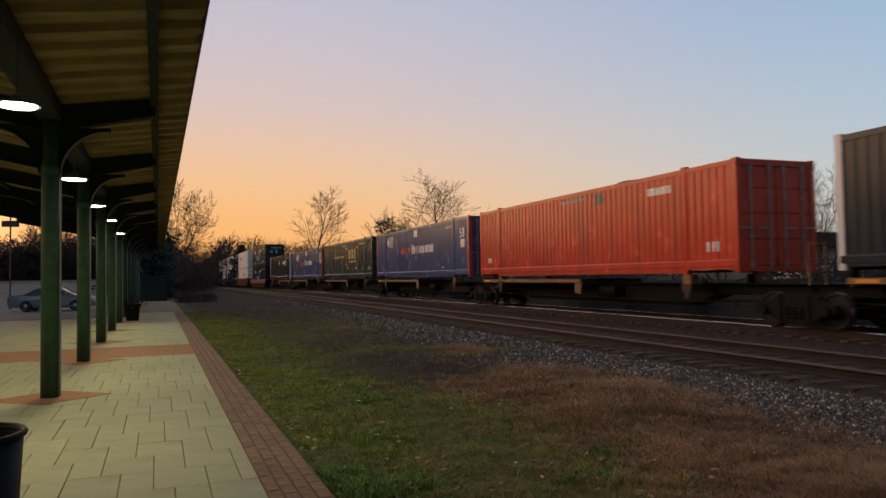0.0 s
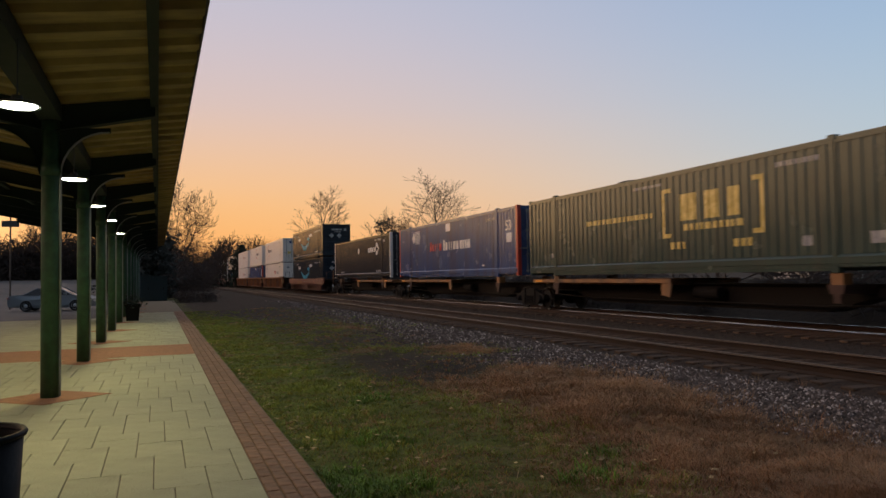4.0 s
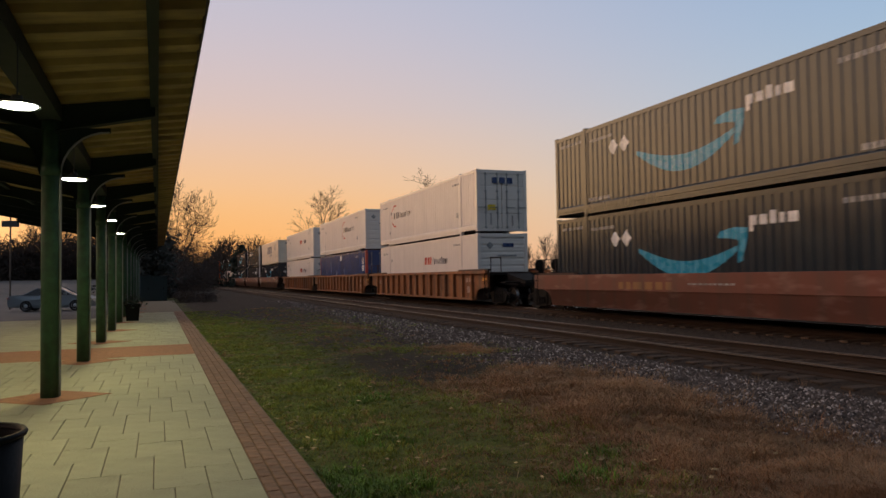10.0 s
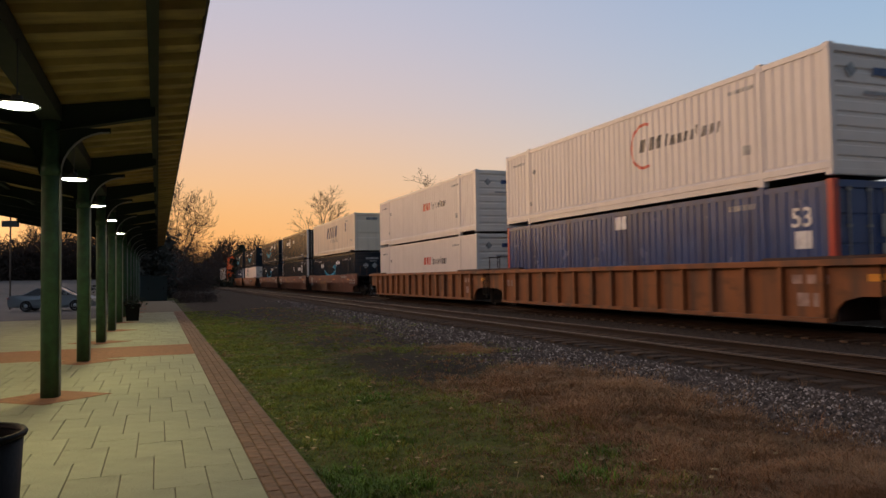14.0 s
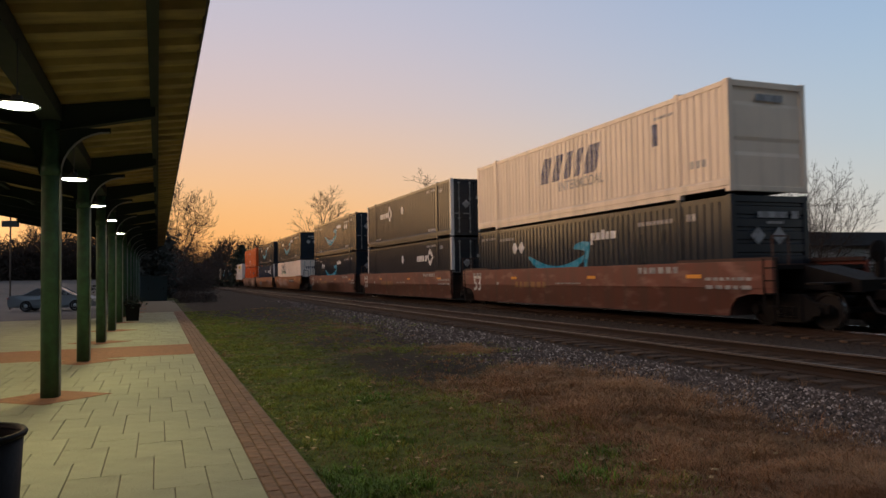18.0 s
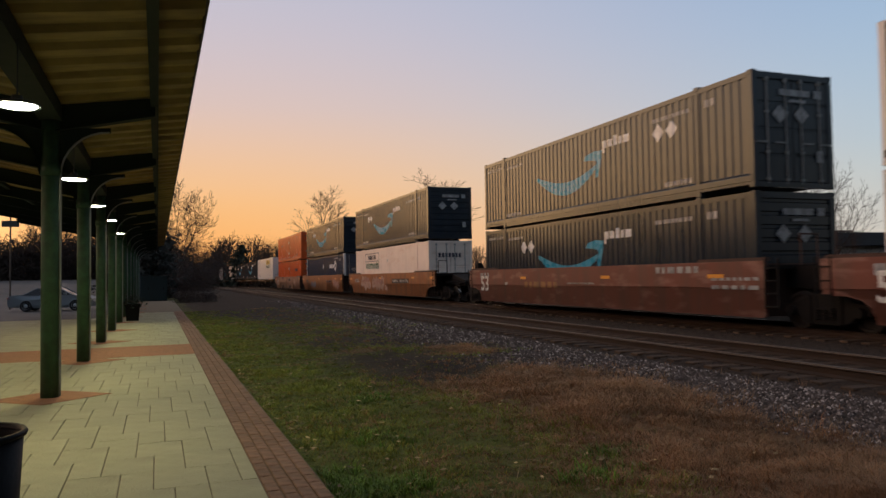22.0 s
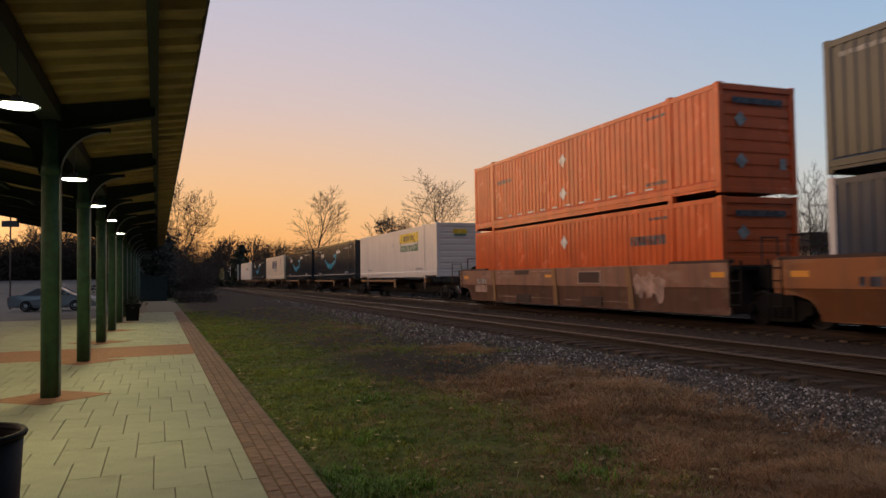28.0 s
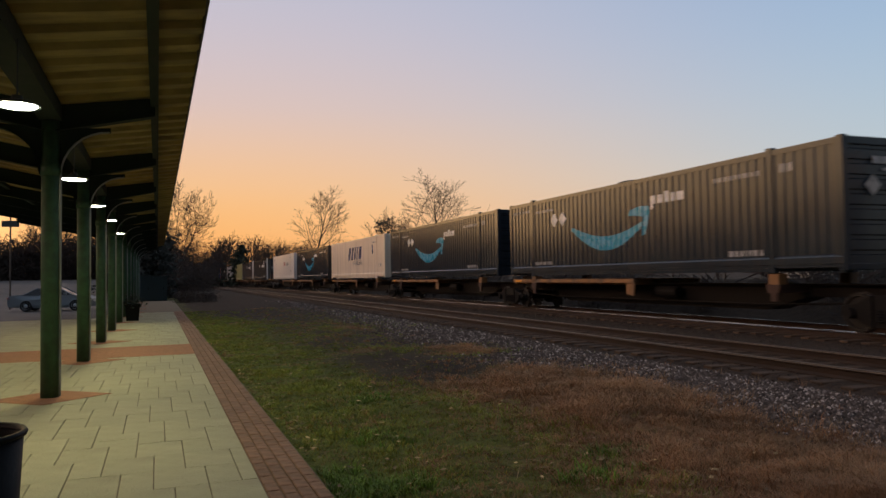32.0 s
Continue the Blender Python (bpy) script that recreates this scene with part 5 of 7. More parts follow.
def make_ground():
    xs = ticks([(-2500, -300, 550), (-300, -40, 40), (-40, 1.15, 5), (1.15, 8.2, 0.16), (8.2, 14, 0.2), (14, 20, 0.35), (20, 36, 1), (36, 60, 4), (60, 300, 40), (300, 2500, 550)])
    ys = ticks([(-600, -20, 120), (-20, 3, 2.5), (3, 18, 0.22), (18, 45, 0.6), (45, 200, 6), (200, 3000, 400)])
    verts, cols = [], []
    for y in ys:
        nx = near_x(max(-60, min(y, 260)))
        for x in xs:
            d = x - nx
            verts.append((x, y, ground_z(x, y, d)))
            rust = max(math.exp(-(d / 1.85) ** 6), math.exp(-((d - APART) / 2.6) ** 6))
            cols.append((*covers(x, y, d), 1.0 - 0.8 * rust))
    nx_, faces = len(xs), []
    for j in range(len(ys) - 1):
        for i in range(nx_ - 1):
            a = j * nx_ + i
            faces.append((a, a + 1, a + nx_ + 1, a + nx_))
    me = bpy.data.meshes.new("ground")
    me.from_pydata(verts, [], faces)
    att = me.color_attributes.new("cover", "FLOAT_COLOR", "POINT")
    att.data.foreach_set("color", [c for q in cols for c in q])
    m = bpy.data.materials.new("ground_cover")
    m.use_nodes = True
    nt = m.node_tree
    b = nt.nodes["Principled BSDF"]
    N, L = nt.nodes.new, nt.links.new
    at = N("ShaderNodeAttribute"); at.attribute_name = "cover"
    sep = N("ShaderNodeSeparateColor")
    L(at.outputs["Color"], sep.inputs[0])
    tc = N("ShaderNodeTexCoord")

    def tint(c, scale, detail, lo, hi):
        n = N("ShaderNodeTexNoise"); n.inputs["Scale"].default_value, n.inputs["Detail"].default_value = scale, detail
        L(tc.outputs["Object"], n.inputs["Vector"])
        r = N("ShaderNodeMapRange"); r.inputs["From Min"].default_value, r.inputs["From Max"].default_value = 0.3, 0.7
        r.inputs["To Min"].default_value, r.inputs["To Max"].default_value = lo, hi
        L(n.outputs["Fac"], r.inputs["Value"])
        x = N("ShaderNodeMix"); x.data_type, x.blend_type = "RGBA", "MULTIPLY"
        x.inputs["Factor"].default_value = 1
        x.inputs["A"].default_value = (*c, 1)
        L(r.outputs["Result"], x.inputs["B"])
        return x.outputs["Result"]

    def blend(f, a, bb):
        x = N("ShaderNodeMix"); x.data_type = "RGBA"
        L(f, x.inputs["Factor"]); L(a, x.inputs["A"]); L(bb, x.inputs["B"])
        return x.outputs["Result"]

    green = tint((0.082, 0.105, 0.020), 9, 8, 0.45, 1.5)
    dry = tint((0.165, 0.092, 0.043), 7, 8, 0.5, 1.4)
    dirt = tint((0.025, 0.0175, 0.011), 5, 8, 0.6, 1.5)
    vor = N("ShaderNodeTexVoronoi"); vor.inputs["Scale"].default_value = 30
    L(tc.outputs["Object"], vor.inputs["Vector"])
    vr = N("ShaderNodeValToRGB")
    vr.color_ramp.elements[0].color, vr.color_ramp.elements[1].color = (0.026, 0.0195, 0.016, 1), (0.085, 0.066, 0.056, 1)
    sv = N("ShaderNodeSeparateColor")
    L(vor.outputs["Color"], sv.inputs[0]); L(sv.outputs[0], vr.inputs[0])
    c = blend(sep.outputs[0], green, dry)
    c = blend(sep.outputs[1], c, dirt)
    c = blend(sep.outputs[2], c, vr.outputs["Color"])
    c = blend(at.outputs["Alpha"], tint((0.034, 0.0188, 0.0095), 12, 8, 0.5, 1.5), c)
    L(c, b.inputs["Base Color"])
    b.inputs["Roughness"].default_value = 0.95
    b.inputs["Specular IOR Level"].default_value = 0.2
    nb = N("ShaderNodeTexNoise"); nb.inputs["Scale"].default_value, nb.inputs["Detail"].default_value = 18, 8
    L(tc.outputs["Object"], nb.inputs["Vector"])
    bp = N("ShaderNodeBump"); bp.inputs["Strength"].default_value, bp.inputs["Distance"].default_value = 0.7, 0.05
    L(nb.outputs["Fac"], bp.inputs["Height"]); L(bp.outputs[0], b.inputs["Normal"])
    me.materials.append(m)
    for p in me.polygons:
        p.use_smooth = True
    tagged(new("ground", me), "grass, dirt and gravel ground beside the tracks", "ground", kind="structure")


make_ground()


# ---- rails and sleepers ----
PROFILE = [(-0.07, -0.16), (0.07, -0.16), (0.07, -0.145), (0.012, -0.12), (0.012, -0.045), (0.036, -0.035), (0.036, -0.002), (-0.036, -0.002), (-0.036, -0.035), (-0.012, -0.045), (-0.012, -0.12), (-0.07, -0.145)]


def rail(off, label, head):
    bm = bmesh.new()
    tops = bmesh.new()
    prev = pt = None
    s = -30.0
    while s <= 330:
        ring = [bm.verts.new((*line(s, off + dx)[:2], RAIL_Z + dz)) for dx, dz in PROFILE]
        top = [tops.verts.new((*line(s, off + dx)[:2], RAIL_Z + dz)) for dx, dz in ((-0.041, -0.018), (-0.028, 0.0), (0.032, 0.0))]
        if prev:
            for k in range(len(ring)):
                j = (k + 1) % len(ring)
                bm.faces.new((prev[k], prev[j], ring[j], ring[k]))
            tops.faces.new((pt[0], pt[1], top[1], top[0]))
            tops.faces.new((pt[1], pt[2], top[2], top[1]))
        prev, pt = ring, top
        s += 3.0 if s < 90 else 10.0
    r = tagged(part("rail", bm, M["rail_side"]), label, "rail", "rails of the tracks")
    part("running_surface", tops, M[head], r, "worn steel top of the rail")


for centre, lab, head in ((NEAR, "rusty steel rail with dull worn top", "rail_worn"), (FAR, "steel rail with polished top under the passing train", "rail_top")):
    for sg in (-1, 1):
        rail(centre + sg * GAUGE / 2, lab, head)

TIE = mesh_of("tie", boxed(-1.32, 1.32, -0.115, 0.115, -0.13, 0.0, 0.015), M["tie"])
rng = random.Random(4)


def sleepers(centre, label):
    root = tagged(new("track_bed"), label, "track", "sleepers of the tracks")
    rest = bmesh.new()
    s, n = -8.0, 0
    while s < 170:
        X, Y, k = line(s, centre + rng.uniform(-0.05, 0.05))
        m = pose(X, Y, RAIL_Z - 0.155 + rng.uniform(-0.008, 0.008), 0, 0, math.degrees(-math.atan(-k)) - math.degrees(TURN) + rng.uniform(-1, 1))
        if s < 52:
            piece("tie", TIE, root, m)
        else:
            box(rest, -1.32, 1.32, -0.115, 0.115, -0.13, 0.0, 0, m)
        s += 0.51 if s < 60 else 0.62
    tagged(part("far_ties", rest, M["tie_rest"], root), kind="stuff")


sleepers(NEAR, "weathered wooden sleepers of the near track")
sleepers(FAR, "weathered wooden sleepers under the train")


# ---- ballast stones and grass ----
# Covers and heights of the verge on a grid of eighths of a metre, for what is strewn on it.
GX, GY, STEP = (1.0, 18.0), (2.5, 58.0), 0.125
verge = np.array([[(*covers(x, y, x - near_x(y)), ground_z(x, y, x - near_x(y)), x - near_x(y)) for x in np.arange(GX[0], GX[1], STEP)] for y in np.arange(GY[0], GY[1], STEP)])


def lookup(x, y):
    i = np.clip(np.rint((y - GY[0]) / STEP).astype(int), 0, verge.shape[0] - 1)
    j = np.clip(np.rint((x - GX[0]) / STEP).astype(int), 0, verge.shape[1] - 1)
    return verge[i, j].T


def soft_field(rs, cell):
    """Smooth random field over the verge: values about 0 to 1 with lumps of that size."""
    ny, nx = int((GY[1] - GY[0]) / cell) + 3, int((GX[1] - GX[0]) / cell) + 3
    g = rs.rand(ny, nx)

    def at(x, y):
        u, v = (x - GX[0]) / cell, (y - GY[0]) / cell
        i, j = np.clip(v.astype(int), 0, ny - 2), np.clip(u.astype(int), 0, nx - 2)
        a, b = np.clip(v - i, 0, 1), np.clip(u - j, 0, 1)
        a, b = a * a * (3 - 2 * a), b * b * (3 - 2 * b)
        return (g[i, j] * (1 - b) + g[i, j + 1] * b) * (1 - a) + (g[i + 1, j] * (1 - b) + g[i + 1, j + 1] * b) * a

    return at


def strewn(name, verts, faces, mat, label, category, tones=None):
    me = bpy.data.meshes.new(name)
    me.from_pydata(verts.tolist(), [], faces)
    if tones is not None:
        att = me.color_attributes.new("tone", "FLOAT_COLOR", "POINT")
        att.data.foreach_set("color", np.concatenate([tones, np.ones((len(tones), 1))], 1).ravel())
    me.materials.append(mat)
    return tagged(new(name, me), label, category, kind="stuff")


def scatter_stones():
    rs = np.random.RandomState(7)
    base = np.array([(0.5, 0, 0), (-0.5, 0.1, 0), (0.05, 0.5, 0.05), (-0.1, -0.5, 0), (0.05, 0, 0.42), (0.0, 0.05, -0.3)])
    tri = np.array([(0, 2, 4), (2, 1, 4), (1, 3, 4), (3, 0, 4), (2, 0, 5), (1, 2, 5), (3, 1, 5), (0, 3, 5)])
    n = 520000
    y = 3.0 + 50 * rs.rand(n) ** 2.1
    near = np.interp(y, np.arange(0, 60, 0.5), [near_x(v) for v in np.arange(0, 60, 0.5)])
    d = -6.0 + 12.8 * rs.rand(n)
    x = near + d
    dry, dirt, gravel, z, _ = lookup(x, y)
    gravel = np.where(d < -1.5, gravel, 0.9)
    rusty = d > -1.75 + 0.25 * rs.rand(n)
    keep = (rs.rand(n) < gravel ** 2) & ~(rusty & (rs.rand(n) < 0.93)) & (x > 1.5)
    pick = np.flatnonzero(keep)[:66000]
    x, y, z, rusty = x[pick], y[pick], z[pick], rusty[pick]
    m = len(pick)
    r = (0.014 + 0.030 * rs.rand(m) ** 2) * (1.0 + 0.028 * y) * np.where(rusty, 0.8, 1.0)
    a = rs.rand(m) * 6.28
    q = base[None] * (1 + 0.5 * (rs.rand(m, 6, 3) - 0.5)) * np.stack([r, r * (0.6 + 0.5 * rs.rand(m)), r * (0.7 + 0.5 * rs.rand(m))], 1)[:, None] * 1.3
    ca, sa = np.cos(a)[:, None], np.sin(a)[:, None]
    q = np.stack([q[..., 0] * ca - q[..., 1] * sa + x[:, None], q[..., 0] * sa + q[..., 1] * ca + y[:, None], q[..., 2] + (z + r * 0.15)[:, None]], -1)
    for flag, name, mat, label in ((False, "ballast", "stone", "grey crushed stone ballast beside the tracks"), (True, "track_ballast", "stone_brown", "rust-brown crushed stone between the rails")):
        v = q[rusty == flag].reshape(-1, 3)
        faces = (tri[None] + 6 * np.arange(len(v) // 6)[:, None, None]).reshape(-1, 3).tolist()
        strewn(name, v, faces, M[mat], label, "gravel")


def tufts_of(rs, x, y, z, h, radius, count, lean, wide):
    """Blades in tufts: five points each. Arrays give each tuft's place, height, radius and tone."""
    n = len(x)
    k = np.repeat(np.arange(n), count)
    m = len(k)
    off = rs.randn(m, 2) * radius[k][:, None] * 0.6
    bx, by, bz = x[k] + off[:, 0], y[k] + off[:, 1], z[k] - 0.006
    out = np.arctan2(off[:, 1], off[:, 0])
    a = out + rs.randn(m) * 0.9
    hh = h[k] * (0.35 + 0.85 * rs.rand(m))
    w = wide * (0.6 + 0.8 * rs.rand(m)) * (1 + 0.09 * by)
    ln = hh * lean * (0.15 + rs.rand(m))
    ca, sa = np.cos(a), np.sin(a)
    lo = np.stack([bx, by, bz], 1)
    side = np.stack([-sa * w, ca * w, 0 * w], 1)
    mid = lo + np.stack([ca * ln * 0.35, sa * ln * 0.35, hh * 0.62], 1)
    tip = lo + np.stack([ca * ln, sa * ln, hh * (1 - 0.12 * lean * rs.rand(m))], 1)
    v = np.stack([lo + side, lo - side, mid + side * 0.75, mid - side * 0.75, tip], 1).reshape(-1, 3)
    f = []
    for b in range(0, 5 * m, 5):
        f.append((b, b + 1, b + 3, b + 2))
        f.append((b + 2, b + 3, b + 4))
    return v, f, k


def scatter_grass(name, mat, label, tufts, count, dryness, tall, seed):
    rs = np.random.RandomState(seed)
    n = tufts * 14
    y = 3.2 + 36 * rs.rand(n) ** 1.75
    x = 1.18 + 6.8 * rs.rand(n)
    dry, dirt, gravel, z, d = lookup(x, y)
    broad, fine = soft_field(rs, 0.9), soft_field(rs, 0.28)
    lump = 0.55 * broad(x, y) + 0.45 * fine(x, y)
    p = np.where(dryness, dry, 1 - dry) * (1 - 0.93 * dirt) * (1 - gravel) * np.clip(1.7 * lump, 0.08, 1)
    pick = np.flatnonzero(rs.rand(n) < p)[:tufts]
    x, y, z, lump, dry, gravel = x[pick], y[pick], z[pick], lump[pick], dry[pick], gravel[pick]
    h = tall * (0.35 + 1.2 * lump ** 1.3) * (0.7 + 0.6 * rs.rand(len(x)))
    if dryness:
        # the belt stands tallest along the gravel
        h *= 0.55 + 1.15 * np.clip((x - 3.4) / 2.0, 0, 1) * np.clip((14 - y) / 4, 0.15, 1)
    else:
        h *= np.where(x < 1.45, 0.75, 1.0)
    v, f, k = tufts_of(rs, x, y, z, h, 0.03 + 0.05 * rs.rand(len(x)), count, 1.9 if dryness else 1.2, 0.0015 if dryness else 0.0018)
    m = len(x)
    light = 0.55 + 0.75 * lump + 0.35 * (rs.rand(m) - 0.5)
    warm = (rs.rand(m) - 0.5) * 0.35 + (0.35 * (rs.rand(m) < 0.12) if not dryness else 0.0)
    tone = np.stack([light * (1 + warm), light, light * (1 - 0.4 * warm)], 1)[k]
    strewn(name, v, f, mat, label, "grass", np.repeat(tone, 5, 0))


def scatter_weeds():
    """Lush broad-bladed weeds in a few spots along the platform and the lawn."""
    rs = np.random.RandomState(52)
    for cx, cy, n, sx, sy, tall in ((1.32, 5.55, 130, 0.12, 0.25, 0.07), (1.55, 5.25, 170, 0.22, 0.16, 0.065), (2.57, 9.27, 60, 0.18, 0.2, 0.05), (3.14, 4.92, 50, 0.2, 0.12, 0.07), (3.7, 5.46, 50, 0.15, 0.12, 0.07), (2.0, 6.9, 40, 0.2, 0.2, 0.06)):
        x, y = cx + sx * rs.randn(n), cy + sy * rs.randn(n)
        ok = x > 1.19
        x, y = x[ok], y[ok]
        z = lookup(x, y)[3]
        v, f, k = tufts_of(rs, x, y, z, tall * (0.5 + rs.rand(len(x))), np.full(len(x), 0.04), 10, 1.3, 0.0030)
        t = 0.6 + 0.8 * rs.rand(len(x))
        strewn("weeds", v, f, M["weed"], "lush dark green weeds in the lawn", "weeds", np.repeat(np.stack([t, t, t], 1)[k], 5, 0))


def scatter_litter():
    """Straws, dead stalks and fallen leaves on the lawn."""
    rs = np.random.RandomState(77)
    n = 1500
    y = 3.6 + 14 * rs.rand(n) ** 1.5
    x = np.where(rs.rand(n) < 0.2, 1.17 + 0.3 * rs.rand(n), 1.2 + 4.2 * rs.rand(n))
    z = lookup(x, y)[3] + 0.02 + 0.035 * rs.rand(n)
    a = rs.rand(n) * 6.28
    leaf = rs.rand(n) < 0.45
    l = np.where(leaf, 0.018 + 0.02 * rs.rand(n), 0.04 + 0.10 * rs.rand(n))
    w = np.where(leaf, l * 0.55, 0.0025)
    up = (rs.rand(n) - 0.4) * 0.6 * l
    u = np.stack([np.cos(a) * l, np.sin(a) * l, up], 1)
    s_ = np.stack([-np.sin(a) * w, np.cos(a) * w, 0.2 * w], 1)
    c = np.stack([x, y, z], 1)
    v = np.stack([c - u, c + s_, c + u, c - s_], 1).reshape(-1, 3)
    t = 0.35 + 0.9 * rs.rand(n) ** 2
    strewn("leaf_litter", v, [(k, k + 1, k + 2, k + 3) for k in range(0, 4 * n, 4)], M["straw"], "pale straws and dead leaves on the lawn", "litter", np.repeat(np.stack([t, t * 0.95, t * 0.85], 1), 4, 0))


scatter_stones()
scatter_grass("grass", M["grass_green"], "short green lawn grass beside the platform", 14000, 10, False, 0.050, 21)
scatter_grass("dry_grass", M["grass_dry"], "dry brown winter grass along the gravel", 14000, 13, True, 0.078, 33)
scatter_weeds()
scatter_litter()


# ---- platform ----
def poured(name, x0, x1, y0, y1, z0, z1, mat, label, cat):
    bm = bmesh.new()
    box(bm, x0, x1, y0, y1, z0, z1)
    return tagged(part(name, bm, mat), label, cat, kind="structure")


base = poured("platform", -14.0, 1.18, -9.0, 34.6, -0.40, -0.012, M["joint"], "pale stamped concrete station platform with brick border", "platform")
poured("road", -70.0, -2.2, 34.6, 92.0, -0.40, -0.17, M["asphalt"], "grey asphalt parking lot beyond the platform", "parking lot")
bm = bmesh.new()
for xx in (-72.0, -3.7):
    for yy, zz in ((57.0, -0.30), (57.0, -0.164), (66.0, 0.20), (78.0, 1.10), (93.0, 1.80), (120.0, 2.15), (120.0, -0.30)):
        bm.verts.new((xx, yy, zz))
bm.verts.ensure_lookup_table()
bm.faces.new(bm.verts[:7]); bm.faces.new(bm.verts[7:][::-1])
for k in range(7):
    bm.faces.new((bm.verts[k], bm.verts[(k + 1) % 7], bm.verts[7 + (k + 1) % 7], bm.verts[7 + k]))
bmesh.ops.recalc_face_normals(bm, faces=bm.faces)
tagged(part("road", bm, M["asphalt"]), "grey asphalt drive rising behind the parking lot", "road", kind="structure")
poured("pavement", -2.2, 1.18, 34.6, 62.0, -0.40, -0.018, M["joint"], "dim brown ground at the platform's far end", "path")
rng = random.Random(12)
BAND, SLIP, REPEAT, EDGE = 0.567, 0.245, 0.64, 0.735  # the stamped pattern: bands, each shifted against the last
STRIPE = (16.4, 19.0)
COLUMN_X, COLUMNS = -1.36, [-7.8, -3.05] + [11.2 + 4.75 * i for i in range(11)]
CELL = {}


def cell(bm, w, h, z, x=0.0, y=0.0):
    """One stamped slab: wide joints along the platform, tight ones across."""
    box(bm, x + 0.0042, x + w - 0.0042, y + 0.0012, y + h - 0.0012, -0.03, z, 0.0025 if h > 0.2 else 0)


def cell_mesh(w, h):
    k = (round(w, 3), round(h, 3))
    if k not in CELL:
        bm = bmesh.new()
        cell(bm, w, h, 0.0)
        CELL[k] = mesh_of("slab", bm, M["slab"])
    return CELL[k]


rest, own = bmesh.new(), 0
for j in range(-27, 56):
    y0, y1 = 7.05 + BAND * j, 7.05 + BAND * (j + 1)
    if STRIPE[0] < y1 and y0 < STRIPE[1]:
        if y0 < STRIPE[0]:
            y1 = STRIPE[0]
        elif y1 > STRIPE[1]:
            y0 = STRIPE[1]
        else:
            continue
    cuts = []
    for lo in (-0.18 + SLIP * j, -0.18 + SLIP * (j - 1)):
        k = math.floor((EDGE - lo) / REPEAT)
        while lo + k * REPEAT > -11:
            cuts.append(lo + k * REPEAT)
            k -= 1
    cuts = sorted(c for c in cuts if c < EDGE - 0.06) + [EDGE]
    for a, b in zip(cuts, cuts[1:]):
        if y1 > 34.4 and a < -2.2:
            continue
        parts_y = [(y0, y1)]
        if b - a > 0.3 and y1 - y0 > 0.5 and rng.random() < 0.35:
            c = y0 + (y1 - y0) * rng.choice((0.36, 0.5, 0.64))
            parts_y = [(y0, c), (c, y1)]
        for ya, yb in parts_y:
            z = rng.uniform(-0.002, 0.002)
            if a > -3.2 and 4.9 < ya < 19.6 and own < 299:
                piece("slab", cell_mesh(b - a, yb - ya), base, pose(a, ya, z))
                own += 1
            else:
                box(rest, a + 0.0042, b - 0.0042, ya + 0.0012, yb - 0.0012, -0.03, z)
tagged(part("far_slabs", rest, M["slab_rest"], base), kind="stuff")
bm = bmesh.new()
box(bm, -11, EDGE, STRIPE[0] + 0.004, STRIPE[1] - 0.004, -0.03, 0.002)
part("cross_band", bm, M["stamped"], base, "orange-red stamped band across the platform")
for cy in COLUMNS:
    if cy > 3:
        bm = bmesh.new()
        vs = [bm.verts.new((COLUMN_X + a * 0.77, cy + b * 0.66, 0.006)) for a, b in ((-1, 0), (0, -1), (1, 0), (0, 1))]
        f = bm.faces.new(vs)
        g = bmesh.ops.extrude_face_region(bm, geom=[f])
        for v in vs:
            v.co.z = -0.02
        bmesh.ops.recalc_face_normals(bm, faces=bm.faces)
        part("column_pad", bm, M["stamped"], base, "red stamped diamond round a column")
bm = bmesh.new()
box(bm, 0.004, 0.104, 0.004, 0.212, -0.04, 0.0, 0.008)
BRICK = mesh_of("brick", bm, M["brick"])
rest, own = bmesh.new(), 0
for c in range(4):
    y = -4.0 + (0.108 if c % 2 else 0.0)
    while y < 39.2:
        z = 0.006 + rng.uniform(-0.004, 0.003)
        if 4.6 < y < 20.5 and own < 300:
            piece("brick", BRICK, base, pose(0.737 + c * 0.108, y, z))
            own += 1
        else:
            box(rest, 0.741 + c * 0.108, 0.839 + c * 0.108, y + 0.004, y + 0.212, -0.04, z)
        y += 0.216
tagged(part("far_bricks", rest, M["brick_rest"], base), kind="stuff")


# ---- canopy ----
VALLEY, RISE_R, RISE_L, EAVE_R, EAVE_L, C0, C1, C2 = 3.98, 0.145, 0.19, 0.46, -7.2, -9.0, 45.0, 60.0


def roof_z(x):
    return VALLEY + (RISE_R * (x - COLUMN_X) if x > COLUMN_X else RISE_L * (COLUMN_X - x))


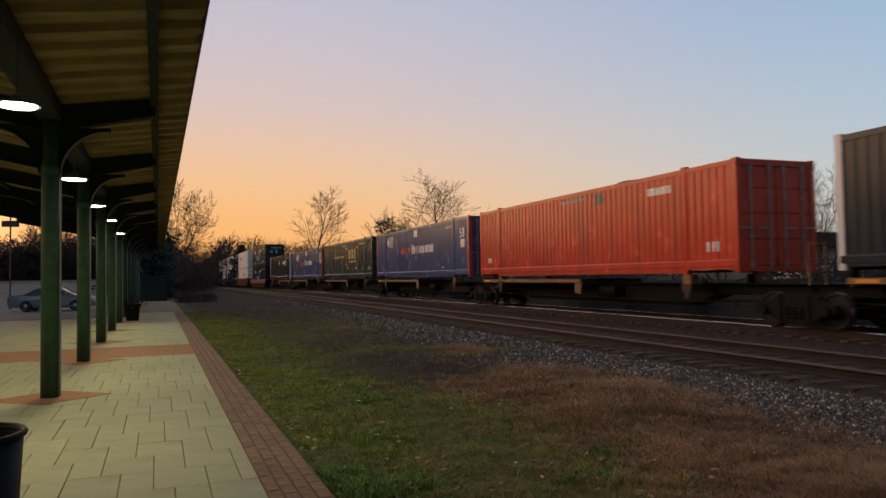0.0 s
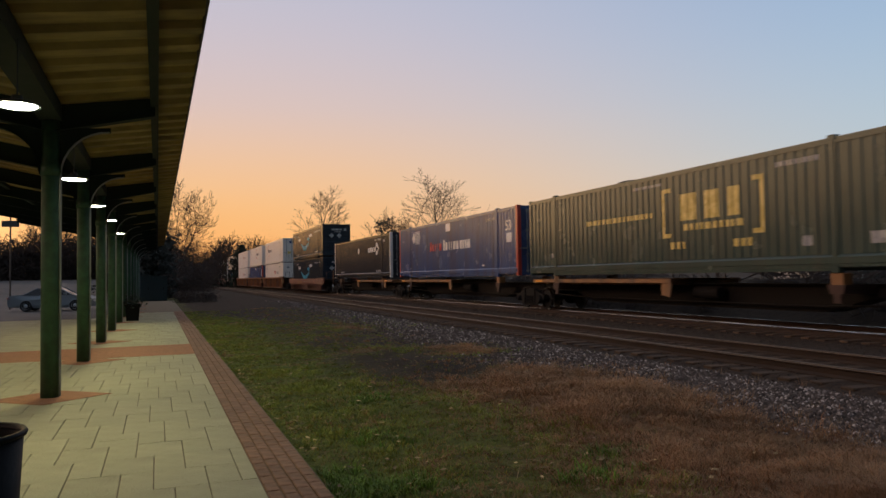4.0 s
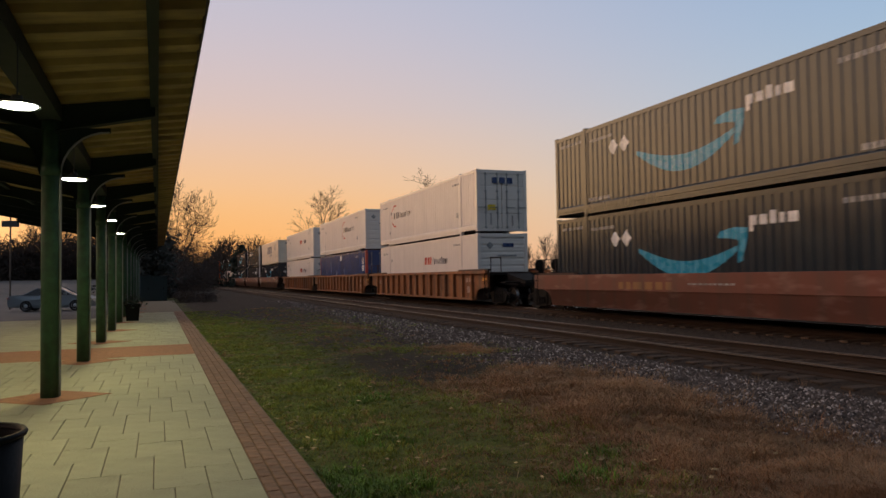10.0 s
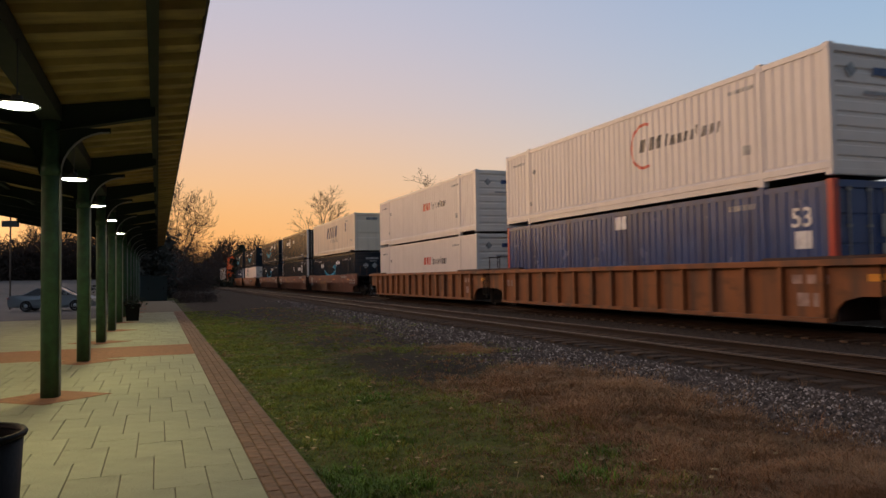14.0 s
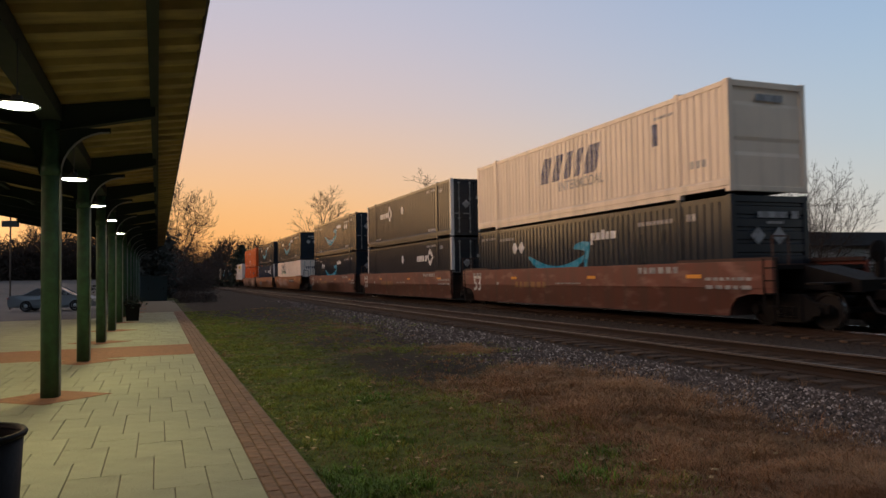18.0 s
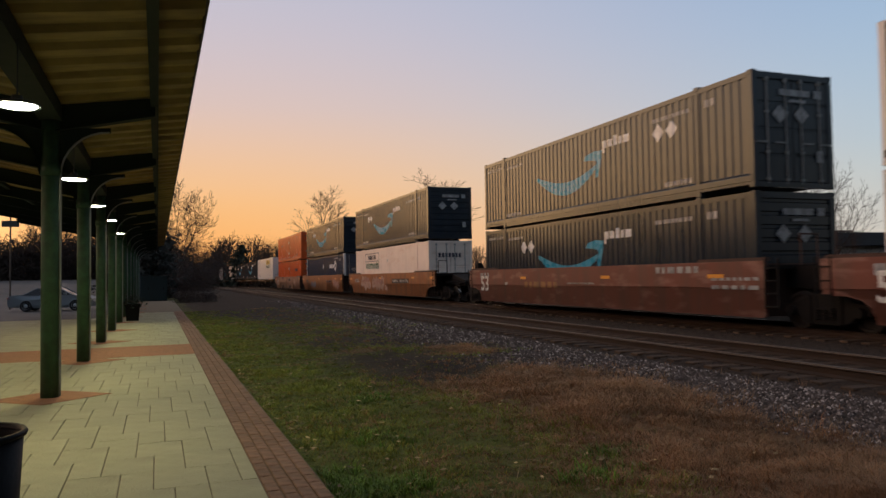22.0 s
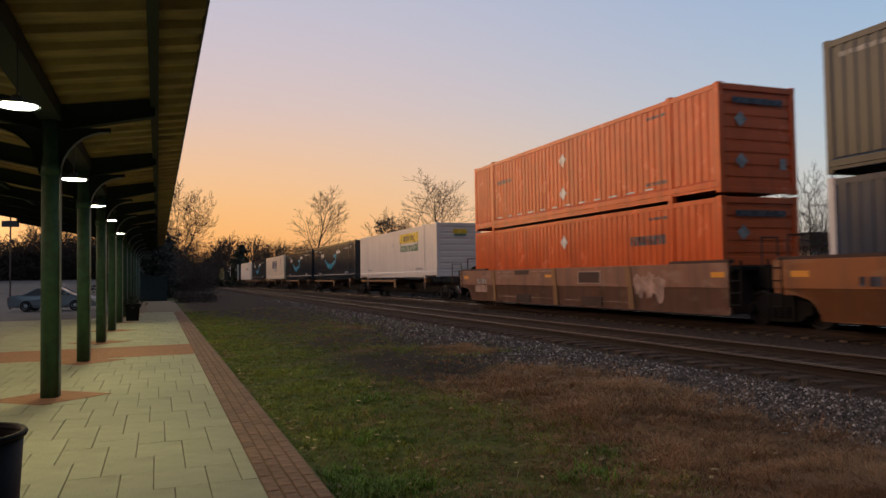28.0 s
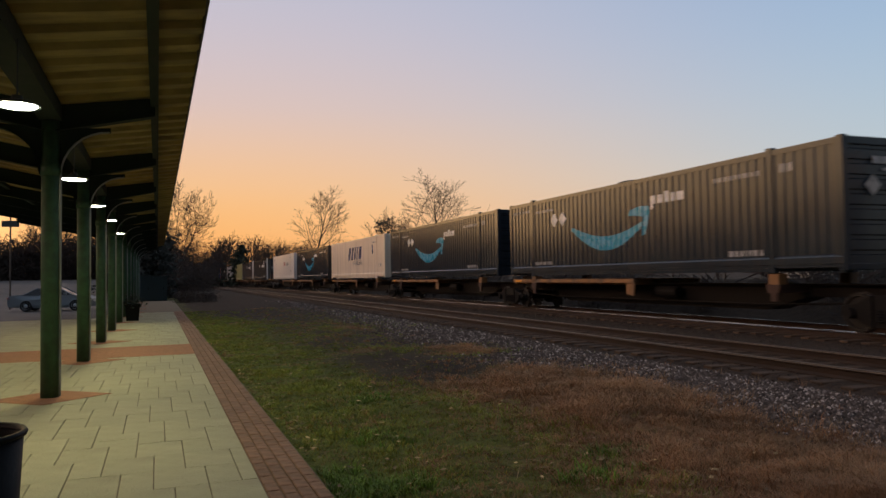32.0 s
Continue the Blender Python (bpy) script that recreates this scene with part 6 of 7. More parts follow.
def make_canopy():
    root = tagged(new("canopy"), "long station canopy with tan ribbed underside and dark green steel", "canopy")
    # ribbed deck, its ribs across the platform
    for x0, x1, end in ((COLUMN_X, EAVE_R, C2), (EAVE_L, COLUMN_X, C1)):
        bm = bmesh.new()
        prof, y = [], C0
        while y < end:
            prof += [(y, 0.0), (y + 0.21, 0.0), (y + 0.25, 0.075), (y + 0.55, 0.075)]
            y += 0.59
        prev = None
        for py, dz in prof:
            pair = (bm.verts.new((x0, py, roof_z(x0) + dz)), bm.verts.new((x1, py, roof_z(x1) + dz)))
            if prev:
                bm.faces.new((prev[0], pair[0], pair[1], prev[1]))
            prev = pair
        part("deck", bm, M["deck"], root, "tan ribbed roof deck")
        bm = bmesh.new()
        slab = [bm.verts.new(c) for c in ((x0, C0, roof_z(x0) + 0.10), (x1, C0, roof_z(x1) + 0.10), (x1, end, roof_z(x1) + 0.10), (x0, end, roof_z(x0) + 0.10),
                                          (x0, C0, roof_z(x0) + 0.16), (x1, C0, roof_z(x1) + 0.16), (x1, end, roof_z(x1) + 0.16), (x0, end, roof_z(x0) + 0.16))]
        for q in ((0, 1, 2, 3), (4, 5, 6, 7), (0, 1, 5, 4), (1, 2, 6, 5), (2, 3, 7, 6), (3, 0, 4, 7)):
            bm.faces.new([slab[i] for i in q])
        bmesh.ops.recalc_face_normals(bm, faces=bm.faces)
        part("roofing", bm, M["roofing"], root)
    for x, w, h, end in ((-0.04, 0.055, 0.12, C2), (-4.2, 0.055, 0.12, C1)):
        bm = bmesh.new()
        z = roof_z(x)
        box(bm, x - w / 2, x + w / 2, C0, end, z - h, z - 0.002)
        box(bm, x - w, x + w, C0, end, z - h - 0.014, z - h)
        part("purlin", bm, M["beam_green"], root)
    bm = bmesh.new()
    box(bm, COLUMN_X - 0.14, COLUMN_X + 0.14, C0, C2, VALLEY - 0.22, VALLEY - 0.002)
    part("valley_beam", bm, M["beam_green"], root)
    for x, end in ((EAVE_R, C2), (EAVE_L, C1)):
        z = roof_z(x)
        part("fascia", boxed(x - 0.012, x + 0.012, C0, end, z - 0.015, z + 0.17), M["roofing"], root)
    for cy in COLUMNS:
        bm = bmesh.new()
        for a, b in ((COLUMN_X, -0.03), (COLUMN_X, EAVE_L + 0.2 if cy < C1 else COLUMN_X - 0.7)):
            zo, zi = roof_z(b), roof_z(a)
            # tapering plate girder under the deck, with flanges
            vs = [(a, zi - 0.005), (b, zo - 0.005), (b, zo - 0.26), (a, zi - 0.36)]
            slab_of(bm, vs, cy - 0.012, cy + 0.012)
            slab_of(bm, [(a, zi - 0.36), (b, zo - 0.26), (b, zo - 0.28), (a, zi - 0.38)], cy - 0.09, cy + 0.09)
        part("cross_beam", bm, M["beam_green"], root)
        for sg in (-1, 1):
            # curved knee from the column up to the beam
            bm = bmesh.new()
            n, r = 10, 0.62
            cx, cz = COLUMN_X + sg * (0.13 + r), 3.02
            inner = [(cx - sg * r * math.cos(k / n * math.pi / 2), cz + r * math.sin(k / n * math.pi / 2)) for k in range(n + 1)]
            outer = [(COLUMN_X + sg * 0.10, 3.02), (COLUMN_X + sg * 0.10, 3.66), (cx, 3.70)]
            slab_of(bm, inner + outer[::-1], cy - 0.012, cy + 0.012)
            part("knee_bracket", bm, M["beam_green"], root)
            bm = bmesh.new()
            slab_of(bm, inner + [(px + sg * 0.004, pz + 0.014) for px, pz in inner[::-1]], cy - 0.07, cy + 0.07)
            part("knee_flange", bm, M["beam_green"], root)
        bm = bmesh.new()
        tube(bm, [(COLUMN_X, cy, -0.02), (COLUMN_X, cy, 3.75)], 0.113, 20)
        tube(bm, [(COLUMN_X, cy, 3.0), (COLUMN_X, cy, 3.16)], 0.130, 20)
        smooth(part("column", bm, M["column_green"], root, "green painted steel column"))
        bm = bmesh.new()
        pts = [(COLUMN_X + 0.128, cy - 0.03, 0.02), (COLUMN_X + 0.128, cy - 0.03, 3.0)]
        pts += [(COLUMN_X + 0.135 + 0.60 * (1 - math.cos(k / 8 * math.pi / 2)), cy - 0.10, 3.0 + 0.62 * math.sin(k / 8 * math.pi / 2)) for k in range(1, 9)]
        tube(bm, pts, 0.014, 6)
        part("conduit", bm, M["conduit"], root, "thin grey conduit beside the column")


make_canopy()

# ---- lamps under the canopy ----
bm = bmesh.new()
lathe(bm, [(0.02, 0.10), (0.045, 0.095), (0.055, 0.06), (0.14, 0.035), (0.200, 0.004), (0.196, -0.004), (0.14, 0.026), (0.05, 0.045)], 24)
SHADE = mesh_of("shade", bm, M["lamp_shade"])
bm = bmesh.new()
lathe(bm, [(0.0, -0.012), (0.10, -0.011), (0.160, -0.006), (0.172, 0.003), (0.0, 0.016)], 24)
DIFFUSER = mesh_of("diffuser", bm, M["lamp_glow"])
bm = bmesh.new()
tube(bm, [(0, 0, 0.09), (0, 0, 0.62)], 0.008, 6)
STEM = mesh_of("stem", bm, M["lamp_shade"])
for ly, lx, lz in ((7.55, -1.19, 3.16), (12.3, -1.18, 3.105), (17.05, -1.198, 3.155), (21.8, -1.207, 3.215), (26.55, -1.19, 3.147)):
    lamp = tagged(new("pendant_lamp"), "round white pendant lamp hanging lit under the canopy", "lamp", "lamps under the canopy")
    lamp.location = (lx, ly, lz)
    piece("shade", SHADE, lamp)
    piece("diffuser", DIFFUSER, lamp, None, "glowing white diffuser")
    piece("stem", STEM, lamp)
    lt = new("platform_light", bpy.data.lights.new("platform_light", "AREA"))
    lt.data.shape, lt.data.size, lt.data.energy, lt.data.color = "DISK", 0.34, LAMP_POWER, (1.0, 0.88, 0.44)
    lt.location = (lx, ly, lz - 0.03)


# ---- trees ----
def grow(seed, height, spread=0.55, trunk=0.22, levels=4, stems=1, first=0.3, fine=0.016):
    """Bare winter tree: a leader with limbs, side branches and twigs as tapering, crooked tubes."""
    r = random.Random(seed)
    wood, twigs = ([], []), ([], [])

    def seg(a, b, ra, rb, sides, store):
        d = (b - a)
        u = d.orthogonal().normalized()
        v = d.cross(u).normalized()
        k = len(store[0])
        for c, rad in ((a, ra), (b, rb)):
            for i in range(sides):
                t = 2 * math.pi * i / sides
                store[0].append(c + (u * math.cos(t) + v * math.sin(t)) * rad)
        for i in range(sides):
            j = (i + 1) % sides
            store[1].append((k + i, k + j, k + sides + j, k + sides + i))

    def limb(p, d, length, rad, level, az):
        n = (11, 8, 5, 3, 2)[level]
        store = wood if level < 2 else twigs
        sides = (7, 5, 3, 3, 3)[level]
        crook = (0.06, 0.10, 0.10, 0.09, 0.08)[level]
        thin = fine * (1.3, 1.3, 1.2, 1.0, 0.8)[level]
        for i in range(n):
            up = 0.03 if level == 0 else 0.10 if level == 1 else 0.04
            d = (d + Vector((r.gauss(0, crook), r.gauss(0, crook), r.gauss(up, crook * 0.7)))).normalized()
            q = p + d * (length / n)
            f0, f1 = 1 - 0.85 * i / n, 1 - 0.85 * (i + 1) / n
            seg(p, q, max(rad * f0, thin), max(rad * f1, thin), sides, store)
            p = q
            u = (i + 1) / n
            if level >= levels or u < (first if level == 0 else 0.15):
                continue
            for _ in range((2 if level == 0 and r.random() < 0.7 else 1) if level < 3 else 1):
                az += 2.4 + r.gauss(0, 0.5)
                ang = r.uniform(0.60, 1.0) * (spread / 0.55) * (1.15 - 0.45 * u)
                a = d.orthogonal().normalized()
                b = d.cross(a).normalized()
                nd = (d * math.cos(ang) + (a * math.cos(az) + b * math.sin(az)) * math.sin(ang)).normalized()
                if nd.z < -0.15:
                    nd.z *= -0.5
                long = length * (r.uniform(0.45, 0.66) * (1.12 - 0.62 * u) if level == 0 else r.uniform(0.42, 0.68) * (1.1 - 0.5 * u))
                limb(q, nd.normalized(), long, max(rad * f1 * r.uniform(0.40, 0.62), fine), level + 1, r.uniform(0, 6.28))

    for s in range(stems):
        lean = 0.04 + (0.12 + 0.16 * spread) * (stems > 1)
        d = Vector((r.gauss(0, lean), r.gauss(0, lean), 1)).normalized()
        limb(Vector((r.uniform(-0.3, 0.3) * (stems > 1), r.uniform(-0.3, 0.3) * (stems > 1), -0.25)), d, height * 0.9, trunk, 0, r.uniform(0, 6.28))
    return wood, twigs


def raw_mesh(name, store, mat):
    me = bpy.data.meshes.new(name)
    me.from_pydata([tuple(v) for v in store[0]], [], store[1])
    me.materials.append(mat)
    return me


def bare_tree(x, y, z, seed, height, label, wide=0.0, **kw):
    root = tagged(new("tree"), label, "tree", "bare trees beside the tracks")
    root.location = (x, y, z)
    wood, twigs = grow(seed, height, **kw)
    top = max(v.z for v in twigs[0])
    f = height / top
    reach = sorted(abs(v.x) for v in twigs[0])[int(len(twigs[0]) * 0.97)]
    g = wide / 2 / reach if wide else f
    for st in (wood, twigs):
        for v in st[0]:
            v.x, v.y, v.z = v.x * g, v.y * g, v.z * f
    piece("trunk", raw_mesh("trunk", wood, M["bark"]), root)
    piece("crown", raw_mesh("crown", twigs, M["twig"]), root)
    return root


def clumps(centres, size, n, seed, mat, name, flat=0.6, thin=1.0):
    """Loose leaf-like scraps in a cloud round each centre."""
    r = random.Random(seed)
    vs, fs = [], []
    for c, rad in centres:
        for _ in range(n):
            p = Vector((r.gauss(0, 1), r.gauss(0, 1), r.gauss(0, flat)))
            p = Vector(c) + p * rad * 0.5
            s = size * r.uniform(0.5, 1.4)
            u = Vector((r.gauss(0, 1), r.gauss(0, 1), r.gauss(0, 1))).normalized() * s
            v = u.orthogonal().normalized() * s * r.uniform(0.4, 0.9) * thin
            k = len(vs)
            vs += [p - u, p + v * 0.8, p + u, p - v]
            fs.append((k, k + 1, k + 2, k + 3))
    return raw_mesh(name, (vs, fs), mat)


bare_tree(21.5, 107.5, -0.24, 5, 15.6, "tall bare winter tree against the sunset", 9.2, trunk=0.27, spread=0.55, first=0.4, fine=0.018)
bare_tree(33.2, 84.0, -0.24, 12, 15.2, "tall bare spreading tree behind the train", 11.5, trunk=0.28, spread=0.6, first=0.3, fine=0.015)
t3 = bare_tree(27.6, 90.9, -0.24, 17, 11.0, "bare tree overgrown with dark ivy behind the train", 5.4, trunk=0.22, spread=0.72, first=0.3, fine=0.014)
piece("ivy", clumps([((0, 0, 8.6), 1.5), ((0.5, 0, 7.2), 1.4), ((-0.4, 0, 5.5), 1.2), ((0.2, 0, 4), 1.2)], 0.20, 220, 3, M["ivy"], "ivy"), t3, None, "dark ivy clump")
bare_tree(31.6, 94.0, -0.24, 19, 10.4, "small bare tree behind the train", 4.5, trunk=0.16, spread=0.6, stems=2, fine=0.014)
bare_tree(1.3, 86.0, 0.0, 23, 12.8, "wide bare winter tree beyond the platform", 8.2, trunk=0.24, spread=0.85, stems=3, first=0.3, fine=0.017)
bare_tree(41.4, 37.1, -0.24, 29, 9.5, "many-stemmed bare tree before a low building", 6.8, levels=3, trunk=0.13, spread=0.75, stems=5, first=0.15, fine=0.009)
bare_tree(53.4, 66.1, -0.24, 43, 11.0, "bare upright tree standing beside the low building", 6.4, trunk=0.16, spread=0.6, stems=2, first=0.2, fine=0.014)
bare_tree(57.5, 63.4, -0.24, 47, 7.2, "small bare tree beside the low building", 5.0, trunk=0.10, spread=0.65, stems=3, first=0.2, fine=0.012)
bare_tree(-7.6, 97.0, 1.9, 31, 7.4, "bare tree behind the parking lot", levels=3, trunk=0.13, spread=0.5, stems=2)
bare_tree(-13.5, 99.0, 1.9, 37, 7.0, "bare tree behind the parking lot", levels=3, trunk=0.13, spread=0.5, stems=2)
bare_tree(-10.5, 98.0, 1.9, 41, 7.8, "bare tree behind the parking lot", levels=3, trunk=0.13, spread=0.5)


def far_woods(name, spots, label, seed):
    r = random.Random(seed)
    kinds = [grow(100 + i, 10.0, levels=2, fine=0.036, first=0.2, trunk=0.16, spread=0.6) for i in range(5)]
    vs, fs = [], []
    for x, y, z, h in spots:
        wood, twigs = r.choice(kinds)
        top = max(v.z for v in twigs[0])
        f, a = h / top, r.uniform(0, 6.28)
        ca, sa = math.cos(a) * f, math.sin(a) * f
        for st in (wood, twigs):
            k = len(vs)
            vs += [Vector((x + v.x * ca - v.y * sa, y + v.x * sa + v.y * ca, z + v.z * f)) for v in st[0]]
            fs += [tuple(i + k for i in q) for q in st[1]]
    tagged(new(name, raw_mesh(name, (vs, fs), M["twig"])), label, "woods", kind="stuff")


rng = random.Random(77)
spots = [(rng.uniform(-30, 14), rng.uniform(150, 240), 0, rng.uniform(7, 12)) for _ in range(55)]
spots += [(rng.uniform(14, 120), rng.uniform(170, 260), 0, rng.uniform(9, 14.5)) for _ in range(75)]
spots += [(rng.uniform(-4.0, 4.8) + (y - 120) * 0.01, y, 0, rng.uniform(5, 9)) for y in (rng.uniform(112, 185) for _ in range(35))]
spots += [(rng.uniform(-28, -2), rng.uniform(95, 125), 0, rng.uniform(5, 7.5)) for _ in range(22)]
far_woods("far_woods", spots, "dark bare woods along the horizon", 5)
scr = [((rng.uniform(-6, 0.075 * y - 1.8), y, rng.uniform(0.2, 0.030 * y)), rng.uniform(1.4, 2.4)) for y in (rng.uniform(90, 190) for _ in range(230))]
scr += [((rng.uniform(-30, 0), rng.uniform(94, 104), rng.uniform(1.8, 6.0)), rng.uniform(1.6, 2.6)) for _ in range(280)]
scr += [((rng.uniform(-4, 62), rng.uniform(170, 215), rng.uniform(3.0, 9.8)), rng.uniform(2, 4)) for _ in range(200)]
scr += [((rng.uniform(-70, 60), rng.uniform(165, 230), rng.uniform(0.5, 4.0)), rng.uniform(3, 6)) for _ in range(120)]
scr += [((rng.uniform(-80, -4), rng.uniform(95, 118), rng.uniform(2.3, 5.0)), rng.uniform(2, 4)) for _ in range(110)]
# Unseen scrub far to the left, added to darken low reflections.
scr += [((rng.uniform(-110, -60), rng.uniform(-60, 95), rng.uniform(0.5, 5)), rng.uniform(3, 5)) for _ in range(80)]
scr += [((rng.uniform(22, 60), rng.uniform(70, 110), rng.uniform(0.2, 1.6)), rng.uniform(1.5, 3)) for _ in range(50)]
# Brush row added past the far track to darken the gap under wagons.
for i in range(150):
    yy = -6 + i * 1.1
    e = rng.uniform(5.0, 8.5)
    scr.append(((near_x(yy) + APART + e, yy, 0.1 + 0.36 * (e - 5.0) + rng.uniform(0.0, 0.4)), rng.uniform(0.9, 1.5)))
tagged(new("scrub", clumps(scr, 0.42, 150, 9, M["scrub"], "scrub", 0.6, 0.16)), "dark leafless scrub and brush in the distance", "brush", kind="stuff")
# Unseen woods added left and behind to darken reflections in the containers.
edge = [((x, y, rng.uniform(0.5, 8.6)), rng.uniform(3, 4.5)) for x, y in ((rng.uniform(-60, -26), rng.uniform(-30, 110)) for _ in range(420)) if x < -0.26 * y - 4]
edge += [((rng.uniform(-40, 70), rng.uniform(-62, -40), rng.uniform(0.5, 19)), rng.uniform(3, 5)) for _ in range(520)]
tagged(new("wood_edge", clumps(edge, 1.1, 60, 61, M["scrub"], "wood_edge", 0.6, 0.4)), "unseen wood added to darken the train's reflections", "woods", kind="stuff")
b = tagged(new("bush", clumps([((1.7, 54.6, 0.3), 0.8), ((2.5, 54.2, 0.4), 0.9), ((3.3, 54.0, 0.3), 0.7)], 0.16, 600, 13, M["scrub"], "bush", 0.6, 0.14)), "low brown bush beside the platform's end", "bush")
thick = tagged(new("evergreen_shrub", clumps([((rng.uniform(-3.4, 0.2), rng.uniform(66, 74), z), 1.7) for z in (0.6, 1.4, 2.2, 3.0, 3.8, 4.6, 5.4) for _ in range(4)], 0.22, 260, 27, M["ivy"], "evergreen_shrub")), "dark evergreen thicket behind the metal cabinet", "shrub")
ever = tagged(new("evergreen_tree"), "dark evergreen tree on the horizon", "tree")
ever.location = (15.4, 150.0, -1.6)
bm = bmesh.new()
tube(bm, [(0, 0, -0.1), (0, 0, 5), (0, 0, 9.6)], [0.25, 0.16, 0.03], 7)
part("trunk", bm, M["bark"], ever)
piece("crown", clumps([((rng.uniform(-1, 1) * (1 - k / 16) * 2.6, rng.uniform(-1, 1) * (1 - k / 16) * 2.6, 2.2 + k * 0.5), 2.6 * (1 - k / 18)) for k in range(16)], 0.32, 120, 15, M["evergreen"], "crown"), ever)


# ---- things on and beside the platform ----
def make_bin():
    root = tagged(new("trash_bin"), "round black metal trash bin with rolled rim", "bin")
    root.location = (-0.83, 3.82, 0)
    bm = bmesh.new()
    lathe(bm, [(0.0, 0.03), (0.20, 0.0), (0.215, 0.02), (0.262, 0.86), (0.250, 0.86), (0.205, 0.06), (0.0, 0.06)], 32)
    smooth(part("body", bm, M["bin"], root))
    bm = bmesh.new()
    lathe(bm, [(0.258, 0.855), (0.274, 0.862), (0.279, 0.875), (0.272, 0.888), (0.256, 0.886), (0.250, 0.866)], 32)
    bmesh.ops.delete(bm, geom=[f for f in bm.faces if len(f.verts) > 4], context="FACES_ONLY")
    smooth(part("rim", bm, M["bin"], root, "worn shiny rolled rim"))


make_bin()


def make_planter():
    root = tagged(new("planter"), "square black planter with withered plants", "planter")
    root.location = (-0.92, 31.4, 0)
    bm = bmesh.new()
    slab_of(bm, [(-0.22, 0), (0.22, 0), (0.27, 0.62), (-0.27, 0.62)], -0.24, 0.24)
    box(bm, -0.29, 0.29, -0.27, 0.27, 0.58, 0.66, 0.01)
    part("tub", bm, M["bin"], root)
    piece("foliage", clumps([((0, 0, 0.74), 0.42)], 0.05, 260, 2, M["evergreen"], "foliage"), root)["kind"] = "stuff"


make_planter()


def make_shed():
    root = tagged(new("utility_cabinet"), "dark blue-green metal cabinet at the platform's end", "cabinet")
    root.location = (-0.45, 61.5, 0)
    part("body", boxed(-1.15, 1.15, -0.6, 0.6, 0.0, 1.85, 0.02), M["shed"], root)
    part("lid", boxed(-1.22, 1.22, -0.66, 0.66, 1.85, 1.95, 0.02), M["shed"], root)
    for x0, x1 in ((-1.08, -0.02), (0.02, 1.08)):
        d = part("door", boxed(x0, x1, -0.62, -0.60, 0.10, 1.78, 0.006), M["shed"], root)
        part("handle", boxed((x0 + x1) / 2 + 0.3, (x0 + x1) / 2 + 0.34, -0.65, -0.62, 0.85, 1.05), M["iron"], d)


make_shed()


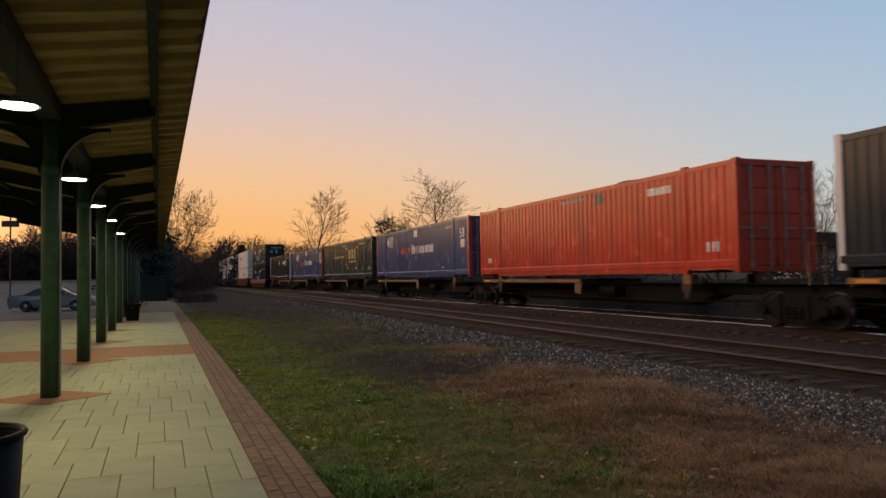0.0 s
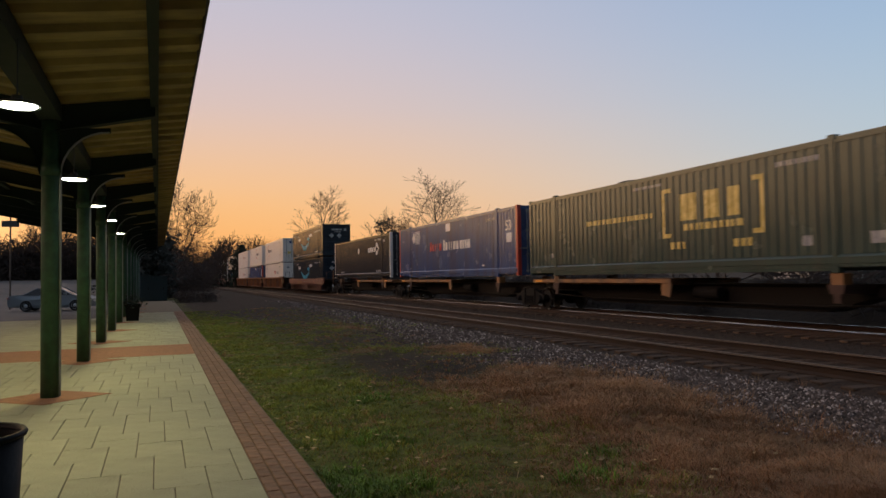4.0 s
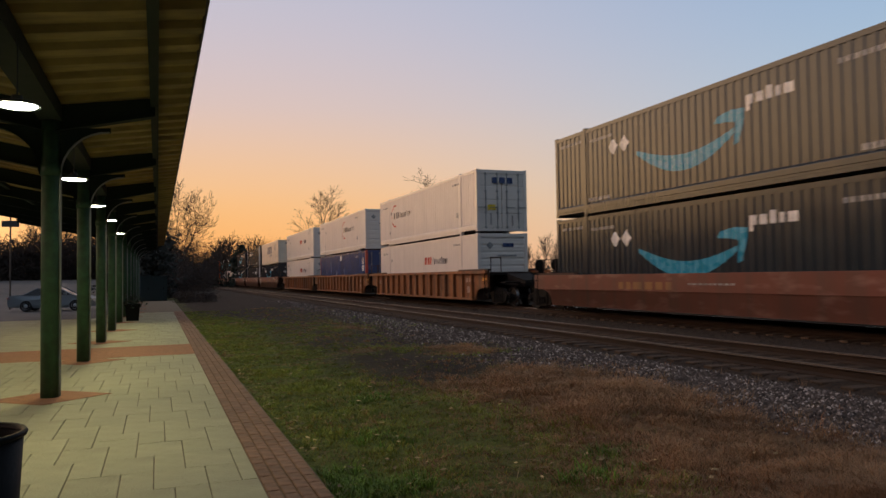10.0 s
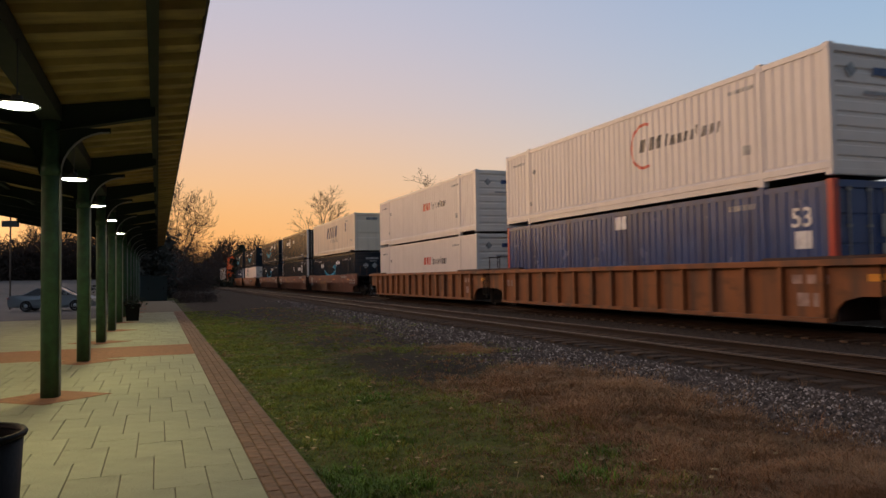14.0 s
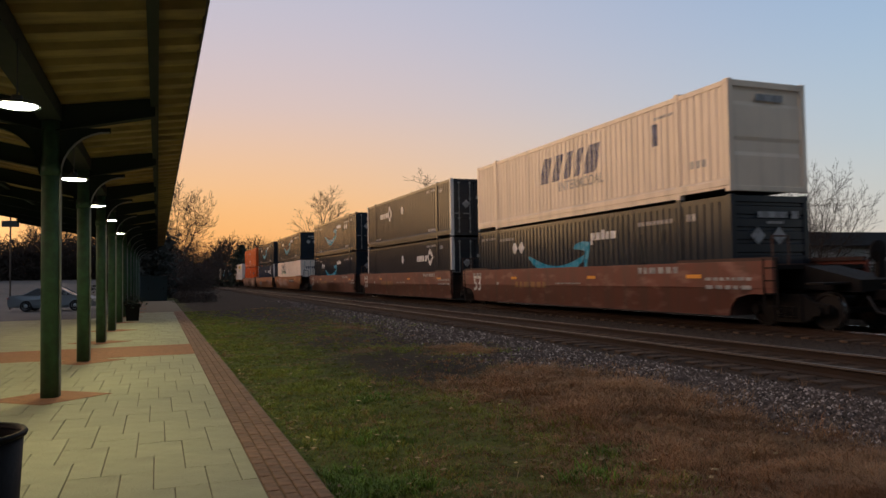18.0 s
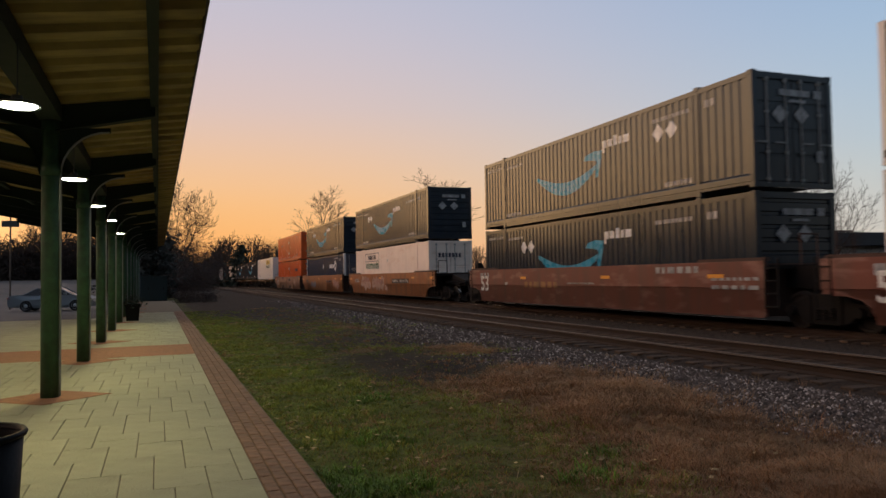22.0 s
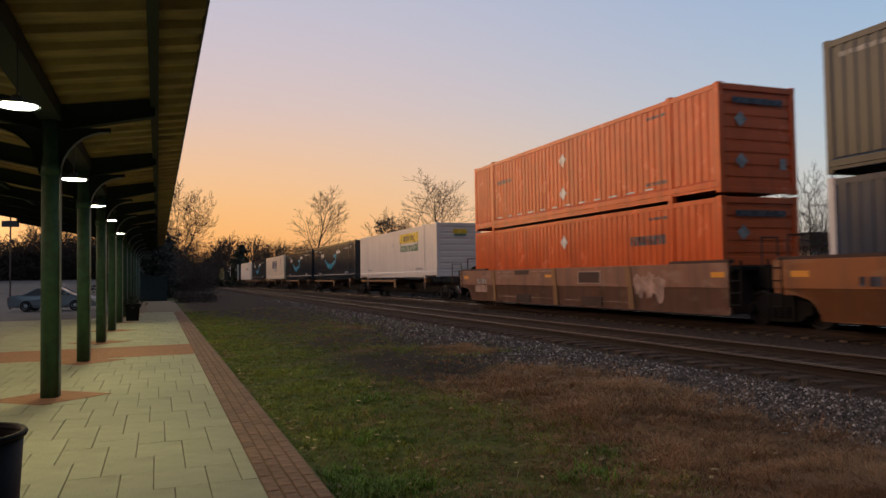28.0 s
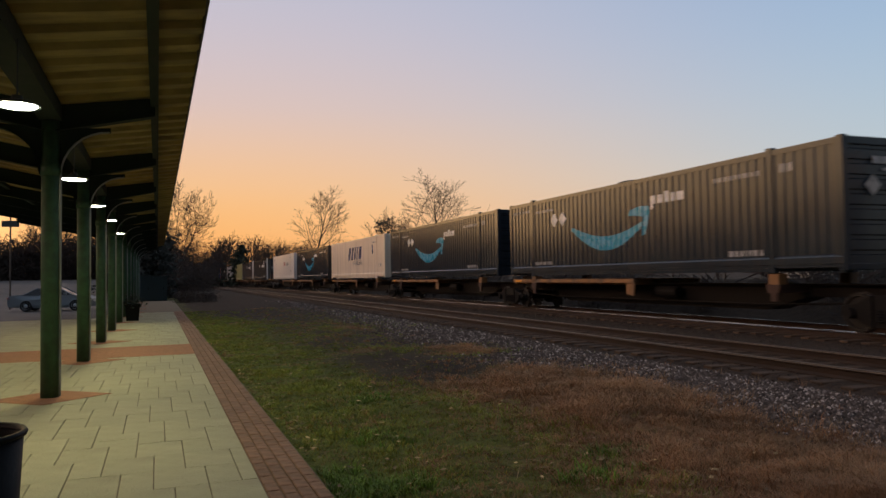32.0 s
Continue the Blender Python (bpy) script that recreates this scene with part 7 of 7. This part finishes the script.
# ---- cars ----
def make_car(x, y, turn, paintm, label):
    root = tagged(new("car"), label, "car")
    root.matrix_world = pose(x, y, -0.17 if y < 57 else 0.20 + (y - 66) * 0.075, 0, 0, turn)
    body = [(-2.38, 0.62), (-2.34, 0.90), (-2.05, 0.98), (-1.40, 1.00), (1.10, 0.98), (1.85, 0.90), (2.28, 0.74), (2.38, 0.55), (2.32, 0.26), (1.75, 0.20)]
    arch = lambda cx: [(cx + 0.36 * math.cos(a), 0.24 + 0.36 * math.sin(a)) for a in [math.pi * k / 8 for k in range(9)]]
    low = body + arch(1.36) + [(0.9, 0.2)] + [(-0.9, 0.2)] + arch(-1.36) + [(-1.8, 0.22), (-2.34, 0.30)]
    bm = bmesh.new()
    slab_of(bm, low, -0.88, 0.88)
    for v in bm.verts:
        v.co.y *= 0.955 if v.co.z < 0.35 else 1.0 if v.co.z < 0.8 else 0.945
    bmesh.ops.bevel(bm, geom=[e for e in bm.edges if abs(e.verts[0].co.y) > 0.80 and abs(e.verts[0].co.y - e.verts[1].co.y) < 0.01 and max(e.verts[0].co.z, e.verts[1].co.z) > 0.5], offset=0.06, segments=2, affect="EDGES")
    part("body", bm, paintm, root)
    bm = bmesh.new()
    cab = [(-1.55, 0.97), (-0.80, 1.37), (-0.2, 1.44), (0.40, 1.38), (1.15, 0.97)]
    a = [bm.verts.new((px, -0.80 if pz < 1.2 else -0.62, pz)) for px, pz in cab]
    c = [bm.verts.new((px, 0.80 if pz < 1.2 else 0.62, pz)) for px, pz in cab]
    bm.faces.new(a)
    bm.faces.new(c[::-1])
    for i in range(5):
        j = (i + 1) % 5
        bm.faces.new((a[j], a[i], c[i], c[j]))
    bmesh.ops.recalc_face_normals(bm, faces=bm.faces)
    part("greenhouse", bm, M["glass"], root, "dark car windows")
    bm = bmesh.new()
    slab_of(bm, [(-0.86, 1.37), (-0.2, 1.455), (0.42, 1.39), (0.42, 1.36), (-0.2, 1.42), (-0.84, 1.34)], -0.64, 0.64)
    for sy in (-1, 1):
        for p, q in (((-1.55, 0.97), (-0.80, 1.38)), ((1.15, 0.97), (0.40, 1.385)), ((-0.12, 0.98), (-0.16, 1.42))):
            tube(bm, [(p[0], sy * 0.81, p[1]), (q[0], sy * 0.63, q[1])], 0.035, 6)
    part("roof", bm, paintm, root)
    for cx in (-1.36, 1.36):
        for sy in (-1, 1):
            bm = bmesh.new()
            lathe(bm, [(0.20, -0.10), (0.31, -0.10), (0.33, -0.06), (0.33, 0.06), (0.31, 0.10), (0.20, 0.10)], 24, "y", (cx, sy * 0.80, 0.33))
            w = part("wheel", bm, M["rubber"], root)
            bm = bmesh.new()
            lathe(bm, [(0.0, sy * 0.105), (0.06, sy * 0.11), (0.19, sy * 0.085), (0.215, sy * 0.115), (0.215, -sy * 0.02)], 20, "y", (cx, sy * 0.80, 0.33))
            part("rim", bm, M["chrome"], w, "silver alloy rim")
    for sy in (-1, 1):
        part("tail_lamp", boxed(-2.39, -2.25, sy * 0.70 - 0.14, sy * 0.70 + 0.14, 0.72, 0.86, 0.01), M["tail"], root)
        part("headlamp", boxed(2.20, 2.36, sy * 0.66 - 0.16, sy * 0.66 + 0.16, 0.60, 0.72, 0.01), M["chrome"], root)
        part("mirror", boxed(0.72, 0.90, sy * 0.96 - 0.07, sy * 0.96 + 0.07, 0.98, 1.10, 0.02), paintm, root)
        part("door_line", boxed(-0.13, -0.11, sy * 0.882 - 0.002, sy * 0.882 + 0.002, 0.30, 0.96), M["rubber"], root)
        part("door_handle", boxed(0.02, 0.18, sy * 0.89 - 0.012, sy * 0.89 + 0.012, 0.80, 0.83), paintm, root)


make_car(-5.85, 50.45, -9, M["car_paint"], "silver-blue sedan parked on the asphalt lot")
make_car(-15.4, 72.0, 60, M["car_dark"], "dark sedan parked far back on the lot")


# ---- far side of the tracks ----
def make_building():
    root = tagged(new("building"), "low pale building with dark overhanging flat roof", "building")
    root.matrix_world = pose(67.35, 40.8, -0.24, 0, 0, -5)
    part("wall", boxed(-22, 22, -2, 2, 0, 3.6), M["wall_pale"], root)
    part("roof", boxed(-23, 23, -3, 3, 3.6, 4.6, 0.03), M["roof_dark"], root, "dark flat roof edge")
    for i in range(10):
        x = -20 + i * 4.4
        w = part("window", boxed(x, x + 1.8, -2.06, -2.0, 1.0, 2.5), M["pane"], root)
        part("frame", boxed(x - 0.08, x + 1.88, -2.05, -2.01, 0.92, 1.0), M["wall_pale"], w)


make_building()
hedge = tagged(new("hedge", clumps([((44.8 + i * 1.05, 37.0 - 0.09 * i, z), 1.2) for i in range(12) for z in (0.4, 1.3)], 0.16, 160, 19, M["evergreen"], "hedge")), "dark evergreen hedge before the low building", "hedge")


def make_street_lamp():
    root = tagged(new("street_lamp"), "wooden pole with a curved street lamp arm", "street lamp")
    root.location = (45.0, 66.1, -0.24)
    bm = bmesh.new()
    tube(bm, [(0, 0, -0.1), (0, 0, 8.6)], [0.17, 0.13], 8)
    part("pole", bm, M["pole"], root)
    bm = bmesh.new()
    tube(bm, [(0.05, 0, 6.8), (0.3, 0, 10.2), (0.45, 0, 11.0), (0.9, 0, 11.35), (1.4, -0.1, 11.5)], 0.05, 6)
    part("arm", bm, M["conduit"], root)
    bm = bmesh.new()
    slab_of(bm, [(1.2, 11.40), (3.6, 11.85), (3.7, 12.0), (2.0, 11.8), (1.2, 11.55)], -0.25, 0.25)
    part("lamp_head", bm, M["sign_dark"], root)


make_street_lamp()


def make_sign():
    root = tagged(new("sign"), "dark rectangular sign on a post beyond the lot", "sign")
    root.location = (-8.9, 54.4, 0)
    bm = bmesh.new()
    tube(bm, [(0, 0, -0.2), (0, 0, 6.3)], 0.05, 8)
    part("post", bm, M["pole"], root)
    part("board", boxed(-0.50, 0.50, -0.08, 0.02, 5.2, 5.60, 0.01), M["sign_dark"], root)


make_sign()


def make_house():
    root = tagged(new("house"), "small far house with one lit lamp", "house")
    root.location = (12.9, 201.0, -0.1)
    part("wall", boxed(-4.5, 4.5, -3, 3, 0, 4.8), M["wall_far"], root)
    bm = bmesh.new()
    slab_of(bm, [(-5.0, 4.8), (5.0, 4.8), (0, 7.4)], -3.4, 3.4)
    part("roof", bm, M["roof_dark"], root)
    part("window", boxed(-2.6, -1.6, -3.04, -3.0, 1.8, 3.2), M["pane"], root)
    bm = bmesh.new()
    bmesh.ops.create_icosphere(bm, subdivisions=2, radius=0.30, matrix=Matrix.Translation((-0.2, -3.5, 5.6)))
    part("porch_lamp", bm, M["porch"], root, "glowing warm lamp")


M["porch"] = glowing("porch_glow", (1.0, 0.62, 0.25), 8.0)
make_house()


# ---- the train's way ----
def roll(ax, x, mid):
    """The wheelset turns while it is near; before and after it stands, far off or out of view."""
    rows = []
    step = 1 / 30
    inside = [k * step for k in range(961) if 6.0 < mid - x - way(k * step) < 36.0]
    if not inside:
        return
    spots_t = ([0.0] if inside[0] > 0 else []) + inside + ([32.0] if inside[-1] < 32 else [])
    for t in spots_t:
        tt = min(max(t, inside[0]), inside[-1])
        a = (way(tt) - way(inside[0])) / WHEEL_R
        rows.append((t, Matrix.Translation((x, 0, WHEEL_R)) @ Matrix.Rotation(a, 4, "Y")))
    walk(ax, rows)


def motions():
    for ax, x, mid in ROLLING:
        roll(ax, x, mid)
    for ob, mid, z in ON_RAILS:
        walk(ob, [(float(t), train_pose(mid - way(t), 6.0, z)) for t in range(0, 33, 2)])


motions()
